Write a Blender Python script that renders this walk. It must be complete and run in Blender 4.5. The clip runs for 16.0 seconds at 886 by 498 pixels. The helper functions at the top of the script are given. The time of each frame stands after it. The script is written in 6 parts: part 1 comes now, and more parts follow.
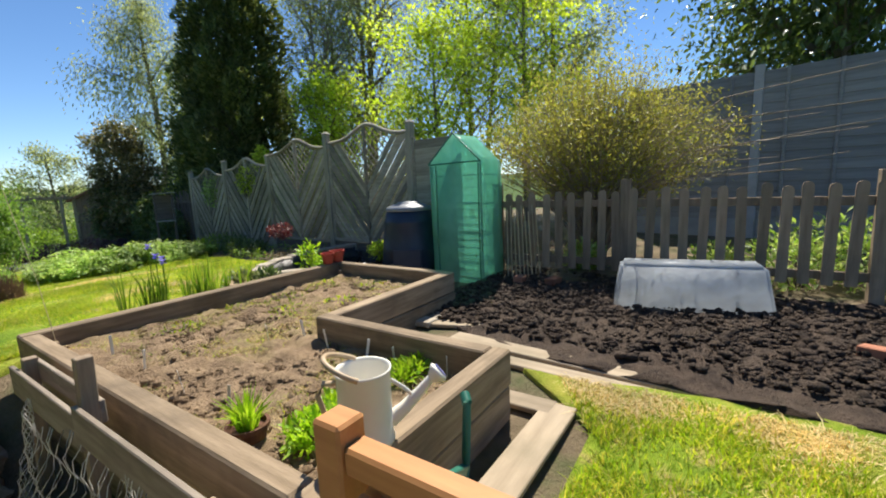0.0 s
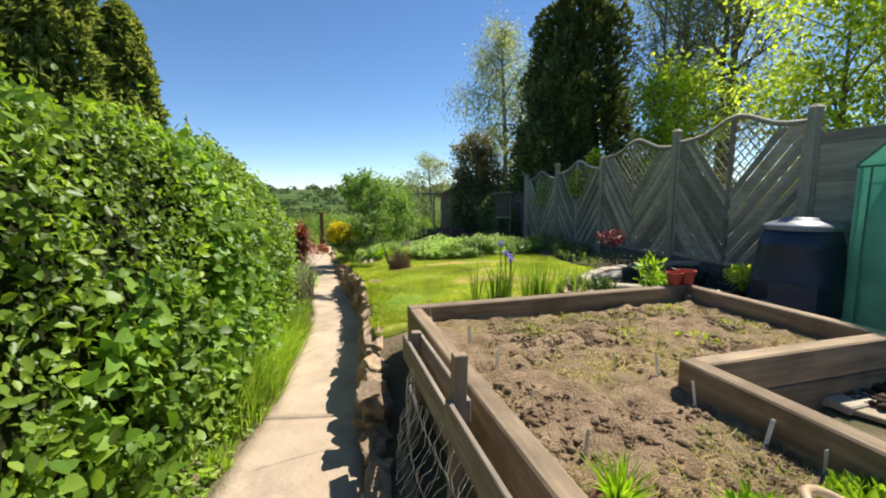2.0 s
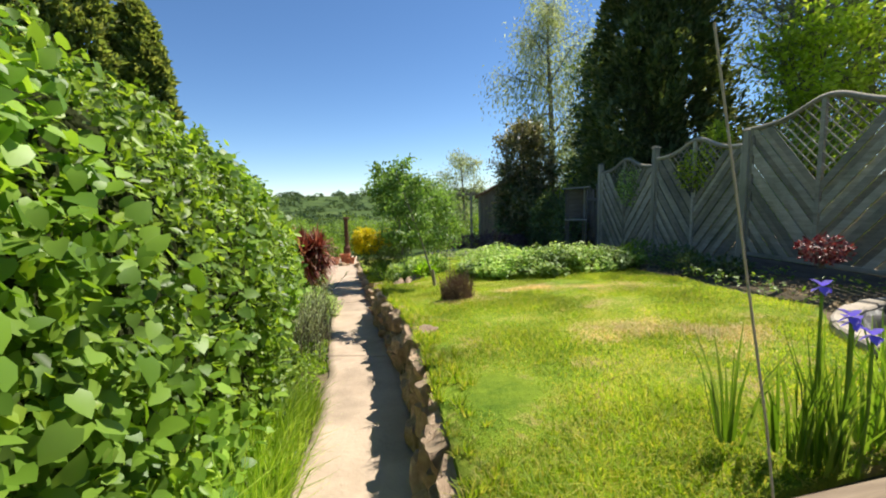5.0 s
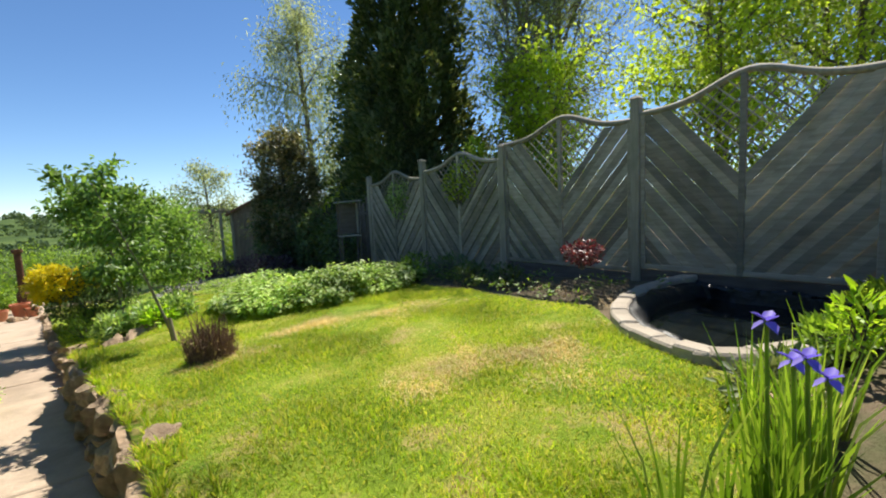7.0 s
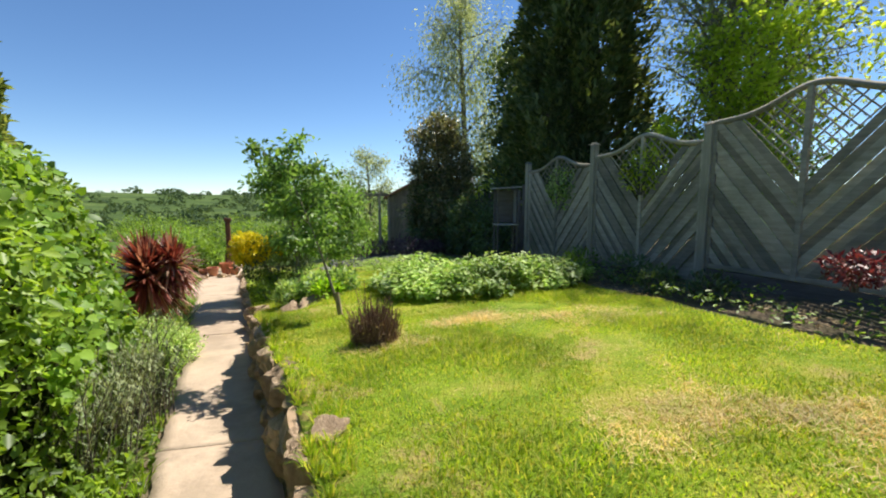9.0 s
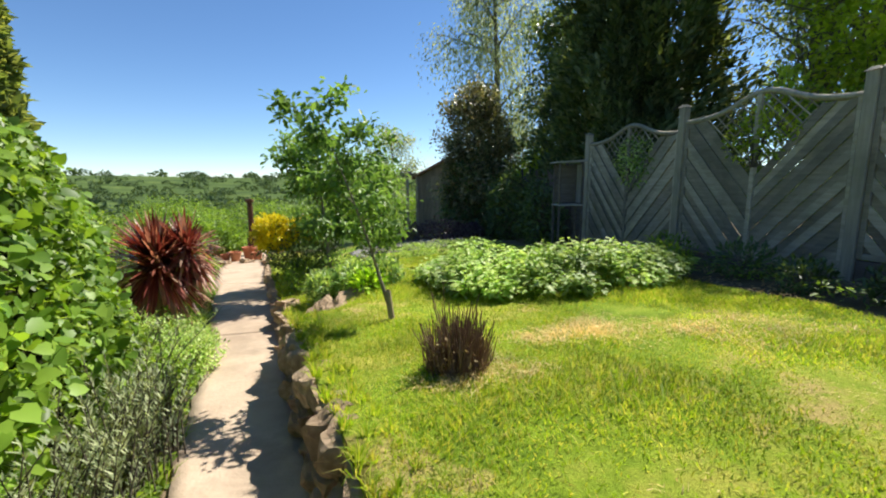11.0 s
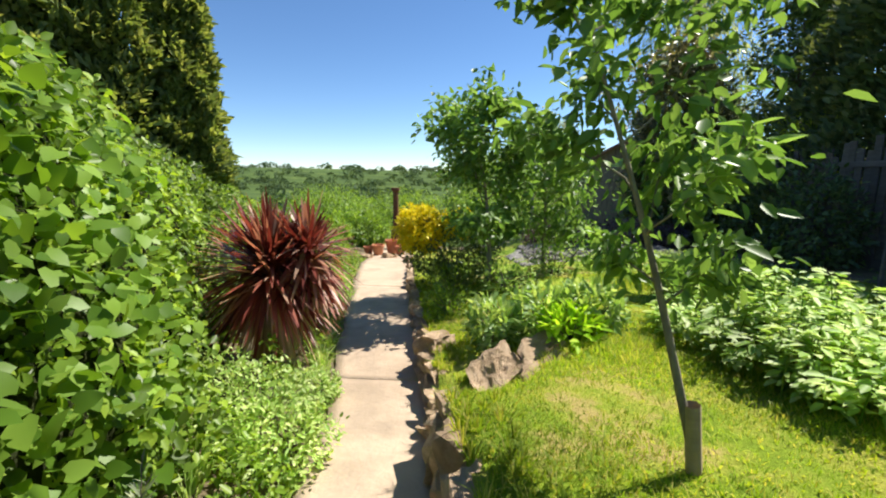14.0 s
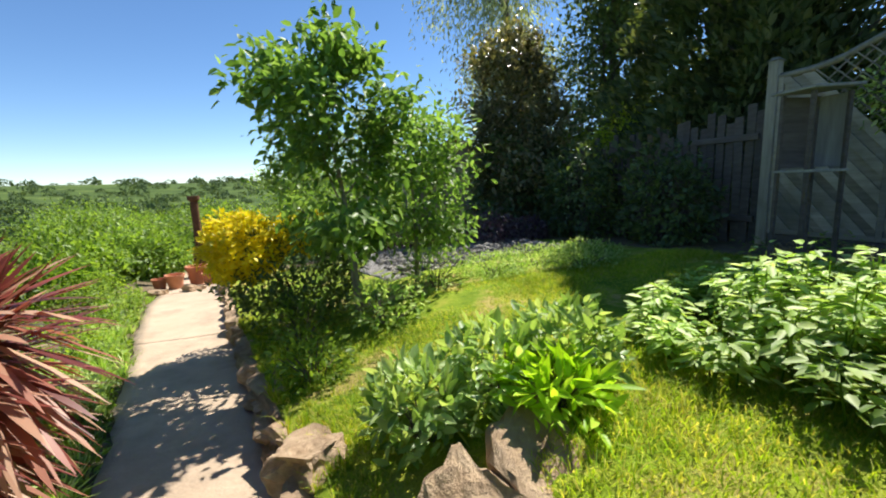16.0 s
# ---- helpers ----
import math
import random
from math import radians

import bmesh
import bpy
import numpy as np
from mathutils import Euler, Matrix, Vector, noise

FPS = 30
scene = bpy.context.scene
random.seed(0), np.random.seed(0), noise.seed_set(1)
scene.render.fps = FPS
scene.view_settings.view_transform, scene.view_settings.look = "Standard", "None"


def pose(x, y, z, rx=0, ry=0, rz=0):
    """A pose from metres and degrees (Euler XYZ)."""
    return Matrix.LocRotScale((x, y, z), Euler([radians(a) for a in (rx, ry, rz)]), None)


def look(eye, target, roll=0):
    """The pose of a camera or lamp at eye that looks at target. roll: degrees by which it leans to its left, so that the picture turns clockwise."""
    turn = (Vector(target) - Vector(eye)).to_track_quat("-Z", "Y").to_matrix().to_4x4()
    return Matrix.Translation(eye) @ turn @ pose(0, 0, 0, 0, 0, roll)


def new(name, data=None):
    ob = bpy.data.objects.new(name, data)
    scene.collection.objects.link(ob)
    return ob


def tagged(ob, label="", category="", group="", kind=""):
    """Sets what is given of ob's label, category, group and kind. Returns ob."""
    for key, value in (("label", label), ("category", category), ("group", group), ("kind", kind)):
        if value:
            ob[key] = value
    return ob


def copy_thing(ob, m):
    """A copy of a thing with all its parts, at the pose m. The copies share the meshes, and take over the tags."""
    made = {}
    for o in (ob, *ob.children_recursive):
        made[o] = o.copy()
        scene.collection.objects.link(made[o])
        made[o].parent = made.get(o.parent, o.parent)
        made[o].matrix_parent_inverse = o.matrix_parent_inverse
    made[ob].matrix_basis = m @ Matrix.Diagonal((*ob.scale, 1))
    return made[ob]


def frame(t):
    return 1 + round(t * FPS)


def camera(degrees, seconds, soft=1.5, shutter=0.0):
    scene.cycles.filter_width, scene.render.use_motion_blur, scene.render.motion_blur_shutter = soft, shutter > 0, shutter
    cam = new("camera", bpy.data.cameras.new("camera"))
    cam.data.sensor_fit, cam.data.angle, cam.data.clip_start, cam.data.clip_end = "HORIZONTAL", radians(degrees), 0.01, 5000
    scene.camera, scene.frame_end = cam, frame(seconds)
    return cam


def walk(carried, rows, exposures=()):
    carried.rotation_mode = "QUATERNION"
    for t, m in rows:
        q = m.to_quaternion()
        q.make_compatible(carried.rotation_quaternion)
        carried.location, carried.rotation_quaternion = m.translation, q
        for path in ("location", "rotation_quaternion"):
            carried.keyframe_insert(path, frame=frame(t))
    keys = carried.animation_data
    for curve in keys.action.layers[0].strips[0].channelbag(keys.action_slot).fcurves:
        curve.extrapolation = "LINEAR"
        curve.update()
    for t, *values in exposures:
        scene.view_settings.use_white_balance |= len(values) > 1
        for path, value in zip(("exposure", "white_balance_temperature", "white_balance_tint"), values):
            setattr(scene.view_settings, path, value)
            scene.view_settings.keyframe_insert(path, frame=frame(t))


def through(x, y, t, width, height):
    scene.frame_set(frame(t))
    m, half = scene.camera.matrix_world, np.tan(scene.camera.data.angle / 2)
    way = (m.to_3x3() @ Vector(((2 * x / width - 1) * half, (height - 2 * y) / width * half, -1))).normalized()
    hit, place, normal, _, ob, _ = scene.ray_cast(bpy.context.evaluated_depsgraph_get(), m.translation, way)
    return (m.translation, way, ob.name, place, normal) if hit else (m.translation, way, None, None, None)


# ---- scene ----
cam = camera(92.7, 16.0, soft=2.0)
PATH = [
    (0, pose(0.505, -2.561, 1.591, 81.23, 2.43, -45.98)),
    (0.5, pose(0.497, -2.519, 1.596, 81.51, 1.49, -39.78)),
    (1, pose(0.460, -2.433, 1.613, 81.92, 0.62, -29.16)),
    (1.5, pose(0.460, -2.264, 1.629, 82.30, 0.18, -16.05)),
    (2, pose(0.413, -2.031, 1.613, 82.67, 0.34, -5.55)),
    (2.5, pose(0.308, -1.678, 1.578, 83.31, 0.36, -0.22)),
    (3, pose(0.250, -1.336, 1.539, 83.48, 0.72, 1.57)),
    (5.5, pose(0.020, 0.718, 1.482, 83.24, 1.98, -6.02)),
    (6, pose(0.076, 0.969, 1.487, 83.94, 2.53, -12.32)),
    (6.5, pose(0.125, 1.153, 1.480, 84.49, 2.90, -22.53)),
    (7, pose(0.117, 1.248, 1.490, 84.11, 2.89, -33.90)),
    (7.5, pose(0.091, 1.321, 1.484, 83.47, 1.98, -37.54)),
    (8, pose(0.076, 1.433, 1.482, 83.51, 1.24, -33.09)),
    (8.5, pose(0.083, 1.637, 1.456, 83.80, 0.42, -24.92)),
    (9, pose(0.045, 1.885, 1.429, 83.50, 0.13, -15.13)),
    (11.5, pose(-0.200, 3.184, 1.347, 80.79, 0.30, -12.68)),
    (12, pose(-0.089, 3.433, 1.350, 81.96, -0.51, -24.53)),
    (12.5, pose(-0.212, 3.748, 1.293, 80.23, -0.92, -19.09)),
    (13, pose(-0.332, 4.137, 1.246, 79.70, 0.24, -6.65)),
    (13.5, pose(-0.414, 4.533, 1.241, 80.08, 0.39, 2.29)),
    (14, pose(-0.584, 4.926, 1.221, 80.30, -0.37, 5.60)),
    (14.5, pose(-0.680, 5.374, 1.154, 80.48, -0.54, 6.81)),
    (15, pose(-0.822, 5.744, 1.111, 80.73, -0.07, 4.81)),
    (15.5, pose(-0.899, 6.060, 1.069, 81.24, 0.94, -2.89)),
    (16, pose(-0.879, 6.371, 1.054, 80.79, 2.15, -18.49)),
]
walk(cam, PATH, [(0, 0.88), (6, 0.86), (9, 0.86), (12.5, 0.99), (16, 1.02)])

# ------------------------------------------------------------------ world and sun
SUN_AZ = Vector((0.83, 0.56)).normalized()
SUN_EL = radians(55)
world = bpy.data.worlds.new("sky")
scene.world = world
world.use_nodes = True
wn = world.node_tree
wn.nodes.clear()
sky = wn.nodes.new("ShaderNodeTexSky")
sky.sky_type = "NISHITA"
sky.sun_disc = False
sky.sun_elevation = SUN_EL
sky.sun_rotation = math.atan2(SUN_AZ.x, SUN_AZ.y)
sky.altitude = 100
sky.air_density = 0.75
sky.dust_density = 0.0
sky.ozone_density = 3.0
wbg = wn.nodes.new("ShaderNodeBackground")
wbg.inputs["Strength"].default_value = 0.086
wout = wn.nodes.new("ShaderNodeOutputWorld")
clear = wn.nodes.new("ShaderNodeHueSaturation")
clear.inputs["Saturation"].default_value = 1.12
wn.links.new(sky.outputs[0], clear.inputs["Color"])
wn.links.new(clear.outputs[0], wbg.inputs[0])
wn.links.new(wbg.outputs[0], wout.inputs[0])

sun_data = bpy.data.lights.new("sun", "SUN")
sun_data.energy = 4.5
sun_data.angle = radians(0.6)
sun_data.color = (1.0, 0.945, 0.845)
sun = new("sun", sun_data)
sun_way = Vector((SUN_AZ.x * math.cos(SUN_EL), SUN_AZ.y * math.cos(SUN_EL), math.sin(SUN_EL)))
sun.matrix_world = look(sun_way * 60, (0, 0, 0))

# ------------------------------------------------------------------ materials


class Nodes:
    """A small helper round one material's node tree."""

    def __init__(self, name):
        self.mat = bpy.data.materials.new(name)
        self.mat.use_nodes = True
        self.t = self.mat.node_tree
        self.t.nodes.clear()
        self.out = self.t.nodes.new("ShaderNodeOutputMaterial")

    def add(self, kind, **values):
        n = self.t.nodes.new("ShaderNode" + kind)
        for k, v in values.items():
            n.inputs[k.replace("_", " ")].default_value = v
        return n

    def link(self, a, b):
        self.t.links.new(a, b)

    def coords(self, scale=(1, 1, 1), world_space=False):
        if world_space:
            g = self.add("NewGeometry")
            src = g.outputs["Position"]
        else:
            src = self.add("TexCoord").outputs["Object"]
        m = self.add("Mapping")
        m.inputs["Scale"].default_value = scale
        self.link(src, m.inputs["Vector"])
        return m.outputs[0]

    def noise(self, vec, scale, detail=6, rough=0.55):
        n = self.add("TexNoise", Scale=scale, Detail=detail, Roughness=rough)
        self.link(vec, n.inputs["Vector"])
        return n.outputs["Fac"]

    def ramp(self, fac, stops):
        r = self.t.nodes.new("ShaderNodeValToRGB")
        e = r.color_ramp.elements
        while len(e) < len(stops):
            e.new(0.5)
        for el, (p, c) in zip(e, stops):
            el.position = p
            el.color = (*c, 1) if len(c) == 3 else c
        self.link(fac, r.inputs[0])
        return r.outputs[0]

    def mix(self, fac, a, b, how="MIX"):
        m = self.t.nodes.new("ShaderNodeMix")
        m.data_type = "RGBA"
        m.blend_type = how
        for slot, v in ((0, fac), (6, a), (7, b)):
            if isinstance(v, (int, float)):
                m.inputs[slot].default_value = v
            elif isinstance(v, tuple):
                m.inputs[slot].default_value = (*v, 1)
            else:
                self.link(v, m.inputs[slot])
        return m.outputs[2]

    def maths(self, how, a, b=0.0):
        m = self.t.nodes.new("ShaderNodeMath")
        m.operation = how
        for slot, v in ((0, a), (1, b)):
            if isinstance(v, (int, float)):
                m.inputs[slot].default_value = v
            else:
                self.link(v, m.inputs[slot])
        return m.outputs[0]

    def bump(self, height, strength, distance=0.01):
        b = self.add("Bump", Strength=strength, Distance=distance)
        self.link(height, b.inputs["Height"])
        return b.outputs[0]


def surface(name, dark, light, scale=6.0, stretch=(1, 1, 1), rough=0.85, bump=0.4, fine=60.0, depth=0.006, stain=None,
            stain_amount=0.5, vary=0.25, metal=0.0, world_space=False, spec=0.3):
    """A rough natural or painted surface: two scales of noise, stains, relief and a shift from piece to piece."""
    n = Nodes(name)
    v = n.coords(stretch, world_space)
    big = n.noise(v, scale, 5, 0.6)
    small = n.noise(v, fine, 6, 0.65)
    col = n.mix(n.maths("MULTIPLY", n.maths("ADD", big, small), 0.5), dark, light)
    col = n.mix(0.55, col, n.ramp(big, [(0.32, dark), (0.68, light)]))
    if stain:
        v2 = n.coords((1, 1, 1), True)
        s = n.ramp(n.noise(v2, 2.3, 5, 0.62), [(0.48, (0, 0, 0)), (0.68, (1, 1, 1))])
        col = n.mix(n.maths("MULTIPLY", s, stain_amount), col, stain)
    if vary:
        r = n.add("ObjectInfo").outputs["Random"]
        h = n.add("HueSaturation")
        n.link(n.maths("ADD", n.maths("MULTIPLY", r, vary * 2), 1 - vary), h.inputs["Value"])
        n.link(col, h.inputs["Color"])
        col = h.outputs[0]
    p = n.add("BsdfPrincipled", Roughness=rough, Metallic=metal)
    p.inputs["Specular IOR Level"].default_value = spec
    n.link(col, p.inputs["Base Color"])
    n.link(n.bump(n.maths("ADD", n.maths("MULTIPLY", big, 0.6), small), bump, depth), p.inputs["Normal"])
    n.link(p.outputs[0], n.out.inputs[0])
    return n.mat


def leafy(name, colours, through=0.35, rough=0.42, glow=None, spec=0.35):
    """Leaves: each one its own tone, lit from both sides."""
    n = Nodes(name)
    rnd = n.add("NewGeometry").outputs["Random Per Island"]
    stops = [((i + 0.5) / len(colours), c) for i, c in enumerate(colours)]
    col = n.ramp(rnd, stops)
    v = n.coords((1, 1, 1), True)
    col = n.mix(0.75, col, n.ramp(n.noise(v, 1.3, 3), [(0.3, (0.45, 0.47, 0.5)), (0.7, (1.5, 1.45, 1.2))]), "MULTIPLY")
    p = n.add("BsdfPrincipled", Roughness=rough)
    p.inputs["Specular IOR Level"].default_value = spec
    n.link(col, p.inputs["Base Color"])
    tr = n.add("BsdfTranslucent")
    n.link(n.mix(1.0, col, glow or (1.5, 1.45, 0.6), "MULTIPLY"), tr.inputs["Color"])
    m = n.add("MixShader", Fac=through)
    n.link(p.outputs[0], m.inputs[1])
    n.link(tr.outputs[0], m.inputs[2])
    n.link(m.outputs[0], n.out.inputs[0])
    return n.mat


W_GREY = surface("weathered_fence_wood", (0.235, 0.20, 0.15), (0.46, 0.405, 0.32), 2.0, (1.2, 14, 14), 0.9, 0.5, 9, 0.003, (0.10, 0.11, 0.07), 0.45, 0.38)
W_BOARD = surface("weathered_brown_board", (0.15, 0.115, 0.085), (0.36, 0.30, 0.235), 2.0, (1.2, 12, 12), 0.9, 0.6, 9, 0.004, (0.10, 0.09, 0.06), 0.5, 0.15)
W_POST = surface("weathered_post_wood", (0.24, 0.21, 0.16), (0.44, 0.39, 0.30), 2.0, (14, 14, 1.2), 0.9, 0.5, 9, 0.003, (0.12, 0.13, 0.08), 0.4, 0.2)
W_SLEEPER = surface("sleeper_wood", (0.12, 0.08, 0.045), (0.44, 0.33, 0.215), 1.6, (1.1, 12, 12), 0.85, 0.5, 8, 0.004, (0.10, 0.075, 0.05), 0.6, 0.2)
W_PICKET = surface("picket_wood", (0.19, 0.135, 0.09), (0.42, 0.32, 0.225), 2.0, (14, 14, 1.4), 0.88, 0.5, 9, 0.003, (0.12, 0.12, 0.08), 0.4, 0.25)
W_GATE = surface("new_gate_wood", (0.42, 0.17, 0.055), (0.62, 0.30, 0.11), 1.6, (1.2, 10, 10), 0.6, 0.3, 8, 0.002, (0.36, 0.14, 0.05), 0.35, 0.06)
W_PLANK = surface("bleached_plank_wood", (0.25, 0.195, 0.13), (0.44, 0.35, 0.245), 1.6, (1.2, 10, 10), 0.9, 0.5, 8, 0.003, (0.2, 0.17, 0.11), 0.5, 0.2)
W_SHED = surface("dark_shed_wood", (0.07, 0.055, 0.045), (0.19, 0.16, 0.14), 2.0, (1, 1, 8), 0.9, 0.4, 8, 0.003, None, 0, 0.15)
W_HUT = surface("faded_hut_wood", (0.17, 0.125, 0.09), (0.38, 0.30, 0.23), 2.0, (8, 8, 1), 0.9, 0.4, 8, 0.003, None, 0, 0.15)
W_BIRD = surface("grey_box_wood", (0.22, 0.21, 0.19), (0.42, 0.40, 0.36), 2.0, (8, 8, 1), 0.9, 0.4, 8, 0.003, None, 0, 0.1)
CONCRETE = surface("worn_path_concrete", (0.36, 0.27, 0.19), (0.56, 0.435, 0.32), 1.7, (1, 1, 1), 0.92, 0.7, 26, 0.012, (0.30, 0.235, 0.17), 0.75, 0.08, world_space=True)
CONC_POST = surface("concrete_post", (0.30, 0.29, 0.28), (0.46, 0.45, 0.43), 5, (1, 1, 1), 0.92, 0.4, 70, 0.003)
PANEL_FAR = surface("grey_panel_wood", (0.20, 0.19, 0.175), (0.34, 0.325, 0.30), 2.0, (1, 12, 12), 0.9, 0.4, 9, 0.003, None, 0, 0.12)
STONE = surface("sandstone", (0.29, 0.185, 0.105), (0.66, 0.49, 0.33), 5.0, (1, 1, 1), 0.92, 0.9, 34, 0.02, (0.17, 0.15, 0.095), 0.35, 0.25)
COPING = surface("pale_coping_stone", (0.30, 0.25, 0.19), (0.52, 0.45, 0.35), 5.0, (1, 1, 1), 0.9, 0.6, 40, 0.01, (0.3, 0.27, 0.2), 0.4, 0.15)
BRICK = surface("red_brick", (0.26, 0.10, 0.06), (0.42, 0.19, 0.11), 8.0, (1, 1, 1), 0.9, 0.6, 60, 0.005)
SOIL_BED = surface("dry_bed_soil", (0.135, 0.085, 0.047), (0.45, 0.315, 0.19), 9.0, (1, 1, 1), 0.97, 1.0, 55, 0.03, (0.27, 0.24, 0.09), 0.5, 0.0, world_space=True)
SOIL_DARK = surface("dark_turned_soil", (0.018, 0.012, 0.009), (0.12, 0.083, 0.058), 9.0, (1, 1, 1), 0.95, 1.0, 50, 0.03, (0.13, 0.095, 0.065), 0.35, 0.0, world_space=True)
PEBBLE = surface("grey_pebbly_ground", (0.13, 0.12, 0.11), (0.42, 0.40, 0.37), 22.0, (1, 1, 1), 0.9, 1.0, 60, 0.03, (0.10, 0.10, 0.06), 0.6, 0.0, world_space=True)
EARTH = surface("garden_earth", (0.10, 0.075, 0.045), (0.24, 0.18, 0.11), 4.0, (1, 1, 1), 0.97, 1.0, 40, 0.02, (0.06, 0.09, 0.025), 0.7, 0.0, world_space=True)
TERRACOTTA = surface("terracotta", (0.40, 0.14, 0.07), (0.55, 0.24, 0.13), 6.0, (1, 1, 1), 0.85, 0.2, 60, 0.002, (0.5, 0.35, 0.25), 0.3)
RED_GLAZE = surface("red_glazed_pot", (0.36, 0.045, 0.03), (0.48, 0.08, 0.05), 5.0, (1, 1, 1), 0.35, 0.1, 40, 0.001, spec=0.5)
CAN_CREAM = surface("cream_enamel", (0.72, 0.68, 0.58), (0.80, 0.77, 0.69), 4.0, (1, 1, 1), 0.38, 0.08, 50, 0.001, (0.6, 0.52, 0.4), 0.25, 0.0, spec=0.5)
CAN_HANDLE = surface("bare_can_handle", (0.33, 0.22, 0.12), (0.50, 0.37, 0.23), 8, (1, 1, 1), 0.5, 0.1, 60, 0.001, spec=0.5)
CAN_BLUE = surface("blue_enamel_patch", (0.12, 0.12, 0.30), (0.2, 0.2, 0.42), 8, (1, 1, 1), 0.4, 0.1, 60, 0.001, spec=0.5)
GREEN_METAL = surface("green_painted_metal", (0.015, 0.11, 0.07), (0.03, 0.19, 0.13), 8, (1, 1, 1), 0.42, 0.15, 60, 0.001, (0.06, 0.09, 0.06), 0.3, 0.0, spec=0.5)
BIN_BLUE = surface("dark_blue_plastic", (0.010, 0.018, 0.040), (0.022, 0.036, 0.072), 3.0, (1, 1, 1), 0.45, 0.15, 50, 0.002, (0.06, 0.06, 0.06), 0.4, 0.0, spec=0.5)
BIN_LID = surface("pale_bin_lid", (0.20, 0.21, 0.23), (0.36, 0.37, 0.39), 5.0, (1, 1, 1), 0.4, 0.15, 50, 0.002, spec=0.5)
LINER = surface("black_pond_liner", (0.008, 0.008, 0.009), (0.03, 0.03, 0.03), 7, (1, 1, 1), 0.32, 0.6, 14, 0.03, spec=0.5)
WIRE = surface("galvanised_wire", (0.55, 0.53, 0.49), (0.74, 0.72, 0.68), 20, (1, 1, 1), 0.5, 0.1, 60, 0.001)
RUST = surface("rusty_iron", (0.07, 0.03, 0.018), (0.19, 0.09, 0.05), 9, (1, 1, 1), 0.85, 0.5, 60, 0.004)
BARK = surface("grey_bark", (0.09, 0.075, 0.055), (0.24, 0.205, 0.16), 3.0, (5, 5, 1), 0.95, 0.9, 20, 0.02)
APPLE_BARK = surface("pale_apple_bark", (0.15, 0.13, 0.09), (0.36, 0.33, 0.25), 4.0, (5, 5, 1), 0.9, 0.7, 20, 0.01)
TWIG = surface("cut_brown_twigs", (0.17, 0.095, 0.06), (0.40, 0.25, 0.165), 6.0, (1, 1, 1), 0.9, 0.4, 40, 0.004)
BARE_TWIG = surface("bare_grey_twigs", (0.20, 0.15, 0.11), (0.44, 0.37, 0.29), 6.0, (1, 1, 1), 0.9, 0.4, 40, 0.004)
CANE = surface("pale_cane", (0.42, 0.34, 0.2), (0.62, 0.52, 0.34), 6.0, (1, 1, 3), 0.8, 0.2, 40, 0.002)
LABEL_WHITE = surface("white_plant_tag", (0.66, 0.63, 0.56), (0.78, 0.76, 0.7), 6.0, (1, 1, 1), 0.6, 0.1, 40, 0.001)
ROOF_TILE = surface("shed_roof_felt", (0.17, 0.085, 0.06), (0.27, 0.15, 0.11), 5, (1, 1, 1), 0.9, 0.4, 40, 0.004)

# dark green for the added cone that paints shade inside the conifers
TREE_SHADE = surface("painted_tree_shade", (0.05, 0.065, 0.03), (0.12, 0.145, 0.06), 5, (1, 1, 1), 1.0, 1.0, 20, 0.1, world_space=True, spec=0.0)
L_HEDGE = leafy("hedge_leaves", [(0.085, 0.145, 0.02), (0.14, 0.24, 0.03), (0.22, 0.35, 0.04), (0.32, 0.45, 0.06)], 0.46)
L_BROAD = leafy("broad_hazel_leaves", [(0.10, 0.20, 0.022), (0.17, 0.30, 0.036), (0.26, 0.41, 0.065)], 0.44, 0.45)
L_CONIFER = leafy("dark_conifer_sprays", [(0.075, 0.11, 0.046), (0.11, 0.15, 0.06), (0.19, 0.215, 0.105)], 0.28, 0.6, spec=0.3)
L_CYPRESS = leafy("cypress_sprays", [(0.14, 0.19, 0.065), (0.21, 0.265, 0.09), (0.31, 0.34, 0.14)], 0.42, 0.75, spec=0.12)
L_WILLOW = leafy("pale_willow_leaves", [(0.23, 0.27, 0.13), (0.33, 0.37, 0.19), (0.45, 0.48, 0.30)], 0.55, 0.5, glow=(1.35, 1.35, 0.95))
L_BIRCH = leafy("grey_birch_leaves", [(0.17, 0.22, 0.08), (0.25, 0.31, 0.12), (0.36, 0.41, 0.19)], 0.5, 0.5, glow=(1.4, 1.38, 0.8))
L_LIME = leafy("lime_shrub_leaves", [(0.27, 0.39, 0.035), (0.40, 0.53, 0.06), (0.54, 0.64, 0.11)], 0.66, glow=(1.48, 1.42, 0.8))
L_MID = leafy("tree_leaves", [(0.115, 0.20, 0.032), (0.175, 0.29, 0.05), (0.26, 0.39, 0.075)], 0.48)
L_DARK = leafy("glossy_dark_leaves", [(0.07, 0.115, 0.045), (0.105, 0.165, 0.06), (0.17, 0.24, 0.10)], 0.34, 0.35, spec=0.5)
L_PHOTINIA = leafy("red_tinged_leaves", [(0.10, 0.115, 0.055), (0.16, 0.16, 0.085), (0.24, 0.19, 0.12), (0.34, 0.33, 0.22)], 0.35, 0.35, spec=0.5)
L_APPLE = leafy("apple_leaves", [(0.105, 0.20, 0.045), (0.16, 0.28, 0.065), (0.24, 0.37, 0.10)], 0.45, 0.42, glow=(1.4, 1.4, 0.8))
L_YELLOW = leafy("golden_leaves", [(0.80, 0.64, 0.012), (0.88, 0.74, 0.02), (0.74, 0.64, 0.02), (0.9, 0.8, 0.06)], 0.4, glow=(1.1, 1.1, 0.5))
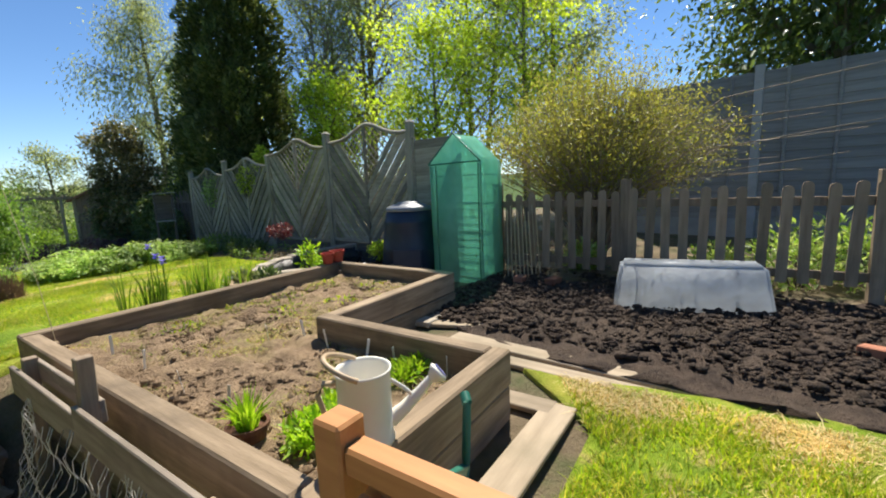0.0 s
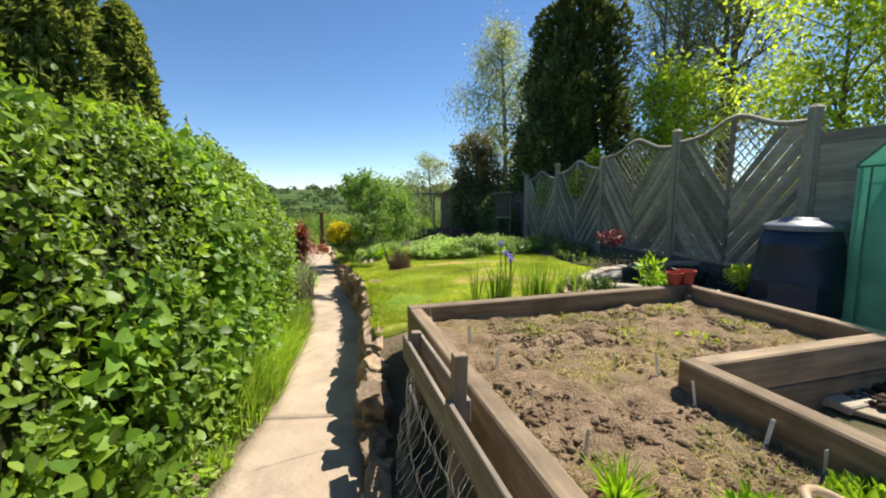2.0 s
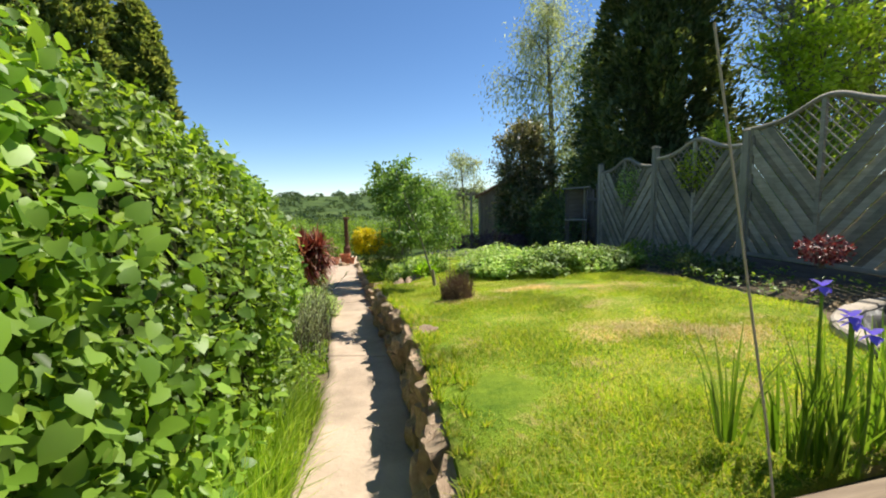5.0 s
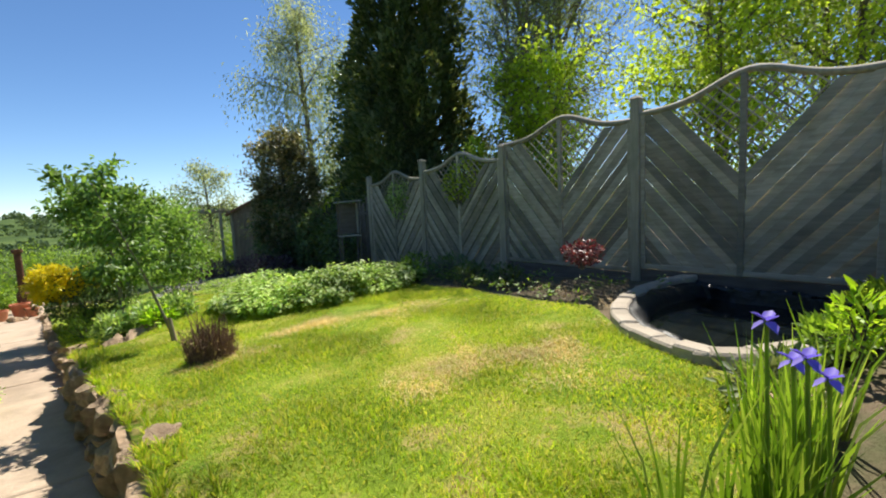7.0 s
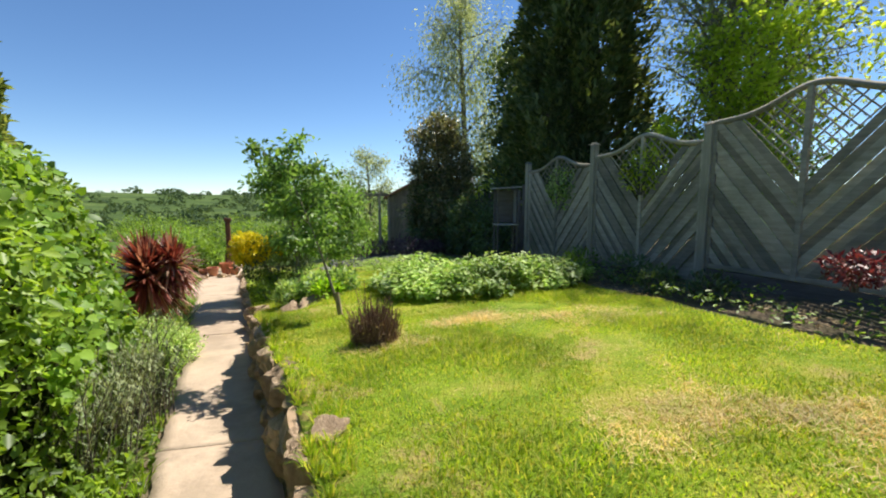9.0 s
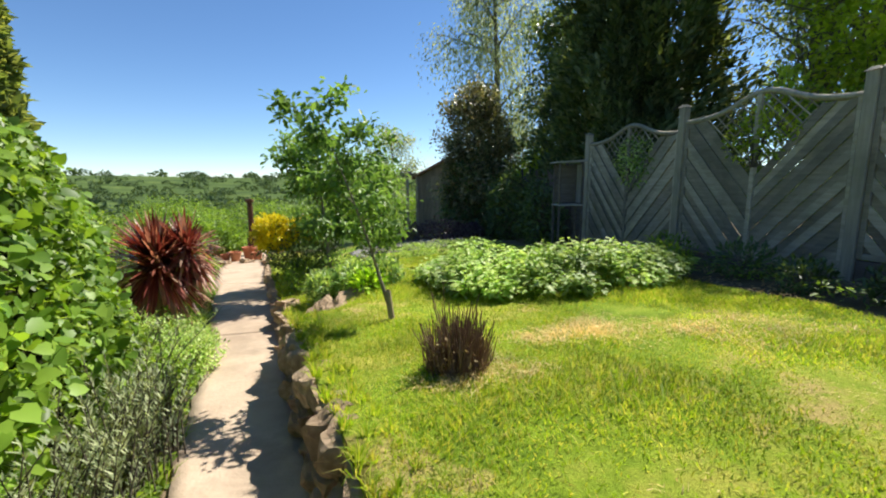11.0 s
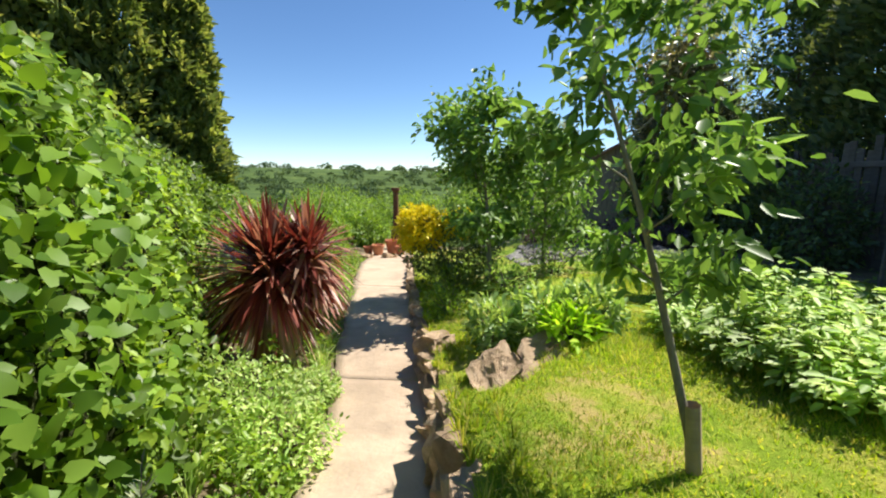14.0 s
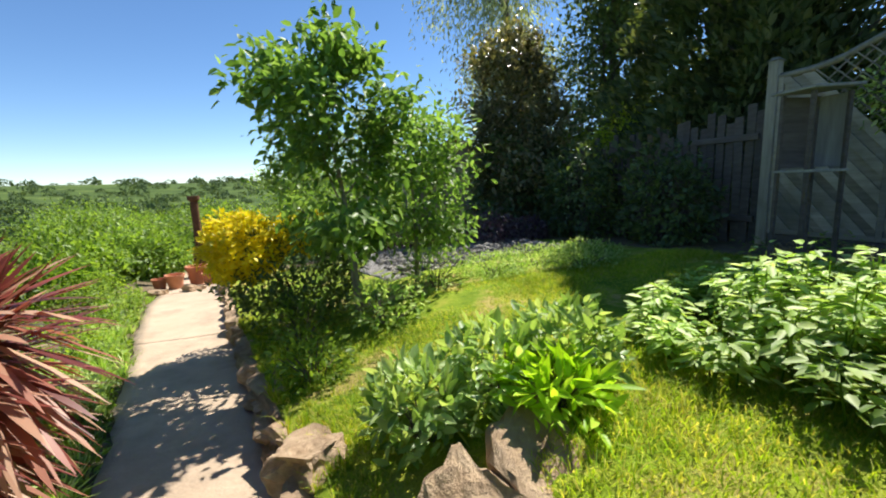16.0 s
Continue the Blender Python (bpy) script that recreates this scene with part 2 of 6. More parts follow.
L_SHRUB = leafy("olive_twiggy_leaves", [(0.27, 0.24, 0.06), (0.39, 0.36, 0.09), (0.30, 0.34, 0.08), (0.50, 0.47, 0.16)], 0.5, glow=(1.3, 1.3, 0.7))
L_CORDYLINE = leafy("maroon_strap_leaves", [(0.15, 0.036, 0.03), (0.25, 0.065, 0.05), (0.38, 0.14, 0.10), (0.56, 0.36, 0.26)], 0.32, 0.42, glow=(1.4, 0.8, 0.6), spec=0.35)
L_DRY = leafy("dry_strap_leaves", [(0.35, 0.25, 0.13), (0.5, 0.38, 0.22)], 0.25, 0.7, glow=(1.2, 1.1, 0.8))
L_GRASS = leafy("lawn_blades", [(0.19, 0.31, 0.02), (0.27, 0.39, 0.03), (0.38, 0.46, 0.05), (0.50, 0.46, 0.13)], 0.55, 0.6)
L_STRAW = leafy("straw_blades", [(0.58, 0.46, 0.19), (0.68, 0.55, 0.27), (0.74, 0.62, 0.36)], 0.4, 0.7, glow=(1.2, 1.1, 0.7))
L_TALL = leafy("tall_grass_blades", [(0.12, 0.23, 0.025), (0.20, 0.33, 0.04), (0.32, 0.43, 0.10)], 0.42, 0.45)
L_SAGE = leafy("grey_green_broad_leaves", [(0.16, 0.27, 0.09), (0.27, 0.40, 0.15), (0.42, 0.53, 0.27)], 0.42, 0.4)
L_HERB = leafy("pale_herb_leaves", [(0.22, 0.37, 0.07), (0.35, 0.52, 0.12), (0.48, 0.62, 0.21), (0.60, 0.70, 0.34)], 0.42, 0.5, glow=(1.25, 1.25, 0.7))
L_ROSEMARY = leafy("grey_green_needles", [(0.15, 0.19, 0.10), (0.24, 0.29, 0.16), (0.38, 0.42, 0.27)], 0.3, 0.6)
L_LETTUCE = leafy("bright_seedling_leaves", [(0.20, 0.36, 0.02), (0.28, 0.46, 0.03), (0.38, 0.54, 0.07)], 0.45)
L_LETTUCE_GRASS = leafy("fresh_verge_blades", [(0.19, 0.33, 0.03), (0.30, 0.46, 0.05), (0.45, 0.58, 0.13)], 0.45, 0.45)
L_RED = leafy("acer_red_leaves", [(0.12, 0.022, 0.026), (0.18, 0.04, 0.04), (0.28, 0.11, 0.10)], 0.3, glow=(1.3, 0.7, 0.7))
L_IRIS = leafy("iris_petals", [(0.15, 0.10, 0.55), (0.22, 0.16, 0.72), (0.32, 0.26, 0.8)], 0.35, glow=(1, 1, 1.3))
L_PURPLE = leafy("purple_heuchera_leaves", [(0.09, 0.045, 0.06), (0.16, 0.09, 0.11), (0.22, 0.17, 0.17)], 0.25, glow=(1.2, 0.9, 0.9))
# greens lightened and blued: distance haze put into the leaf colour
L_FAR = leafy("hazed_wood_leaves", [(0.065, 0.105, 0.06), (0.085, 0.13, 0.07), (0.12, 0.17, 0.08)], 0.25, 0.7, spec=0.05)
# near-black green that paints the shade between the hedge leaves
HEDGE_SHADE = surface("painted_hedge_shade", (0.02, 0.026, 0.011), (0.05, 0.06, 0.024), 8, (1, 1, 1), 1.0, 1.0, 30, 0.05, world_space=True, spec=0.0)


def glass_like(name, colour, clear, rough):
    n = Nodes(name)
    v = n.coords((1, 1, 1), True)
    f = n.noise(v, 5.0, 5)
    tr = n.add("BsdfTransparent")
    tr.inputs["Color"].default_value = (*colour, 1)
    p = n.add("BsdfPrincipled", Roughness=rough)
    n.link(n.mix(f, tuple(c * 0.75 for c in colour), tuple(min(1, c * 1.2) for c in colour)), p.inputs["Base Color"])
    n.link(n.bump(f, 0.5, 0.03), p.inputs["Normal"])
    tl = n.add("BsdfTranslucent")
    tl.inputs["Color"].default_value = (*colour, 1)
    half = n.add("MixShader", Fac=0.5)
    n.link(p.outputs[0], half.inputs[1])
    n.link(tl.outputs[0], half.inputs[2])
    m = n.add("MixShader")
    n.link(n.maths("ADD", n.maths("MULTIPLY", f, 0.25), 1 - clear - 0.12), m.inputs[0])
    n.link(tr.outputs[0], m.inputs[1])
    n.link(half.outputs[0], m.inputs[2])
    n.link(m.outputs[0], n.out.inputs[0])
    return n.mat


GREEN_FILM = glass_like("green_plastic_film", (0.36, 0.74, 0.60), 0.46, 0.3)
CLOCHE_FILM = glass_like("cloudy_clear_plastic", (0.74, 0.77, 0.80), 0.34, 0.35)


def lawn_material():
    """Mown grass: lush and dry patches, worn straw-coloured spots."""
    n = Nodes("lawn_turf")
    v = n.coords((1, 1, 1), True)
    big = n.noise(v, 0.9, 5, 0.6)
    mid = n.noise(v, 4.5, 6, 0.7)
    tiny = n.noise(v, 90, 5, 0.7)
    col = n.ramp(n.maths("ADD", n.maths("MULTIPLY", big, 0.55), n.maths("MULTIPLY", mid, 0.45)), [(0.36, (0.085, 0.17, 0.012)), (0.5, (0.23, 0.32, 0.026)), (0.62, (0.42, 0.40, 0.075))])
    dry = n.ramp(n.maths("ADD", n.maths("MULTIPLY", mid, 0.5), n.maths("MULTIPLY", n.noise(v, 1.5, 4), 0.5)), [(0.535, (0, 0, 0)), (0.60, (1, 1, 1))])
    col = n.mix(n.maths("MULTIPLY", dry, 0.75), col, (0.46, 0.34, 0.15))
    col = n.mix(0.6, col, n.ramp(tiny, [(0.3, (0.5, 0.5, 0.45)), (0.7, (1.4, 1.4, 1.2))]), "MULTIPLY")
    p = n.add("BsdfPrincipled", Roughness=0.9)
    p.inputs["Specular IOR Level"].default_value = 0.15
    n.link(col, p.inputs["Base Color"])
    n.link(n.bump(n.maths("ADD", mid, tiny), 0.9, 0.02), p.inputs["Normal"])
    n.link(p.outputs[0], n.out.inputs[0])
    return n.mat


LAWN = lawn_material()


def land_material():
    """Open country: rough pasture and scrub."""
    n = Nodes("open_country")
    v = n.coords((1, 1, 1), True)
    a = n.noise(v, 0.03, 6, 0.6)
    b = n.noise(v, 1.2, 6, 0.65)
    c = n.noise(v, 30, 5, 0.65)
    col = n.ramp(a, [(0.35, (0.045, 0.075, 0.022)), (0.55, (0.075, 0.12, 0.028)), (0.7, (0.13, 0.17, 0.045))])
    col = n.mix(n.ramp(b, [(0.5, (0, 0, 0)), (0.66, (0.5, 0.5, 0.5))]), col, (0.05, 0.075, 0.025))
    col = n.mix(0.6, col, n.ramp(c, [(0.3, (0.5, 0.5, 0.5)), (0.7, (1.4, 1.4, 1.3))]), "MULTIPLY")
    p = n.add("BsdfPrincipled", Roughness=0.95)
    p.inputs["Specular IOR Level"].default_value = 0.1
    n.link(col, p.inputs["Base Color"])
    n.link(n.bump(n.maths("ADD", b, c), 0.8, 0.03), p.inputs["Normal"])
    n.link(p.outputs[0], n.out.inputs[0])
    return n.mat


LAND = land_material()


def water_material():
    n = Nodes("dark_pond_water")
    v = n.coords((1, 1, 1), True)
    p = n.add("BsdfPrincipled", Roughness=0.04)
    p.inputs["Base Color"].default_value = (0.006, 0.008, 0.007, 1)
    n.link(n.bump(n.noise(v, 6, 3), 0.08, 0.01), p.inputs["Normal"])
    n.link(p.outputs[0], n.out.inputs[0])
    return n.mat


WATER = water_material()

# ------------------------------------------------------------------ building helpers
rng = np.random.default_rng(7)


def smooth01(a, b, v):
    s = np.clip((np.asarray(v, float) - a) / (b - a), 0, 1)
    return s * s * (3 - 2 * s)


def mesh_object(name, mesh, material, parent=None, label=""):
    ob = new(name, mesh)
    if material and not mesh.materials:
        mesh.materials.append(material)
    if parent:
        ob.parent = parent
    if label:
        ob["label"] = label
    return ob


def part(name, bm, material, parent=None, label="", soft=False):
    mesh = bpy.data.meshes.new(name)
    bm.to_mesh(mesh)
    bm.free()
    if soft:
        mesh.polygons.foreach_set("use_smooth", [True] * len(mesh.polygons))
    return mesh_object(name, mesh, material, parent, label)


def empty(name, m):
    ob = new(name)
    ob.matrix_world = m
    ob.empty_display_size = 0.1
    return ob


def array_mesh(name, verts, faces, soft=False):
    """A mesh from arrays of points and equal-sided faces."""
    verts, faces = np.asarray(verts, np.float32), np.asarray(faces, np.int32)
    mesh = bpy.data.meshes.new(name)
    k = faces.shape[1]
    mesh.vertices.add(len(verts))
    mesh.vertices.foreach_set("co", verts.ravel())
    mesh.loops.add(faces.size)
    mesh.loops.foreach_set("vertex_index", faces.ravel())
    mesh.polygons.add(len(faces))
    mesh.polygons.foreach_set("loop_start", np.arange(0, faces.size, k, dtype=np.int32))
    if soft:
        mesh.polygons.foreach_set("use_smooth", np.ones(len(faces), bool))
    mesh.update(calc_edges=True)
    return mesh


def add_box(bm, sx, sy, sz, m=Matrix(), bevel=0.004):
    made = bmesh.ops.create_cube(bm, size=1, matrix=m @ Matrix.Diagonal((sx, sy, sz, 1)))
    if bevel:
        edges = {e for v in made["verts"] for e in v.link_edges}
        bmesh.ops.bevel(bm, geom=list(edges), offset=bevel, segments=1, affect="EDGES")


def box(name, sx, sy, sz, m, material, parent=None, label="", bevel=0.004):
    """A bevelled board whose own axes follow its sides, centred on m."""
    bm = bmesh.new()
    add_box(bm, sx, sy, sz, Matrix(), bevel)
    ob = part(name, bm, material, parent, label)
    ob.matrix_world = m
    if parent:
        ob.matrix_parent_inverse = parent.matrix_world.inverted()
        ob.matrix_basis = m
    return ob


class Tubes:
    """Gathers tapered tubes into one mesh."""

    def __init__(self, sides=6):
        self.v, self.f, self.n, self.sides = [], [], 0, sides

    def add(self, pts, radii):
        pts = np.asarray(pts, float)
        k, s = len(pts), self.sides
        tan = np.gradient(pts, axis=0)
        tan /= np.linalg.norm(tan, axis=1)[:, None] + 1e-9
        up = np.where(np.abs(tan[:, 2:3]) > 0.9, [[1.0, 0, 0]], [[0, 0, 1.0]])
        a = np.cross(tan, up)
        a /= np.linalg.norm(a, axis=1)[:, None] + 1e-9
        b = np.cross(tan, a)
        ang = np.arange(s) * 2 * np.pi / s
        ring = np.cos(ang)[None, :, None] * a[:, None] + np.sin(ang)[None, :, None] * b[:, None]
        r = np.broadcast_to(np.asarray(radii, float), (k,))
        self.v.append((pts[:, None] + ring * r[:, None, None]).reshape(-1, 3))
        i = np.arange(k - 1)[:, None] * s
        j = np.arange(s)[None]
        q = np.stack([i + j, i + (j + 1) % s, i + s + (j + 1) % s, i + s + j], -1).reshape(-1, 4)
        self.f.append(q + self.n)
        self.n += k * s
        return self

    def mesh(self, name):
        return array_mesh(name, np.concatenate(self.v), np.concatenate(self.f), True)


def unit(v):
    return v / (np.linalg.norm(v, axis=-1, keepdims=True) + 1e-9)


def leaves(name, at, way, facing, length, width=0.5, fold=0.18, droop=0.12):
    """Folded six-sided leaves: at = stalk ends, way = along the leaf, facing = its upper side."""
    at, way, facing = np.asarray(at, float), unit(np.asarray(way, float)), np.asarray(facing, float)
    length = np.broadcast_to(np.asarray(length, float), (len(at),))[:, None]
    side = unit(np.cross(way, facing))
    up = np.cross(side, way)
    w = length * width * 0.5
    p0 = at
    tip = at + way * length - up * length * droop
    l1 = at + way * length * 0.28 + side * w * 0.85 + up * w * fold
    l2 = at + way * length * 0.65 + side * w * 0.8 + up * w * fold - up * length * droop * 0.3
    r1 = at + way * length * 0.28 - side * w * 0.85 + up * w * fold
    r2 = at + way * length * 0.65 - side * w * 0.8 + up * w * fold - up * length * droop * 0.3
    v = np.stack([p0, l1, l2, tip, r2, r1], 1).reshape(-1, 3)
    i = np.arange(len(at))[:, None] * 6
    f = np.concatenate([i + [0, 1, 2, 3], i + [0, 3, 4, 5]], 1).reshape(-1, 4)
    return array_mesh(name, v, f)


def heart_leaves(name, at, way, facing, length, width=0.9, fold=0.16, droop=0.14):
    """Broad heart-shaped leaves, cupped along the midrib, with a notch at the stalk."""
    at, way, facing = np.asarray(at, float), unit(np.asarray(way, float)), np.asarray(facing, float)
    length = np.broadcast_to(np.asarray(length, float), (len(at),))[:, None]
    side = unit(np.cross(way, facing))
    up = np.cross(side, way)
    w = length * width * 0.5
    mid = at + way * length * 0.5
    tip = at + way * length - up * length * droop
    pts = [at, mid, tip]
    for s in (1, -1):
        for along, out in ((-0.12, 0.55), (0.18, 1.0), (0.62, 0.72)):
            pts.append(at + way * length * along + side * w * out * s + up * w * fold * out - up * length * droop * along * 0.5)
    v = np.stack(pts, 1).reshape(-1, 3)
    i = np.arange(len(at))[:, None] * 9
    f = np.concatenate([i + [0, 3, 4, 1], i + [1, 4, 5, 2], i + [0, 1, 7, 6], i + [1, 2, 8, 7]], 1).reshape(-1, 4)
    return array_mesh(name, v, f)


def blades(name, at, tilt, height, width, bend=0.35):
    """Grass-like blades of two bent quads, tapering to the tip."""
    at = np.asarray(at, float)
    n = len(at)
    height = np.broadcast_to(np.asarray(height, float), (n,))[:, None]
    width = np.broadcast_to(np.asarray(width, float), (n,))[:, None]
    tilt = np.asarray(tilt, float)
    lean = np.concatenate([tilt, np.zeros((n, 1))], 1)
    a = rng.uniform(0, 2 * np.pi, n)
    side = np.stack([np.cos(a), np.sin(a), np.zeros(n)], 1) * width * 0.5
    up = np.array([[0, 0, 1.0]])
    m = at + up * height * 0.55 + lean * height * 0.35
    t = at + up * height * (1 - bend * np.linalg.norm(tilt, axis=1)[:, None] * 0.6) + lean * height
    v = np.stack([at - side, at + side, m + side * 0.8, m - side * 0.8, t + side * 0.12, t - side * 0.12], 1).reshape(-1, 3)
    i = np.arange(n)[:, None] * 6
    f = np.concatenate([i + [0, 1, 2, 3], i + [3, 2, 4, 5]], 1).reshape(-1, 4)
    return array_mesh(name, v, f)


def random_ways(n, bias=(0, 0, 0)):
    return unit(rng.normal(size=(n, 3)) + np.asarray(bias))


def lumpy(points, centre, amount, freq):
    """Pushes points out from a centre by smooth noise."""
    out = np.empty_like(points)
    for i, p in enumerate(points):
        d = Vector(p) - Vector(centre)
        k = 1 + amount * noise.noise(Vector(p) * freq) + amount * 0.5 * noise.noise(Vector(p) * freq * 2.7)
        out[i] = Vector(centre) + d * k
    return out


# ------------------------------------------------------------------ the lie of the land
EDGE_Y = [-6, -2, 0, 1.2, 2.2, 3.2, 4.2, 5.2, 6, 7, 8.4, 9.5, 11, 12.3, 14.3, 17]
EDGE_X = [0.6, 0.35, 0.12, 0.06, -0.03, -0.12, -0.28, -0.5, -0.68, -0.88, -1.15, -1.38, -1.7, -1.95, -2.35, -2.8]
LEFT_Y = [-6, -2, 0.3, 1.3, 2, 3.6, 4.4, 5.4, 6.5, 7.4, 8.8, 10.5, 12.6, 14.3, 17]
LEFT_X = [-0.6, -0.62, -0.65, -0.64, -0.72, -0.85, -0.98, -1.2, -1.42, -1.58, -1.98, -2.42, -2.97, -3.25, -3.8]


def path_right(y):
    return np.interp(y, EDGE_Y, EDGE_X)


def path_left(y):
    return np.interp(y, LEFT_Y, LEFT_X)


def path_z(y):
    return 0.02 - 0.043 * np.clip(y, -6, 15)


def terrace_z(x, y):
    """The upper ground right of the path: lawn beyond the raised bed, level plot beside it."""
    x, y = np.asarray(x, float), np.asarray(y, float)
    lawn = 0.584 + 0.05 * np.clip(x, -1, 4.6) - 0.054 * np.clip(y, 1.0, 15) + 0.05 * np.exp(-((x - 1.8) ** 2 + (y - 4.2) ** 2) / 3.0)
    plot = 0.40 + 0.04 * np.clip(x - 2, 0, 3)
    lawn = lawn - 0.22 * smooth01(6.6, 8.0, y) * (1 - smooth01(-1.2, 0.6, x))
    lawn = lawn - 0.24 * np.exp(-((x + 0.66) / 0.30) ** 2 - ((y - 7.3) / 0.26) ** 2)
    return plot + (lawn - plot) * smooth01(0.95, 1.45, y)


def ground_z(x, y):
    x, y = np.asarray(x, float), np.asarray(y, float)
    low = path_z(y) - 0.035
    high = terrace_z(x, y) - 0.03
    d = x - path_right(y)
    near_bed = (1 - smooth01(0.7, 1.1, y))
    step = smooth01(0.03, 0.14, d) * (1 - near_bed) + near_bed * (0.22 * smooth01(0.03, 0.2, d) + 0.78 * smooth01(0.45, 0.85, d))
    fade = 1 - smooth01(15.0, 17.5, y)
    z = low + (high - low) * step * fade
    left = path_left(y) - x
    z = z + 0.10 * smooth01(0.0, 0.5, left) * fade
    z = z - 0.45 * (1 - smooth01(0.72, 0.9, np.hypot((x - 3.9) / 1.42, (y - 2.4) / 1.0)))
    rr = np.hypot(x, y - 5)
    z = z - 9.0 * smooth01(16, 70, y) * smooth01(-40, 10, y) + 25.0 * smooth01(260, 900, rr) + 1.5 * np.sin(x * 0.011) * smooth01(200, 600, rr)
    return z


def build_ground():
    def steps(inner, lo, hi, fine):
        a = list(np.arange(inner[0], inner[1], fine))
        s, x = fine, inner[1]
        while x < hi:
            a.append(x)
            s *= 1.22
            x += s
        a.append(hi)
        s, x = fine, inner[0]
        while x > lo:
            s *= 1.22
            x -= s
            a.insert(0, max(x, lo))
        return np.array(a)
    us = np.unique(np.concatenate([steps((-3.5, 7.5), -2500, 2500, 0.16), [0.02, 0.05, 0.08, 0.11, 0.14, 0.18, 0.24]]))
    ys = steps((-4.5, 17), -2500, 2500, 0.16)
    U, Y = np.meshgrid(us, ys)
    X = U + path_right(Y) * np.exp(-(U / 12.0) ** 2)
    Z = ground_z(X, Y)
    v = np.stack([X, Y, Z], -1).reshape(-1, 3)
    h, w = U.shape
    i = np.arange(h - 1)[:, None] * w + np.arange(w - 1)[None]
    f = np.stack([i, i + 1, i + 1 + w, i + w], -1).reshape(-1, 4)
    mesh = array_mesh("ground", v, f, True)
    mesh.materials.append(EARTH)
    mesh.materials.append(LAND)
    c = v[f].mean(1)
    far = (np.hypot(c[:, 0] - 1, c[:, 1] - 6) > 15) | (c[:, 1] > 15.5)
    mesh.polygons.foreach_set("material_index", far.astype(np.int32))
    tagged(new("ground", mesh), "brown garden earth running out into green open country", "ground", kind="structure")


build_ground()


def patch(name, outline, z_of, material, lift, label, category, grain=0.12, rough=0.0, freq=6.0, skirt=0.08):
    """A sheet over the ground inside an outline, with a rim turned down into it."""
    poly = np.array(outline, float)
    lo, hi = poly.min(0), poly.max(0)
    xs, ys = np.arange(lo[0], hi[0] + grain, grain), np.arange(lo[1], hi[1] + grain, grain)
    bm = bmesh.new()
    ring = [bm.verts.new((p[0], p[1], 0)) for p in outline]
    bm.faces.new(ring)
    for axis, vals in ((0, xs[1:-1]), (1, ys[1:-1])):
        for c in vals:
            co, no = [0, 0, 0], [0, 0, 0]
            co[axis], no[axis] = c, 1
            bmesh.ops.bisect_plane(bm, geom=bm.verts[:] + bm.edges[:] + bm.faces[:], plane_co=co, plane_no=no)
    rim = {v for e in bm.edges if e.is_boundary for v in e.verts}
    for v in bm.verts:
        v.co.z = float(z_of(v.co.x, v.co.y)) + lift
        if rough:
            v.co.z += rough * noise.noise(Vector((v.co.x, v.co.y, 3)) * freq) + rough * 0.5 * noise.noise(Vector((v.co.x, v.co.y, 9)) * freq * 2.6)
    edge = [e for e in bm.edges if e.is_boundary]
    got = bmesh.ops.extrude_edge_only(bm, edges=edge)
    for v in got["geom"]:
        if isinstance(v, bmesh.types.BMVert):
            v.co.z -= skirt
    bmesh.ops.recalc_face_normals(bm, faces=bm.faces[:])
    ob = part(name, bm, material, soft=True)
    return tagged(ob, label, category, kind="structure")


# lawn, in front of the fence's border, beyond the raised bed
lawn_left = [(float(path_right(y)) + 0.12, y) for y in np.arange(1.25, 15.1, 0.5)]
lawn_right = [(2.6, 15.0), (2.9, 11.0), (3.2, 8.0), (3.05, 6.6), (3.1, 5.2), (3.0, 4.2), (3.1, 3.5), (2.85, 3.18), (2.55, 2.8), (2.42, 2.35), (2.3, 1.75), (0.6, 1.45)]
patch("lawn", lawn_left + lawn_right, terrace_z, LAWN, 0.0, "sunlit mown green lawn with dry straw patches", "lawn", 0.16, 0.02, 1.6)
patch("lawn", [(2.3, -1.75), (2.62, -1.15), (3.0, -2.4), (3.1, -5), (0.75, -5), (0.85, -2.2), (1.2, -1.95)], terrace_z, LAWN, 0.0,
      "patchy grass beside the raised bed and plank edging", "lawn", 0.16, 0.02, 1.6)
patch("soil_plot", [(2.75, -0.7), (2.95, -2.4), (3.3, -4.5), (5.6, -4.5), (4.85, -2.2), (4.5, 0.45), (3.6, 0.45), (3.1, 0.05)], terrace_z, SOIL_DARK, 0.01,
      "dark freshly turned soil in front of the picket fence", "soil", 0.1, 0.05, 7.0)


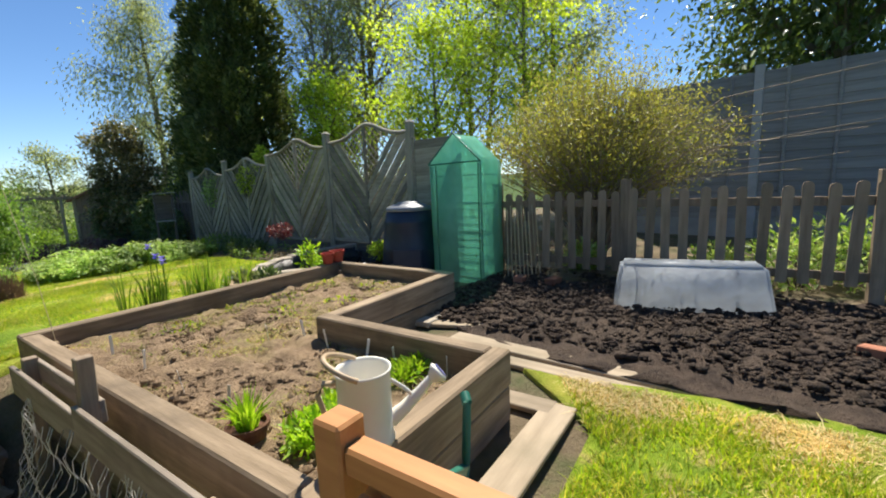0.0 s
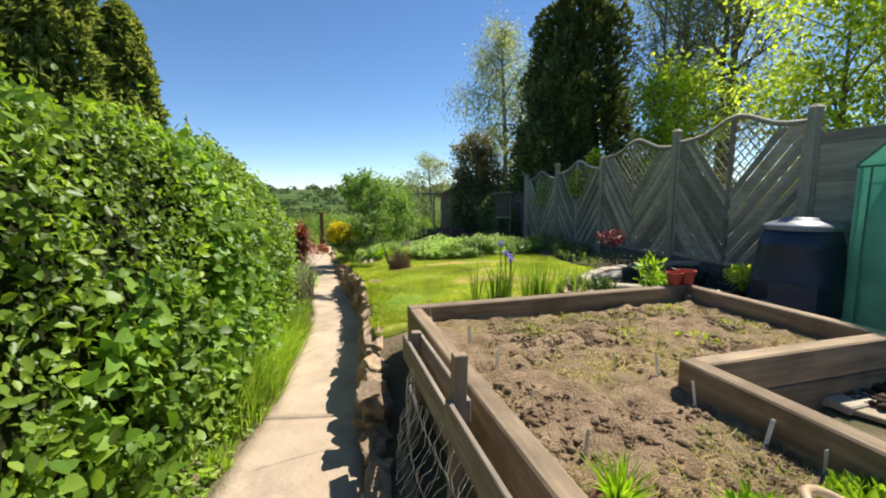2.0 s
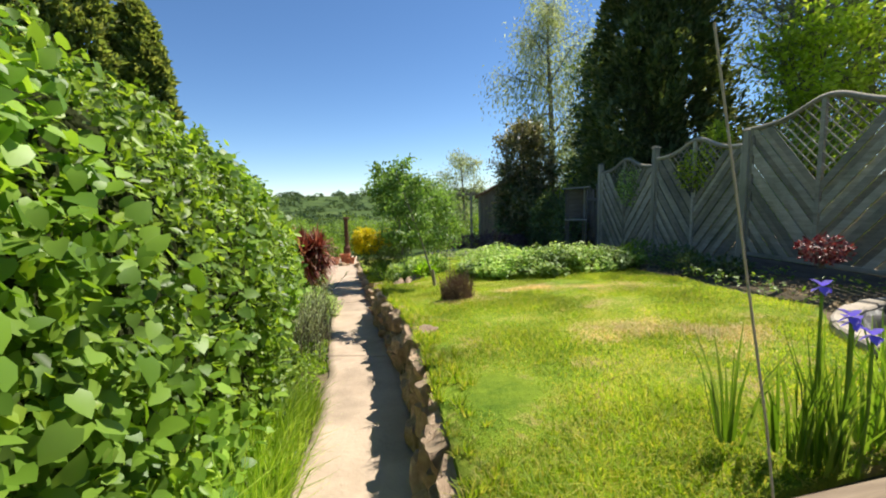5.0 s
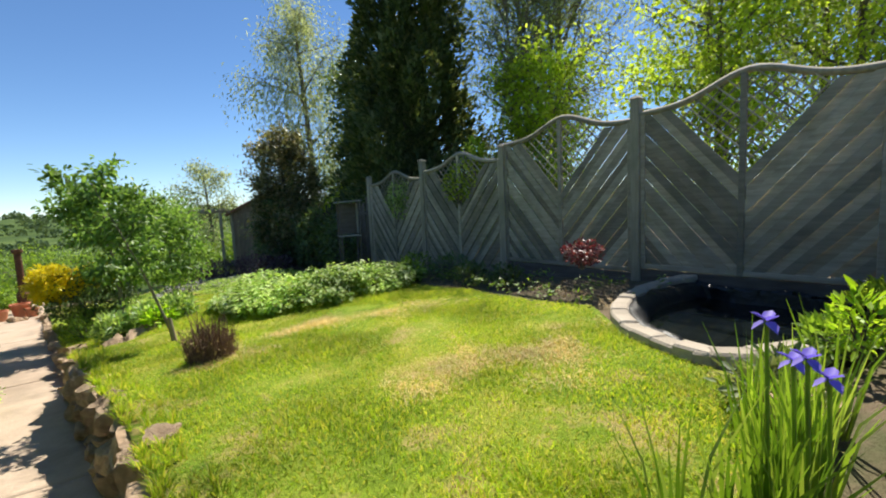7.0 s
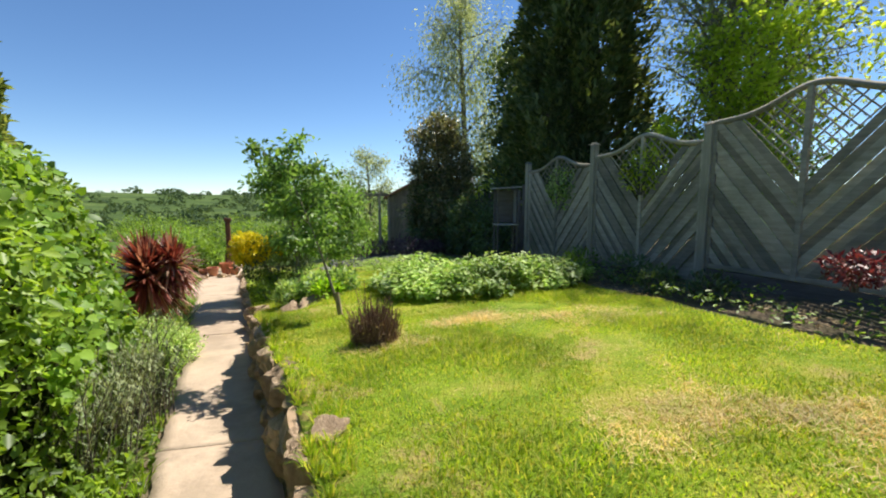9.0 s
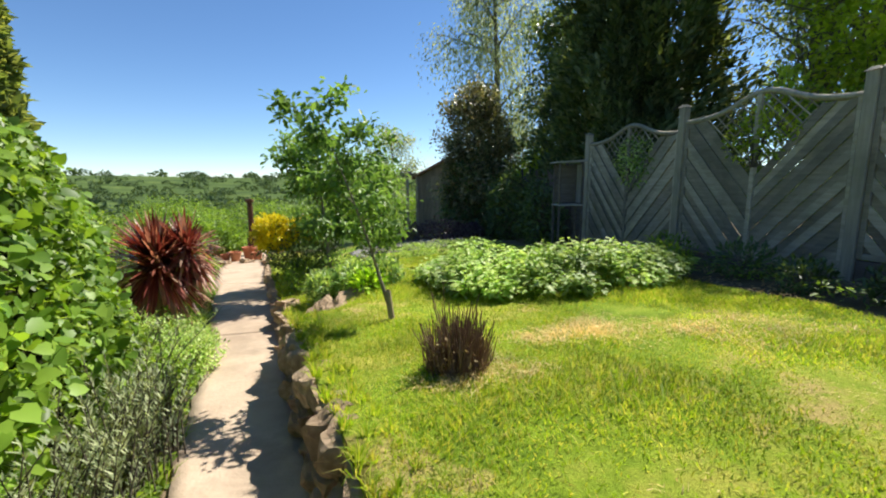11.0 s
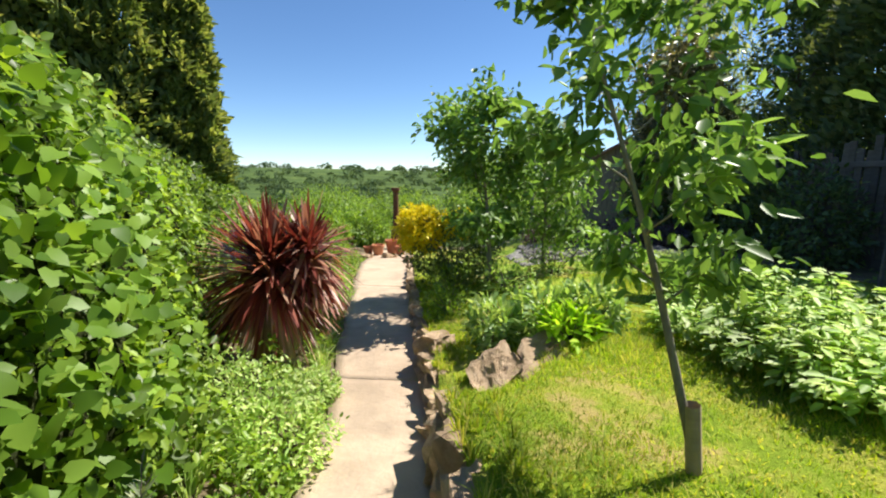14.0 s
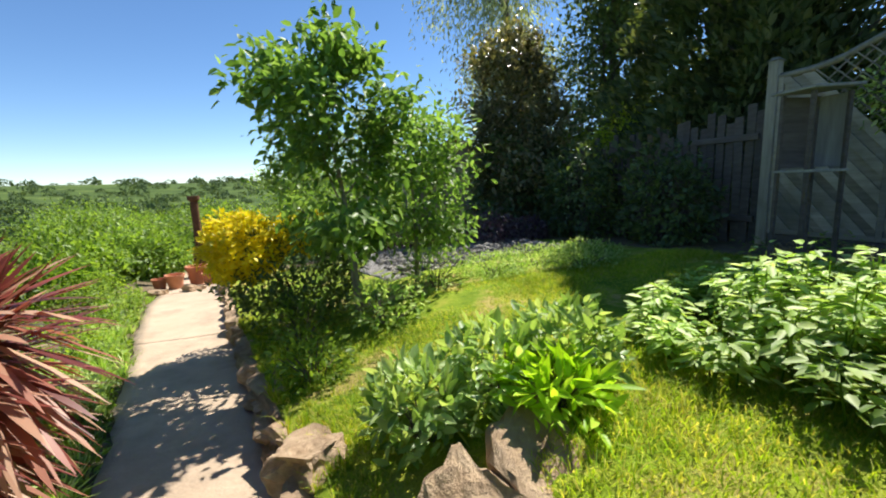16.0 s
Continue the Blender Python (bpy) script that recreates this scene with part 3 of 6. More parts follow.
def build_path():
    """The concrete path, cast in bays with cracked joints."""
    root = tagged(empty("path", Matrix()), "worn sandy concrete garden path with cracked joints", "path", kind="structure")
    joints = [-6, -2.6, 1.0, 4.85, 7.9, 11.2, 14.0, 17.0]
    for k in range(len(joints) - 1):
        y0, y1 = joints[k] + 0.003, joints[k + 1] - 0.003
        ys = np.linspace(y0, y1, 40)
        v, f = [], []
        cols = 9
        for y in ys:
            wob = 0.05 * noise.noise(Vector((0, y * 1.7, 5))) + 0.025 * noise.noise(Vector((0, y * 6, 5)))
            a, b = float(path_left(y)) + wob, float(path_right(y)) + 0.06
            for j in range(cols):
                x = a + (b - a) * j / (cols - 1)
                z = float(path_z(y)) + 0.012 * noise.noise(Vector((x * 1.7, y * 1.7, 1)))
                v.append((x, y, z))
        n = len(v)
        v += [(p[0], p[1], p[2] - 0.09) for p in v]
        for i in range(len(ys) - 1):
            for j in range(cols - 1):
                q = i * cols + j
                f.append((q, q + 1, q + 1 + cols, q + cols))
        rim = [j for j in range(cols)] + [i * cols + cols - 1 for i in range(1, len(ys))] + [(len(ys) - 1) * cols + j for j in range(cols - 2, -1, -1)] + [i * cols for i in range(len(ys) - 2, 0, -1)]
        for a, b in zip(rim, rim[1:] + rim[:1]):
            f.append((a, a + n, b + n, b))
        mesh_object("slab", array_mesh("slab", v, f, False), CONCRETE, root)


build_path()

# ------------------------------------------------------------------ patterned chevron fence
FENCE_TURN = math.degrees(0.0854)
FENCE_FOOT = (3.905, 9.654)
POST_TOPS = [2.18, 2.32, 2.31, 2.53, 2.49]


def fence_at(s, z=0.0):
    """The place s posts along the fence, counted from its far end towards the near one."""
    return Vector((FENCE_FOOT[0] + 1.93 * s * math.sin(0.0854), FENCE_FOOT[1] - 1.93 * s * math.cos(0.0854), z))


def clip_poly(poly, inside, cross):
    out = []
    for a, b in zip(poly, poly[1:] + poly[:1]):
        if inside(a):
            out.append(a)
        if inside(a) != inside(b):
            out.append(cross(a, b))
    return out


def clip_box(poly, x0, x1, z0, z1):
    for axis, v, sign in ((0, x0, 1), (0, x1, -1), (1, z0, 1), (1, z1, -1)):
        if not poly:
            break
        poly = clip_poly(poly, lambda p: sign * (p[axis] - v) >= 0,
                         lambda a, b: tuple(a[i] + (b[i] - a[i]) * (v - a[axis]) / (b[axis] - a[axis]) for i in (0, 1)))
    return poly


def plate(poly, thick, y=0.0):
    """A flat board cut to an outline in the upright plane."""
    bm = bmesh.new()
    lo = [bm.verts.new((p[0], y - thick / 2, p[1])) for p in poly]
    hi = [bm.verts.new((p[0], y + thick / 2, p[1])) for p in poly]
    bm.faces.new(lo)
    bm.faces.new(hi[::-1])
    for i in range(len(poly)):
        j = (i + 1) % len(poly)
        bm.faces.new((lo[j], lo[i], hi[i], hi[j]))
    bmesh.ops.recalc_face_normals(bm, faces=bm.faces[:])
    return bm


PW, PH = 1.83, 1.62


def hump(x):
    return PH + 0.20 * math.exp(-((x - 0.96) / 0.40) ** 2)


def fence_panel():
    """One chevron panel: frame, waved top rail, slanting boards below a V of trellis. Its foot is at z = 0."""
    root = empty("chevron_fence", Matrix())
    for name, sx, x in (("stile", 0.045, 0.022), ("stile", 0.045, PW - 0.022)):
        box(name, sx, 0.04, PH, pose(x, 0, PH / 2), W_GREY, root)
    box("middle_stile", 0.05, 0.045, hump(PW / 2) - 0.02, pose(PW / 2, -0.003, hump(PW / 2) / 2 - 0.01), W_GREY, root)
    box("bottom_rail", PW - 0.09, 0.042, 0.05, pose(PW / 2, 0, 0.025), W_GREY, root)
    rail = Tubes(4)
    xs = np.linspace(0, PW, 26)
    rail.add([(x, 0, hump(x)) for x in xs], 0.032)
    mesh_object("top_rail", rail.mesh("top_rail"), W_POST, root, "pale waved top rail")
    pitch, wide = 0.118, 0.1195
    for side in (0, 1):
        x0, x1 = 0.045, PW / 2 - 0.025
        k = 0
        c = PH + 0.33
        while c > 0.0:
            k2 = 1.15 * PW / 2
            poly = [(0, c), (PW / 2, c - k2), (PW / 2, c - k2 - wide), (0, c - wide)]
            poly = clip_box(poly, x0, x1, 0.05, PH - 0.02)
            if len(poly) >= 3:
                if side:
                    poly = [(PW - p[0], p[1]) for p in poly]
                ob = part("board", plate(poly, 0.011, 0.011 if k % 2 else -0.011), W_GREY, root)
                ob.rotation_euler = (0, 0, 0)
            c -= pitch
            k += 1
    # trellis above the V
    for sign in (1, -1):
        for c in np.arange(-0.9, 2.4, 0.125):
            pts = []
            for x in np.linspace(0.05, PW - 0.05, 60):
                z = c + (x if sign > 0 else PW - x)
                v_line = PH - 0.72 + 1.15 * abs(PW / 2 - x)
                if v_line < z < hump(x):
                    pts.append((x, z))
            if len(pts) > 3:
                (xa, za), (xb, zb) = pts[0], pts[-1]
                d = 0.009
                poly = [(xa, za - d), (xb, zb - d), (xb, zb + d), (xa, za + d)]
                part("trellis_slat", plate(poly, 0.008, 0.012 * sign), W_GREY, root)
    return tagged(root, "weathered grey timber chevron fence panel with waved trellis top", "fence panel", "garden fence panels")


def fence_post(height):
    root = empty("fence_post", Matrix())
    box("shaft", 0.095, 0.095, height, pose(0, 0, height / 2), W_POST, root, bevel=0.006)
    bm = bmesh.new()
    bmesh.ops.create_cone(bm, cap_ends=True, segments=4, radius1=0.085, radius2=0.03, depth=0.035, matrix=pose(0, 0, height + 0.0175, 0, 0, 45))
    part("cap", bm, W_POST, root)
    return tagged(root, "weathered square timber fence post", "fence post", "garden fence posts")


def build_fence():
    ends = {0: 1.98, 1: 2.09, 2: 2.28, 3: 2.33}
    panel = fence_panel()
    first = True
    for s, top in ends.items():
        p = fence_at(s + 0.026, top - PH)
        m = pose(p.x, p.y, p.z, 0, 0, FENCE_TURN - 90)
        if first:
            panel.matrix_world = m
            first = False
        else:
            copy_thing(panel, m)
        # gravel board under the panel
        q = fence_at(s + 0.5)
        g = float(ground_z(q.x, q.y))
        h = top - PH - g + 0.04
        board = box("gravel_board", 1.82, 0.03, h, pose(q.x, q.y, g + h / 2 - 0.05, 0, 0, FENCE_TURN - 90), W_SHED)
        tagged(board, "dark brown gravel board under the fence panel", "gravel board", "gravel boards")
    for s, top in enumerate(POST_TOPS):
        p = fence_at(s)
        z = float(ground_z(p.x, p.y)) - 0.05
        fence_post(top - 0.035 - z).matrix_world = pose(p.x, p.y, z, 0, 0, FENCE_TURN)


build_fence()


def end_panel():
    """The short plain panel of lapped boards that closes the run behind the compost bin."""
    a, b = fence_at(4.03), fence_at(4.45)
    c = (a + b) / 2
    root = tagged(empty("overlap_fence", pose(c.x, c.y, 0)), "short grey lapped-board fence panel behind the compost bin", "fence panel")
    z, k = float(ground_z(c.x, c.y)) + 0.08, 0
    while z < 2.22:
        box("board", (b - a).length, 0.014, 0.15, pose(c.x, c.y, z, 4, 0, FENCE_TURN - 90), W_GREY, root, bevel=0.003)
        z += 0.122 + 0.004 * math.sin(k * 2.3)
        k += 1
    for p in (a, b):
        box("batten", 0.045, 0.05, 1.85, pose(p.x, p.y, 1.32, 0, 0, FENCE_TURN - 90), W_GREY, root)


end_panel()


def old_fence():
    """The low dark run of close boards past the last chevron panel."""
    root = empty("old_fence", Matrix())
    n = 40
    for i in range(n):
        y = 9.75 + i * 0.115
        x = 3.9 - (i * 0.115) * 0.02
        z = float(ground_z(x, y))
        h = 1.45 + 0.09 * math.sin(i * 1.7) + 0.05 * math.sin(i * 3.1)
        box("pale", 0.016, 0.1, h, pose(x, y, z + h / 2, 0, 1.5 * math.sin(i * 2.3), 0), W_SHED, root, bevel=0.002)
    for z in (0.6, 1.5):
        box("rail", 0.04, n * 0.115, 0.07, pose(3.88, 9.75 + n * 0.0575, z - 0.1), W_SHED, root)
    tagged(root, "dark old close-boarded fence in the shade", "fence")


old_fence()

# ------------------------------------------------------------------ raised bed
BED = pose(2.17, -1.38, 0, 0, 0, 10.4)


def build_bed():
    root = tagged(empty("raised_bed", BED), "L-shaped raised bed built of brown timber sleepers", "raised bed")
    walls = [  # centre u, v, length, turned, courses down from the top
        (-0.62, 0.05, 1.24, 0, 2), (-0.05, 0.73, 1.26, 90, 2), (0.69, 1.31, 1.58, 0, 2),
        (1.44, 2.10, 1.48, 90, 2), (0.075, 2.79, 2.63, 0, 2), (-1.19, 1.42, 2.64, 90, 3)]
    for k, (u, v, length, turn, courses) in enumerate(walls):
        for c in range(courses):
            h = 0.19
            z = 0.76 - h / 2 - c * (h + 0.003) + 0.002 * math.sin(k * 2.1)
            wob = 0.006 * math.sin(k * 3.7 + c * 2.2)
            m = BED @ pose(u + (wob if turn else 0), v + (0 if turn else wob), z, 0, 0, turn + 0.25 * math.sin(k * 5 + c))
            box("sleeper", length - 0.004, 0.098, h, m, W_SLEEPER, root, bevel=0.009)
    for u, v in ((-0.14, 0.13), (-1.1, 0.13), (1.35, 1.4), (1.35, 2.7), (-1.1, 2.7)):
        box("corner_peg", 0.05, 0.05, 0.34, BED @ pose(u, v, 0.52), W_SLEEPER, root)


build_bed()


def bed_soil(x, y):
    return 0.60 + 0.05 * np.exp(-((x - 1.2) ** 2 + (y - 0.6) ** 2)) + 0.02 * np.sin(x * 2.3 + y)


corners = [BED @ Vector(p) for p in ((-1.15, 0.08, 0), (-0.09, 0.08, 0), (-0.09, 1.35, 0), (1.4, 1.35, 0), (1.4, 2.75, 0), (-1.15, 2.75, 0))]
patch("bed_soil", [(p.x, p.y) for p in corners], bed_soil, SOIL_BED, 0.0, "dry crumbly sandy brown soil filling the raised bed", "soil", 0.045, 0.05, 8.0, 0.2)


def clods(name, spots, size, material, label):
    """Loose lumps of earth lying on a surface, as one heap of small bits."""
    v, f, n = [], [], 0
    bm = bmesh.new()
    bmesh.ops.create_icosphere(bm, subdivisions=1, radius=1)
    base = np.array([p.co[:] for p in bm.verts])
    tri = np.array([[q.index for q in p.verts] for p in bm.faces])
    bm.free()
    for x, y, z in spots:
        s = size * min(2.6, math.exp(rng.normal(-0.4, 0.6)))
        sc = s * rng.uniform(0.6, 1.2, 3) * [1, 1, 0.7]
        j = base * sc * (1 + rng.uniform(-0.3, 0.3, (len(base), 1)))
        v.append(j + [x, y, z + s * 0.1])
        f.append(tri + n)
        n += len(base)
    ob = mesh_object(name, array_mesh(name, np.concatenate(v), np.concatenate(f)), material)
    tagged(ob, label, "soil", kind="stuff")


spots = []
while len(spots) < 5200:
    u, v = rng.uniform(-1.12, 1.38), rng.uniform(0.12, 2.7)
    if u > -0.11 and v < 1.38:
        continue
    if noise.noise(Vector((u * 1.6, v * 1.6, 2))) < -0.25 + 0.3 * rng.random():
        continue
    p = BED @ Vector((u, v, 0))
    spots.append((p.x, p.y, float(bed_soil(p.x, p.y))))
clods("bed_clods", spots, 0.012, SOIL_BED, "dry brown clods of earth on the raised bed")
spots = []
while len(spots) < 7500:
    x, y = rng.uniform(2.9, 4.9), rng.uniform(-3.6, 0.4)
    if x < 3.0 - (y + 0.7) * 0.1 or noise.noise(Vector((x * 1.3, y * 1.3, 8))) < -0.5 + 0.4 * rng.random():
        continue
    spots.append((x, y, float(terrace_z(x, y)) + 0.025))
clods("plot_clods", spots, 0.018, SOIL_DARK, "dark damp clods of turned soil")

# dry stubble and weeds over the bed
pts = []
while len(pts) < 9000:
    u, v = rng.uniform(-1.12, 1.38), rng.uniform(0.12, 2.7)
    if (u > -0.11 and v < 1.38) or noise.noise(Vector((u * 2.1, v * 2.1, 5))) < -0.1 + 0.3 * rng.random():
        continue
    p = BED @ Vector((u, v, 0))
    pts.append((p.x, p.y, float(bed_soil(p.x, p.y))))
pts = np.array(pts)
for name, sel, mat_, lab in (("straw", pts[:6500], L_DRY, "dry straw and stubble scattered on the bed soil"), ("bed_weeds", pts[6500:], L_GRASS, "fine green weeds sprouting in the bed soil")):
    k = len(sel)
    tagged(mesh_object(name, blades(name, sel, rng.normal(0, 1.6, (k, 2)), 0.022 * rng.uniform(0.5, 1.5, k), 0.004), mat_), lab, "straw" if name == "straw" else "weeds", kind="stuff")

# tags stuck in the bed
for k, (u, v) in enumerate([(-0.95, 2.2), (-0.95, 1.75), (-0.97, 1.3), (-0.93, 0.95), (-0.1, 1.5), (0.2, 1.48), (0.45, 1.46), (-0.16, 1.2), (-0.15, 0.85), (-0.15, 0.65), (-0.14, 0.3), (-0.3, 1.6)]):
    p = BED @ Vector((u, v, 0))
    ob = box("plant_tag", 0.016, 0.003, 0.13, pose(p.x, p.y, float(bed_soil(p.x, p.y)) + 0.05, 9 * math.sin(k * 2.2), 10 * math.sin(k * 3.3), 40 * k), LABEL_WHITE, bevel=0.001)
    tagged(ob, "white plastic plant tag stuck in the bed soil", "plant tag", "plant tags")


def wire_fence():
    """Low boards on short posts outside the bed, with chicken wire hanging under them."""
    root = tagged(empty("wire_fence", BED), "grey board fence with sagging chicken wire beside the bed", "fence")
    for v, top in ((2.08, 0.80), (1.25, 0.97), (0.35, 0.70)):
        box("post", 0.06, 0.05, top - 0.05, BED @ pose(-1.345, v, (top + 0.05) / 2, 0, 2, 0), W_PICKET, root)
    for v0, v1, z, u, name in ((1.22, 2.14, 0.79, -1.30, "board"), (1.2, 2.18, 0.74, -1.385, "board"), (-0.12, 1.24, 0.775, -1.385, "board")):
        box(name, v1 - v0, 0.022, 0.15 if u < -1.31 else 0.1, BED @ pose(u, (v0 + v1) / 2, z - 0.06, 0, 0, 90), W_BOARD, root)
    net = Tubes(3)
    cell, rows = 0.055, 11
    for k in range(38):
        v0 = -0.1 + k * cell
        for zig in (0, 1):
            pts = []
            for r in range(rows):
                z = 0.68 - r * 0.05
                sway = 0.04 * math.sin(v0 * 5) + 0.09 * (r / rows) ** 2 + 0.02 * math.sin(r * 1.3 + v0 * 9)
                off = cell * 0.5 * (1 if (r // 2 + zig) % 2 else 0)
                pts.append(BED @ Vector((-1.41 - sway, v0 + off + 0.03 * math.sin(z * 8), z)))
            if zig == 0 or k % 2:
                net.add([tuple(root.matrix_world.inverted() @ p) for p in pts], 0.0024)
    mesh_object("wire_netting", net.mesh("wire_netting"), WIRE, root, "sagging galvanised chicken wire")
    box("kick_board", 1.5, 0.025, 0.12, BED @ pose(-1.48, 1.3, 0.10, 12, 0, 88), W_BOARD, root, "fallen grey board on the earth")


wire_fence()


def gate():
    m = pose(0.985, -1.72, 0, 0, 0, -80)
    root = tagged(empty("garden_gate", m), "new orange-stained timber garden gate with diagonal brace", "gate")
    box("post", 0.09, 0.09, 1.0, m @ pose(0, 0, 0.56), W_GATE, root, bevel=0.008)
    box("top_rail", 0.95, 0.07, 0.07, m @ pose(0.52, 0.0, 0.975), W_GATE, root, bevel=0.008)
    box("bottom_rail", 0.95, 0.07, 0.07, m @ pose(0.52, 0.0, 0.30), W_GATE, root, bevel=0.008)
    box("far_stile", 0.07, 0.068, 0.74, m @ pose(0.96, 0, 0.64), W_GATE, root, bevel=0.008)
    a = math.degrees(math.atan2(0.60, 0.82))
    box("brace", 0.98, 0.045, 0.06, m @ pose(0.50, 0.0, 0.64, 0, a, 0), W_GATE, root, bevel=0.006)
    for i in range(6):
        box("slat", 0.07, 0.018, 0.62, m @ pose(0.14 + i * 0.135, -0.047, 0.62), W_GATE, root)


gate()


def watering_can():
    m = pose(1.235, -1.46, 0.762, 0, 0, -32)
    root = tagged(empty("watering_can", m), "cream enamel watering can with brown handle on the bed corner", "watering can")
    prof = [(0.0, 0.004), (0.085, 0.004), (0.09, 0.0), (0.092, 0.012), (0.087, 0.02), (0.087, 0.24), (0.092, 0.246), (0.092, 0.254), (0.086, 0.252), (0.082, 0.24), (0.082, 0.03), (0, 0.028)]
    part("body", lathe(prof, 40), CAN_CREAM, root, soft=True)
    t = Tubes(12)
    t.add([(0.08, 0, 0.06), (0.13, 0, 0.095), (0.19, 0, 0.15), (0.225, 0, 0.185)], [0.028, 0.022, 0.017, 0.014])
    mesh_object("spout", t.mesh("spout"), CAN_CREAM, root)
    t = Tubes(8)
    t.add([(0.086, 0, 0.20), (0.13, 0, 0.165), (0.16, 0, 0.13)], 0.007)
    mesh_object("spout_stay", t.mesh("spout_stay"), CAN_CREAM, root)
    rose = part("rose", lathe([(0, 0), (0.014, 0), (0.036, 0.03), (0.037, 0.036), (0.03, 0.042), (0, 0.044)], 24), CAN_CREAM, root, soft=True)
    rose.matrix_basis = pose(0.222, 0, 0.18, 0, 52, 0)
    face = part("rose_face", lathe([(0, 0.045), (0.026, 0.0435), (0.026, 0.046), (0, 0.0475)], 24), CAN_BLUE, rose, "blue-grey rose face")
    face.matrix_basis = Matrix()
    t = Tubes(10)
    t.add([(-0.02 - 0.10 * math.sin(a), 0.09 * math.cos(a), 0.25 + 0.05 * math.sin(a)) for a in np.linspace(0, math.pi, 15)], 0.009)
    mesh_object("top_handle", t.mesh("top_handle"), CAN_HANDLE, root, "brown arched carrying handle")
    t = Tubes(10)
    t.add([(-0.087, 0, 0.215), (-0.125, 0, 0.22), (-0.145, 0, 0.18), (-0.13, 0, 0.12), (-0.087, 0, 0.07)], 0.009)
    mesh_object("back_handle", t.mesh("back_handle"), CAN_HANDLE, root, "brown back handle")


def lathe(profile, segments):
    bm = bmesh.new()
    rings = []
    for r, z in profile:
        if r < 1e-6:
            rings.append([bm.verts.new((0, 0, z))])
        else:
            rings.append([bm.verts.new((r * math.cos(2 * math.pi * k / segments), r * math.sin(2 * math.pi * k / segments), z)) for k in range(segments)])
    for a, b in zip(rings, rings[1:]):
        for k in range(segments):
            j = (k + 1) % segments
            q = [a[k % len(a)], a[j % len(a)], b[j % len(b)], b[k % len(b)]]
            q = list(dict.fromkeys(q))
            if len(q) > 2:
                bm.faces.new(q)
    bmesh.ops.recalc_face_normals(bm, faces=bm.faces[:])
    return bm


watering_can()


def pot(name, x, y, z, r, h, material, label, category="plant pot"):
    ob = part(name, lathe([(0, 0), (r * 0.7, 0), (r, h * 0.85), (r * 1.1, h * 0.85), (r * 1.1, h), (r * 0.93, h), (r * 0.9, h * 0.8), (0, h * 0.78)], 24), material, soft=False)
    ob.matrix_world = pose(x, y, z)
    return tagged(ob, label, category)


def stool_frame():
    """The green folding frame that leans against the bed."""
    root = tagged(empty("folding_frame", Matrix()), "green painted metal folding frame leaning against the raised bed", "folding frame")
    t = Tubes(10)
    t.add([(1.60, -1.58, 0.78), (1.54, -1.62, 0.62), (1.46, -1.68, 0.42)], 0.016)
    mesh_object("leg", t.mesh("leg"), GREEN_METAL, root)
    t = Tubes(10)
    t.add([(1.62, -1.55, 0.80), (1.60, -1.58, 0.78)], 0.02)
    mesh_object("ferrule", t.mesh("ferrule"), GREEN_METAL, root)
    box("bracket", 0.17, 0.03, 0.045, pose(1.46, -1.65, 0.60, 0, 25, 20), GREEN_METAL, root)
    box("arm", 0.2, 0.02, 0.03, pose(1.38, -1.72, 0.50, 0, 30, 10), GREEN_METAL, root)


stool_frame()

# planks and slabs on the plot
for x, y, z, lx, w, turn, lab in ((2.90, -1.45, 0.425, 2.05, 0.15, -82, "long bleached plank edging the soil plot"), (2.70, -1.2, 0.415, 1.4, 0.12, -81, "bleached plank beside the grass"),
                                  (2.98, -0.25, 0.43, 0.75, 0.13, -60, "short bleached plank by the raised bed"), (1.92, -1.62, 0.415, 0.95, 0.17, 10, "plank lying along the foot of the bed"), (2.3, -1.35, 0.41, 0.35, 0.14, 100, "short plank at the bed corner")):
    ob = box("plank", lx, w, 0.03, pose(x, y, z, 0, 0.6, turn), W_PLANK, bevel=0.005)
    tagged(ob, lab, "plank", "edging planks")
ob = box("paving_slab", 0.34, 0.28, 0.05, pose(2.93, 0.06, 0.44, 1, 1, 12), COPING, bevel=0.008)
tagged(ob, "pale square paving slab in the corner of the bed", "paving slab")
for k, (x, y, t) in enumerate(((4.3, 0.0, 20), (3.9, -2.75, 70), (4.4, -0.35, 5))):
    ob = box("brick", 0.215, 0.10, 0.065, pose(x, y, float(terrace_z(x, y)) + 0.04, 3, 4, t), BRICK, bevel=0.006)
    tagged(ob, "loose red brick on the dark soil", "brick", "loose bricks")


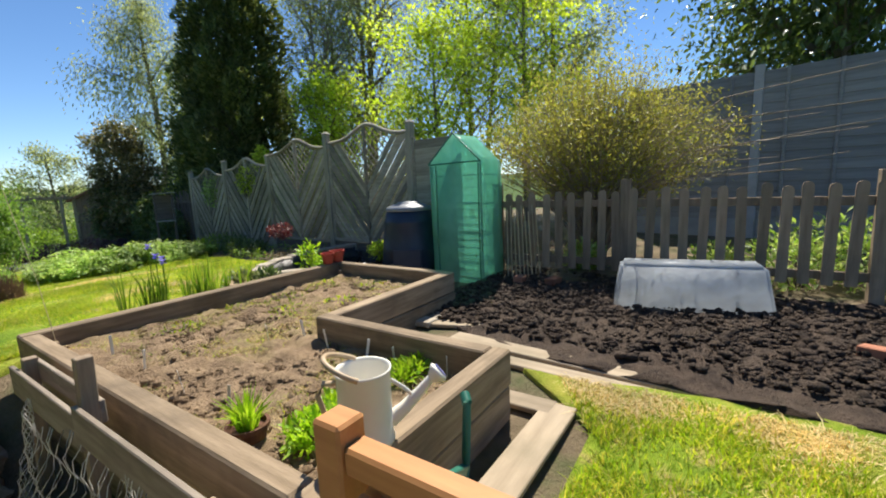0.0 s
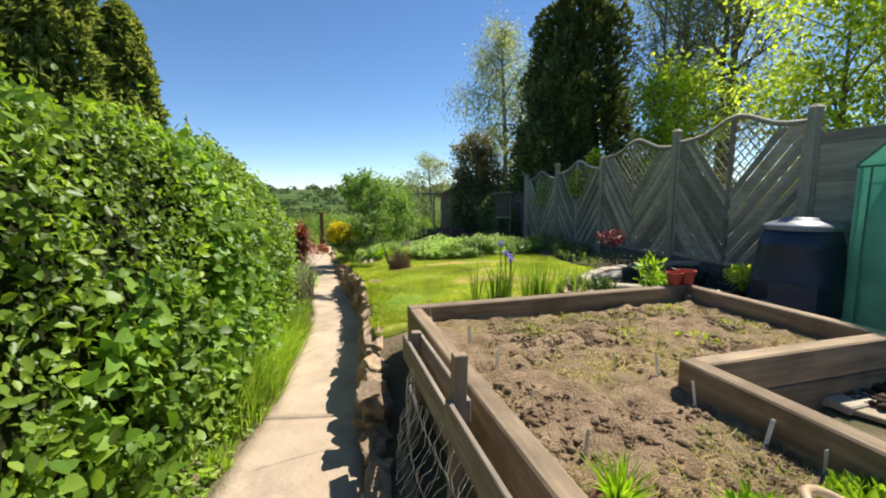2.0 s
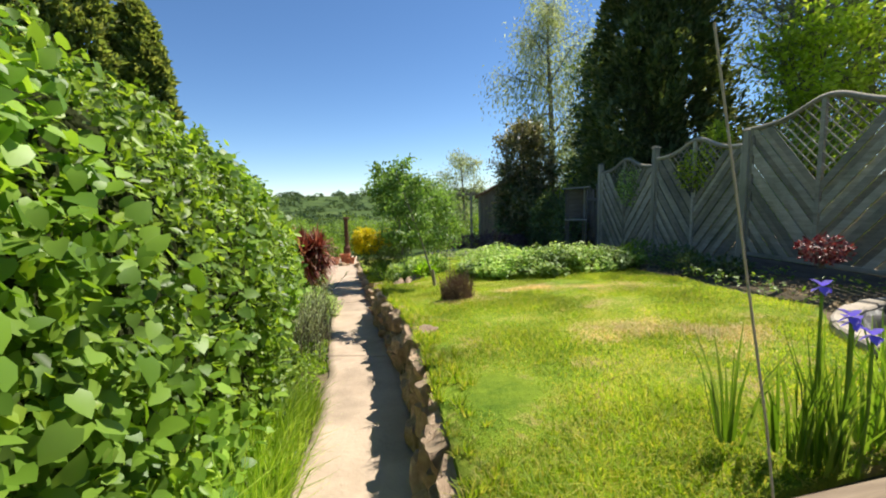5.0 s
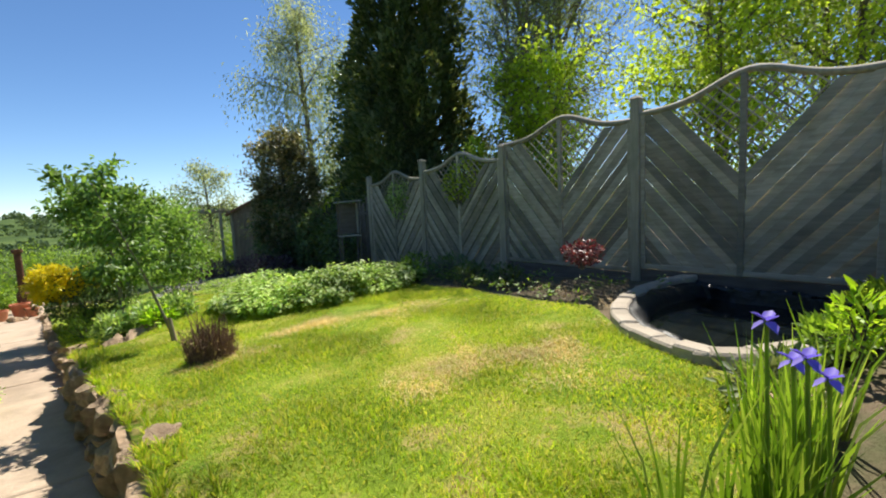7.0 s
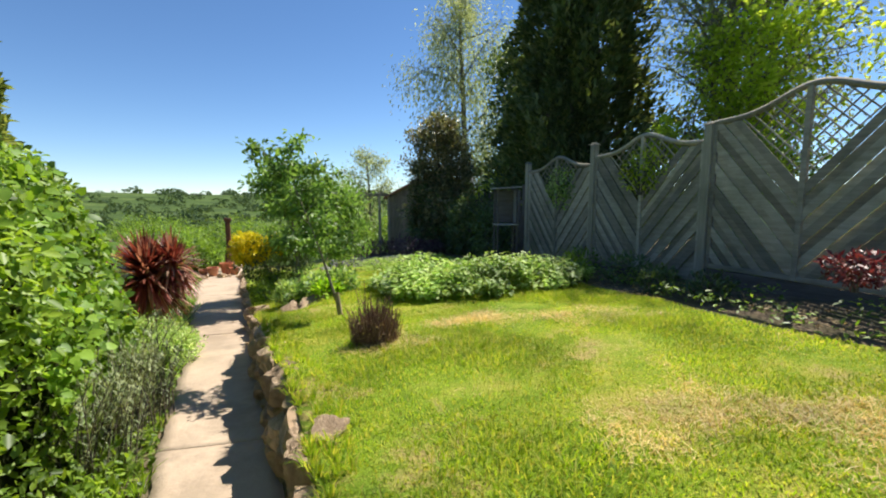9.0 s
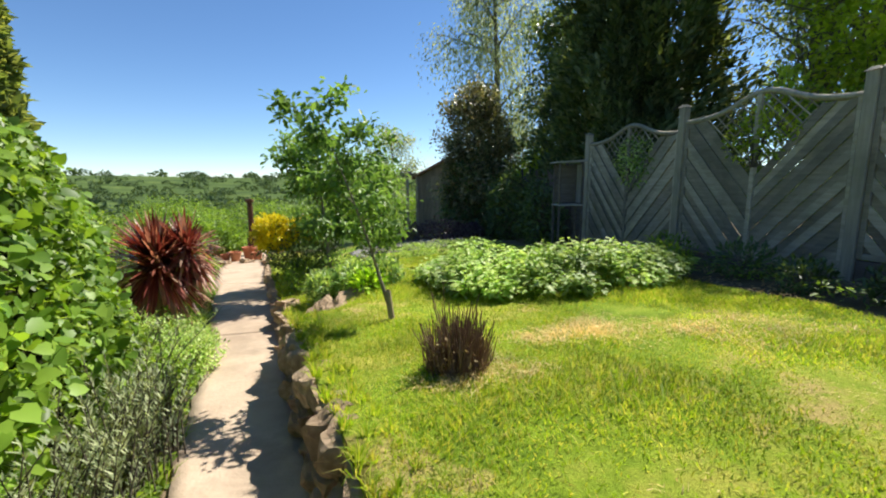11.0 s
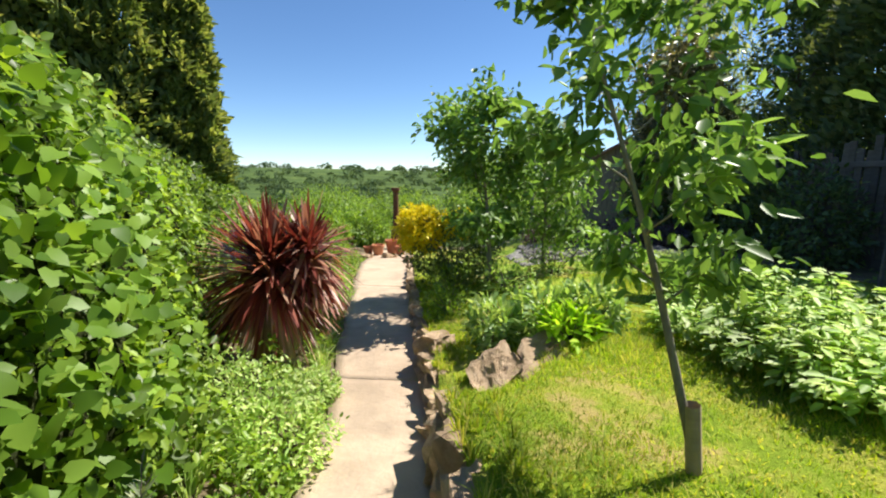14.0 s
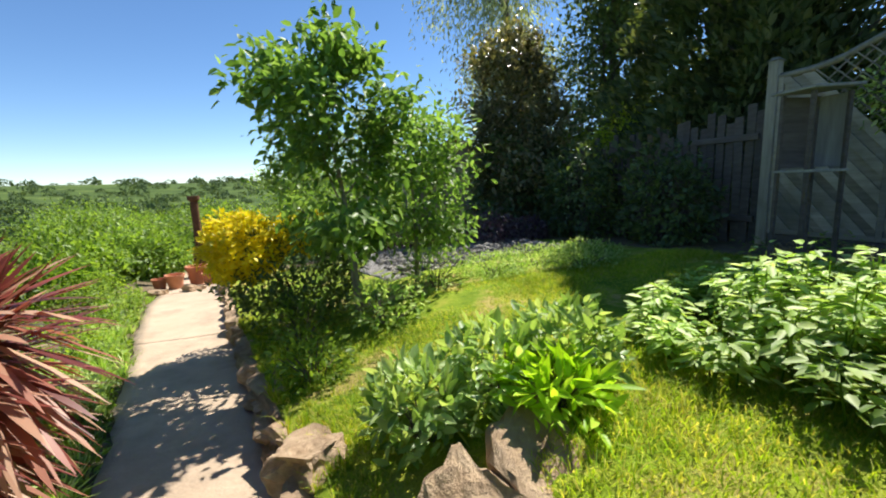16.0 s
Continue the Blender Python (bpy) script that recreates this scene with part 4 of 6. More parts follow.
def cloche():
    m = pose(4.41, -1.60, 0, 0, 0, -68)
    root = tagged(empty("cloche", m), "cloudy clear plastic garden cloche standing on dark soil", "cloche")
    L, D, z0, z1, i = 0.58, 0.24, 0.455, 0.86, 0.10
    low = [(-L, -D), (L, -D), (L, D), (-L, D)]
    high = [(-L + i * 0.6, -D + i), (L - i * 0.6, -D + i), (L - i * 0.6, D - i), (-L + i * 0.6, D - i)]
    bm = bmesh.new()
    a = [bm.verts.new((x, y, z0)) for x, y in low]
    b = [bm.verts.new((x, y, z1)) for x, y in high]
    for k in range(4):
        j = (k + 1) % 4
        bm.faces.new((a[k], a[j], b[j], b[k]))
    bm.faces.new(b)
    bmesh.ops.bevel(bm, geom=[e for e in bm.edges if not e.is_boundary], offset=0.03, segments=3, affect="EDGES")
    bmesh.ops.solidify(bm, geom=bm.faces[:], thickness=0.003)
    part("cover", bm, CLOCHE_FILM, root, soft=True)
    for x, y, lx, ly in ((0, -D - 0.02, 2 * L + 0.08, 0.045), (0, D + 0.02, 2 * L + 0.08, 0.045), (-L - 0.02, 0, 0.045, 2 * D), (L + 0.02, 0, 0.045, 2 * D)):
        box("flange", lx, ly, 0.02, m @ pose(x, y, z0 + 0.01), CLOCHE_FILM, root)


cloche()


def picket_fence():
    root = tagged(empty("picket_fence", Matrix()), "brown timber picket fence with rounded tops", "picket fence")
    a, d = Vector((4.6, 0.5)), Vector((0.2, -0.98))
    for i in range(37):
        p = a + d * (i * 0.15)
        z0 = float(terrace_z(p.x, p.y)) + 0.1
        top = 1.435 + 0.002 * i + 0.015 * math.sin(i * 2.7)
        w = 0.08
        poly = [(-w / 2, 0), (w / 2, 0)] + [(w / 2 * math.cos(t), top - z0 - 0.036 + 0.036 * math.sin(t)) for t in np.linspace(0, math.pi, 7)]
        ob = part("picket", plate(poly, 0.018), W_PICKET, root)
        ob.matrix_basis = pose(p.x - 0.03, p.y, z0, 0, 1.2 * math.sin(i * 1.9), -78.5)
    for z in (1.34, 0.72):
        c = a + d * 2.75
        box("rail", 5.6, 0.035, 0.075, pose(c.x, c.y, z - 0.02, 0, 0, -78.5), W_PICKET, root)
    for s in (0.0, 1.42, 3.3, 5.3):
        p = a + d * s
        box("post", 0.095, 0.095, 1.2, pose(p.x + 0.01, p.y, 0.96, 0, 0, -78.5), W_PICKET, root)


picket_fence()


def lap_fence():
    """The tall neighbour's fence of overlapping boards between concrete posts."""
    x0 = 9.05
    for k in range(2, 7):
        y = 4.45 - k * 1.93
        post = box("concrete_fence_post", 0.12, 0.12, 3.0, pose(x0, y, 1.72), CONC_POST)
        tagged(post, "tall pale concrete fence post", "fence post", "concrete posts")
        if k == 6:
            continue
        root = tagged(empty("lap_fence", pose(x0, y - 0.96, 0)), "tall grey overlap board fence panel in shade", "fence panel", "overlap panels")
        for i in range(15):
            box("board", 1.8, 0.016, 0.19, pose(x0 - 0.01, y - 0.965, 0.9 + i * 0.152, 4, 0, 90), PANEL_FAR, root, bevel=0.003)
        for j in (-0.6, 0, 0.6):
            box("batten", 0.03, 0.045, 2.3, pose(x0 - 0.035, y - 0.965 + j, 1.98), PANEL_FAR, root)
        box("base_board", 1.8, 0.04, 0.5, pose(x0, y - 0.965, 0.6, 0, 0, 90), CONC_POST, root)


lap_fence()


def greenhouse():
    m = pose(4.30, 0.73, 0.40, 0, 0, 10.4)
    root = tagged(empty("mini_greenhouse", m), "small green plastic-covered greenhouse with dark piping", "greenhouse")
    W, D, e, a = 0.34, 0.25, 1.42, 1.74
    bm = bmesh.new()
    prof = [(-W, 0), (-W, e), (0, a), (W, e), (W, 0)]
    f = [bm.verts.new((-D, p[0], p[1])) for p in prof]
    b = [bm.verts.new((D, p[0], p[1])) for p in prof]
    bm.faces.new(f)
    bm.faces.new(b[::-1])
    for k in range(4):
        bm.faces.new((f[k + 1], f[k], b[k], b[k + 1]))
    bmesh.ops.subdivide_edges(bm, edges=bm.edges[:], cuts=3, use_grid_fill=True)
    for v in bm.verts:
        n = noise.noise(v.co * 4.0)
        v.co += Vector((0.012 * n, 0.012 * noise.noise(v.co * 3 + Vector((5, 0, 0))), 0))
    bmesh.ops.bevel(bm, geom=[ed for ed in bm.edges if len(ed.link_faces) == 2 and ed.calc_face_angle(0) > 0.5], offset=0.015, segments=2, affect="EDGES")
    part("cover", bm, GREEN_FILM, root, soft=True)
    t = Tubes(6)
    for y in (-W + 0.03, W - 0.10):
        t.add([(-D - 0.012, y, 0.02), (-D - 0.014, y + 0.005, 0.7), (-D - 0.012, y, e - 0.02)], 0.008)
    mesh_object("door_zip", t.mesh("door_zip"), GREEN_METAL, root, "dark green door piping")
    t = Tubes(6)
    t.add([(-D - 0.012, -W, e), (-D - 0.012, W, e - 0.01)], 0.009)
    t.add([(-D - 0.012, -W, e), (-D - 0.01, 0, a), (-D - 0.012, W, e)], 0.009)
    mesh_object("roof_seam", t.mesh("roof_seam"), GREEN_METAL, root, "dark green seam")
    for x in (-D + 0.02, D - 0.02):
        for y in (-W + 0.02, W - 0.02):
            t = Tubes(8)
            t.add([(x, y, 0), (x, y, e)], 0.009)
            mesh_object("pole", t.mesh("pole"), GREEN_METAL, root)
    for z in (0.25, 0.6, 0.95, 1.28):
        bm = bmesh.new()
        for i in range(9):
            add_box(bm, 0.006, 2 * W - 0.05, 0.006, pose(-D + 0.03 + i * 0.055, 0, z), 0)
        for y in (-W + 0.03, 0, W - 0.03):
            add_box(bm, 2 * D - 0.04, 0.006, 0.006, pose(0, y, z - 0.006), 0)
        part("shelf", bm, GREEN_METAL, root)


greenhouse()


def compost_bin():
    root = tagged(empty("compost_bin", pose(4.08, 1.52, 0.5)), "dark blue plastic compost bin with pale grey domed lid", "compost bin")
    prof = [(0, 0), (0.38, 0), (0.385, 0.02), (0.355, 0.28), (0.362, 0.30), (0.355, 0.32), (0.315, 0.62), (0.322, 0.64), (0.312, 0.66), (0.27, 0.80), (0.26, 0.80), (0, 0.79)]
    part("body", lathe(prof, 40), BIN_BLUE, root, soft=True)
    part("lid", lathe([(0.285, 0.775), (0.295, 0.80), (0.28, 0.825), (0.17, 0.86), (0.15, 0.865), (0.14, 0.885), (0.09, 0.89), (0, 0.888)], 40), BIN_LID, root, "pale grey lid", soft=True)
    hatch = box("hatch", 0.34, 0.03, 0.30, root.matrix_world @ pose(-0.28, -0.24, 0.17, -5, 0, -49), BIN_BLUE, root)


compost_bin()
# bundle of canes by the greenhouse
root = tagged(empty("cane_bundle", Matrix()), "bundle of thin pale canes leaning on the fence", "canes")
for i in range(9):
    t = Tubes(6)
    x, y = 4.40 + 0.025 * i, 0.22 - 0.03 * i
    t.add([(x - 0.05 + 0.012 * i, y - 0.03, 0.42), (x + 0.02, y + 0.02, 0.42 + 0.85 + 0.05 * math.sin(i * 2))], 0.007)
    mesh_object("cane", t.mesh("cane"), CANE, root)

# ------------------------------------------------------------------ stones


def rock_mesh(name, seed, rough=0.34, sub=3):
    """A split, angular lump of stone about one metre across."""
    bm = bmesh.new()
    bmesh.ops.create_icosphere(bm, subdivisions=sub, radius=0.5)
    for v in bm.verts:
        d = v.co.normalized()
        k = 1 + rough * noise.noise(d * 1.3 + Vector((seed, 0, 0))) + rough * 0.4 * noise.noise(d * 3.1 + Vector((0, seed, 0)))
        cut = 0.36 + 0.07 * math.sin(seed * 2.3)
        tilt = Euler((0.22 * math.sin(seed), 0.22 * math.cos(seed * 1.7), seed * 0.6)).to_matrix()
        q = tilt @ (d * 0.5)
        c = tilt.inverted() @ Vector([math.copysign(min(abs(a), cut - 0.05 * i), a) for i, a in enumerate(q)])
        v.co = c * k + d * 0.03 * noise.noise(d * 7 + Vector((seed, 1, 2)))
    mesh = bpy.data.meshes.new(name)
    bm.to_mesh(mesh)
    bm.free()
    mesh.materials.append(STONE)
    return mesh


ROCKS = [rock_mesh("stone", 3.7 * i, 0.34, 3) for i in range(11)]


def retaining_wall():
    """Thin split stones laid dry in uneven courses, their tops level with the lawn."""
    root = tagged(empty("retaining_wall", Matrix()), "low dry-stone retaining wall of brown sandstone along the path", "stone wall", kind="structure")
    r = random.Random(4)
    for course in range(3):
        y = 0.78 - 0.1 * course
        while y < 14.5:
            x = float(path_right(y)) + 0.105 + r.uniform(-0.025, 0.02) + 0.012 * course
            full = float(terrace_z(x + 0.1, y)) - float(path_z(y))
            if y > 9.5 and course > 0:
                break
            h = full / 3 * 1.12 if y < 9.5 else max(full, 0.12)
            length = r.choice((0.12, 0.17, 0.22, 0.30, 0.38))
            z = float(path_z(y)) + full * (course + 0.45) / 3 if y < 9.5 else float(path_z(y)) + full * 0.4
            ob = new("stone", r.choice(ROCKS))
            ob.parent = root
            turn = math.degrees(math.atan2(float(path_right(y + 0.2) - path_right(y - 0.2)), 0.4))
            ob.matrix_basis = pose(x, y, z, r.uniform(-5, 5), r.uniform(-6, 6), -turn + r.choice((0, 180)) + r.uniform(-7, 7)) @ Matrix.Diagonal((r.uniform(0.19, 0.27), length * 1.45, h * r.uniform(1.1, 1.5), 1))
            y += length * 0.95
    for k in range(9):
        yy = 0.7 - k * 0.16
        ob = new("stone", r.choice(ROCKS))
        ob.parent = root
        ob.matrix_basis = pose(float(path_right(yy)) + 0.13 + r.uniform(-0.03, 0.03), yy, 0.08, r.uniform(-20, 20), r.uniform(-20, 20), r.uniform(0, 360)) @ Matrix.Diagonal((0.17, 0.22, 0.17, 1))


retaining_wall()
rr = random.Random(9)
for x, y, z, sx, sy, sz, t, lab in ((0.02, 3.75, 0.40, 0.13, 0.17, 0.08, 20, "flat pale stone on the lawn edge"), (-0.66, 7.06, -0.1, 0.2, 0.24, 0.2, 20, "rounded brown rockery stone by the path"),
                               (-0.46, 7.50, -0.06, 0.32, 0.40, 0.30, -12, "large tilted brown rockery slab"), (-0.15, 7.54, 0.0, 0.27, 0.44, 0.30, -30, "large tilted brown rockery slab"),
                               (-0.82, 7.36, -0.18, 0.17, 0.18, 0.17, 80, "rounded brown rockery stone by the path"), (-0.56, 6.75, -0.02, 0.24, 0.26, 0.2, 60, "brown rockery stone half sunk in grass"),
                               (0.15, 6.0, 0.2, 0.2, 0.2, 0.08, 0, "flat brown stone beside the apple tree"), (2.05, 1.78, 0.66, 0.3, 0.22, 0.14, 10, "grey stone behind the raised bed"),
                               (-0.22, 4.9, 0.24, 0.2, 0.22, 0.12, 40, "brown flat stone at the lawn edge"), (-0.95, 8.1, -0.1, 0.26, 0.3, 0.2, 10, "brown rockery stone half sunk in grass")):
    ob = new("rock", rock_mesh("rock", x * 7 + y, 0.42, 4))
    ob.matrix_world = pose(x, y, z, 16 if "slab" in lab else rr.uniform(-12, 12), rr.uniform(-14, 14), t) @ Matrix.Diagonal((sx * 1.4, sy * 1.4, sz * 1.4, 1))
    tagged(ob, lab, "rock", "rockery stones")

# ------------------------------------------------------------------ pond
POND = (3.9, 2.3)


def pond():
    cx, cy = POND
    root = tagged(empty("pond", pose(cx, cy, 0)), "small raised garden pond with stone rim and black liner", "pond")
    r = random.Random(2)

    def rim(a, k=1.0):
        return 1.42 * k * math.cos(a), (1.12 if a % (2 * math.pi) < math.pi else 0.42) * k * math.sin(a)
    n = 19
    a0, a1 = math.radians(66), math.radians(222)
    for i in range(n):
        a = a0 + (a1 - a0) * (i + 0.5) / n
        x, y = rim(a)
        x2, y2 = rim(a + 0.02)
        turn = math.degrees(math.atan2(y2 - y, x2 - x))
        z = float(terrace_z(cx + x, cy + y))
        ob = box("coping_stone", 0.205, 0.13, 0.09, pose(cx + x, cy + y, z + 0.015 + 0.006 * math.sin(i * 3), r.uniform(-2, 2), r.uniform(-2, 2), turn), COPING, root, bevel=0.014)
        ob2 = box("rim_brick", 0.20, 0.11, 0.11, pose(cx + x * 0.99, cy + y * 0.99, z - 0.09, 0, 0, turn), STONE, root, bevel=0.012)
    # liner crumpled over the rim, then down to the water
    v, f = [], []
    segs, prof = 96, [(0.97, 0.60), (0.93, 0.635), (0.88, 0.61), (0.84, 0.55), (0.8, 0.42), (0.3, 0.35), (0.0, 0.34)]
    for i in range(segs):
        a = 2 * math.pi * i / segs
        for k, z in prof:
            x, y = rim(a, k)
            w = 0.02 * noise.noise(Vector((math.cos(a) * 9, math.sin(a) * 9, k * 6)))
            lim = 0.42 + 0.05 * math.sin(a * 7)
            v.append((cx + min(x, lim) + w, cy + y + w, z + w * 1.6))
    m = len(prof)
    for i in range(segs):
        j = (i + 1) % segs
        for k in range(m - 1):
            f.append((i * m + k, j * m + k, j * m + k + 1, i * m + k + 1))
    ob = mesh_object("liner", array_mesh("liner", v, f, True), LINER, root, "crumpled shiny black liner")
    ob.matrix_parent_inverse = root.matrix_world.inverted()
    v = [(cx + min(rim(a, 0.85)[0], 0.42), cy + rim(a, 0.85)[1], 0.50) for a in np.linspace(0, 2 * math.pi, 64, endpoint=False)]
    bm = bmesh.new()
    bm.faces.new([bm.verts.new(p) for p in v])
    ob = part("water", bm, WATER, root, "still black water")
    ob.matrix_parent_inverse = root.matrix_world.inverted()


pond()

# ------------------------------------------------------------------ plants


def branch(start, way, length, bend, steps=6):
    pts = [np.array(start, float)]
    d = unit(np.array(way, float))
    for _ in range(steps):
        d = unit(d + rng.normal(0, bend, 3))
        pts.append(pts[-1] + d * length / steps)
    return np.array(pts)


def tree(name, base, height, trunk_r, crown, count, leaf, material, label, bark=BARK, lean=(0, 0), limbs=14, first=0.3, rise=0.5, clump=0.3, width=0.5, hang=0.0, taper=0.6, category="tree", stems=1, droop=0.15):
    """A tapered trunk with forked limbs, and leaves in clumps round the twigs. crown = (rx, ry, z0, z1) measured from the base."""
    base = np.array(base, float)
    rx, ry, c0, c1 = crown
    wood = Tubes(7)
    tips = []
    for s in range(stems):
        off = np.array([rng.normal(0, 0.15), rng.normal(0, 0.15), 0]) * (stems > 1)
        top = base + off * 4 + np.array([lean[0], lean[1], height * 0.93])
        ts = np.linspace(0, 1, 9)
        trunk = base + off + (top - base - off) * ts[:, None] + np.stack([0.06 * height * 0.3 * np.sin(ts * 5 + s), 0.05 * height * 0.3 * np.sin(ts * 4 + 2 * s), 0 * ts], 1) * ts[:, None]
        wood.add(trunk, trunk_r * (1 - 0.85 * ts) / (1 if stems == 1 else 1.6))
        for i in range(limbs):
            h = first + (1 - first) * (i + rng.random()) / limbs
            p = np.array([np.interp(h, ts, trunk[:, k]) for k in range(3)])
            a = i * 2.4 + rng.uniform(-0.4, 0.4)
            zr = np.clip((p[2] - base[2] - c0) / max(c1 - c0, 0.1), 0, 1)
            reach = math.sqrt(max(0.05, 1 - (2 * zr - 0.8) ** 2)) if taper < 1 else 1 - 0.85 * zr
            d = np.array([math.cos(a) * rx, math.sin(a) * ry, rise * (rx + ry) / 2])
            ln = np.linalg.norm(d[:2]) * reach * rng.uniform(0.7, 1.0)
            limb = branch(p, d, ln, 0.16)
            r0 = trunk_r * 0.42 * (1 - 0.7 * h)
            wood.add(limb, np.linspace(r0, r0 * 0.2, len(limb)))
            tips += [limb[k] for k in (2, 3, 4, 5, 6)]
            for q in limb[2:]:
                for _ in range(2):
                    tw = branch(q, unit(limb[-1] - limb[0]) + rng.normal(0, 0.7, 3) + [0, 0, 0.2 - hang], ln * 0.4, 0.2, 4)
                    wood.add(tw, np.linspace(r0 * 0.3, r0 * 0.08, len(tw)))
                    tips += [tw[2], tw[3], tw[4]]
        tips += list(trunk[6:])
    tips = np.array(tips)
    keep = (tips[:, 2] > base[2] + c0 - 0.1) & (tips[:, 2] < base[2] + c1 + 0.2)
    tips = tips[keep] if keep.sum() > 10 else tips
    root = tagged(empty(name, pose(*base)), label, category)
    w = mesh_object("trunk", wood.mesh("trunk"), bark, root)
    w.matrix_parent_inverse = root.matrix_world.inverted()
    i = rng.integers(0, len(tips), count)
    g = rng.normal(0, clump, (count, 3)) * [1, 1, 0.75]
    g[:, 2] -= hang * np.abs(rng.normal(0, clump * 2.5, count))
    at = tips[i] + g
    out = unit(at - (base + [lean[0] * 0.5, lean[1] * 0.5, (c0 + c1) / 2]))
    way = random_ways(count) + out * 0.6 + [0, 0, -0.25 - hang]
    face = random_ways(count) * 0.6 + [0, 0, 0.8]
    c = mesh_object("crown", leaves("crown", at, way, face, leaf * rng.uniform(0.6, 1.25, count), width, 0.2, droop), material, root)
    c.matrix_parent_inverse = root.matrix_world.inverted()
    return root


def bush(name, at, size, count, leaf, material, label, category="shrub", shell=0.55, width=0.5, upright=0.0, stems=10, lump=0.25, stem_material=BARK):
    """A dense shrub: stems from the base and leaves thickest near its uneven outside."""
    x, y, z = at
    rx, ry, rz = size
    root = tagged(empty(name, pose(x, y, z)), label, category)
    t = Tubes(5)
    for i in range(stems):
        a = rng.uniform(0, 2 * np.pi)
        e = rng.uniform(0.3, 0.85)
        d = np.array([math.cos(a) * rx * e, math.sin(a) * ry * e, rz * rng.uniform(0.7, 1.5)])
        t.add([(0.15 * d[0], 0.15 * d[1], -0.05), (0.4 * d[0], 0.4 * d[1], d[2] * 0.5), tuple(d)], [0.02 * rz + 0.004, 0.012 * rz + 0.003, 0.003])
    tagged(mesh_object("stem_mass", t.mesh("stem_mass"), stem_material, root), kind="stuff")
    d = random_ways(count)
    rad = shell + (1 - shell) * rng.random(count) ** 0.5
    lumps = np.array([1 + lump * (noise.noise(Vector(q) * 2.2 + Vector((x, y, 0))) + 0.6 * noise.noise(Vector(q) * 5 + Vector((y, x, 0)))) for q in d])
    p = d * rad[:, None] * lumps[:, None] * [rx, ry, rz] + [0, 0, rz * 0.95]
    keep = p[:, 2] > -0.02
    p, d = p[keep], d[keep]
    n = len(p)
    way = d * 0.8 + random_ways(n) * 0.8 + [0, 0, upright]
    face = random_ways(n) * 0.5 + d * 0.5 + [0, 0, 0.7]
    mesh_object("foliage", leaves("foliage", p, way, face, leaf * rng.uniform(0.6, 1.3, n), width), material, root)
    return root


# ---- the hedge left of the path
HY = [-5, 0, 2, 3.5, 5, 6.3, 7.3, 9, 12, 16]
HX = [-0.80, -0.95, -1.02, -1.22, -1.58, -1.98, -2.55, -3.15, -4.2, -5.2]
HT = [2.05, 2.14, 2.16, 2.05, 1.90, 1.80, 1.68, 1.30, 0.78, 0.1]


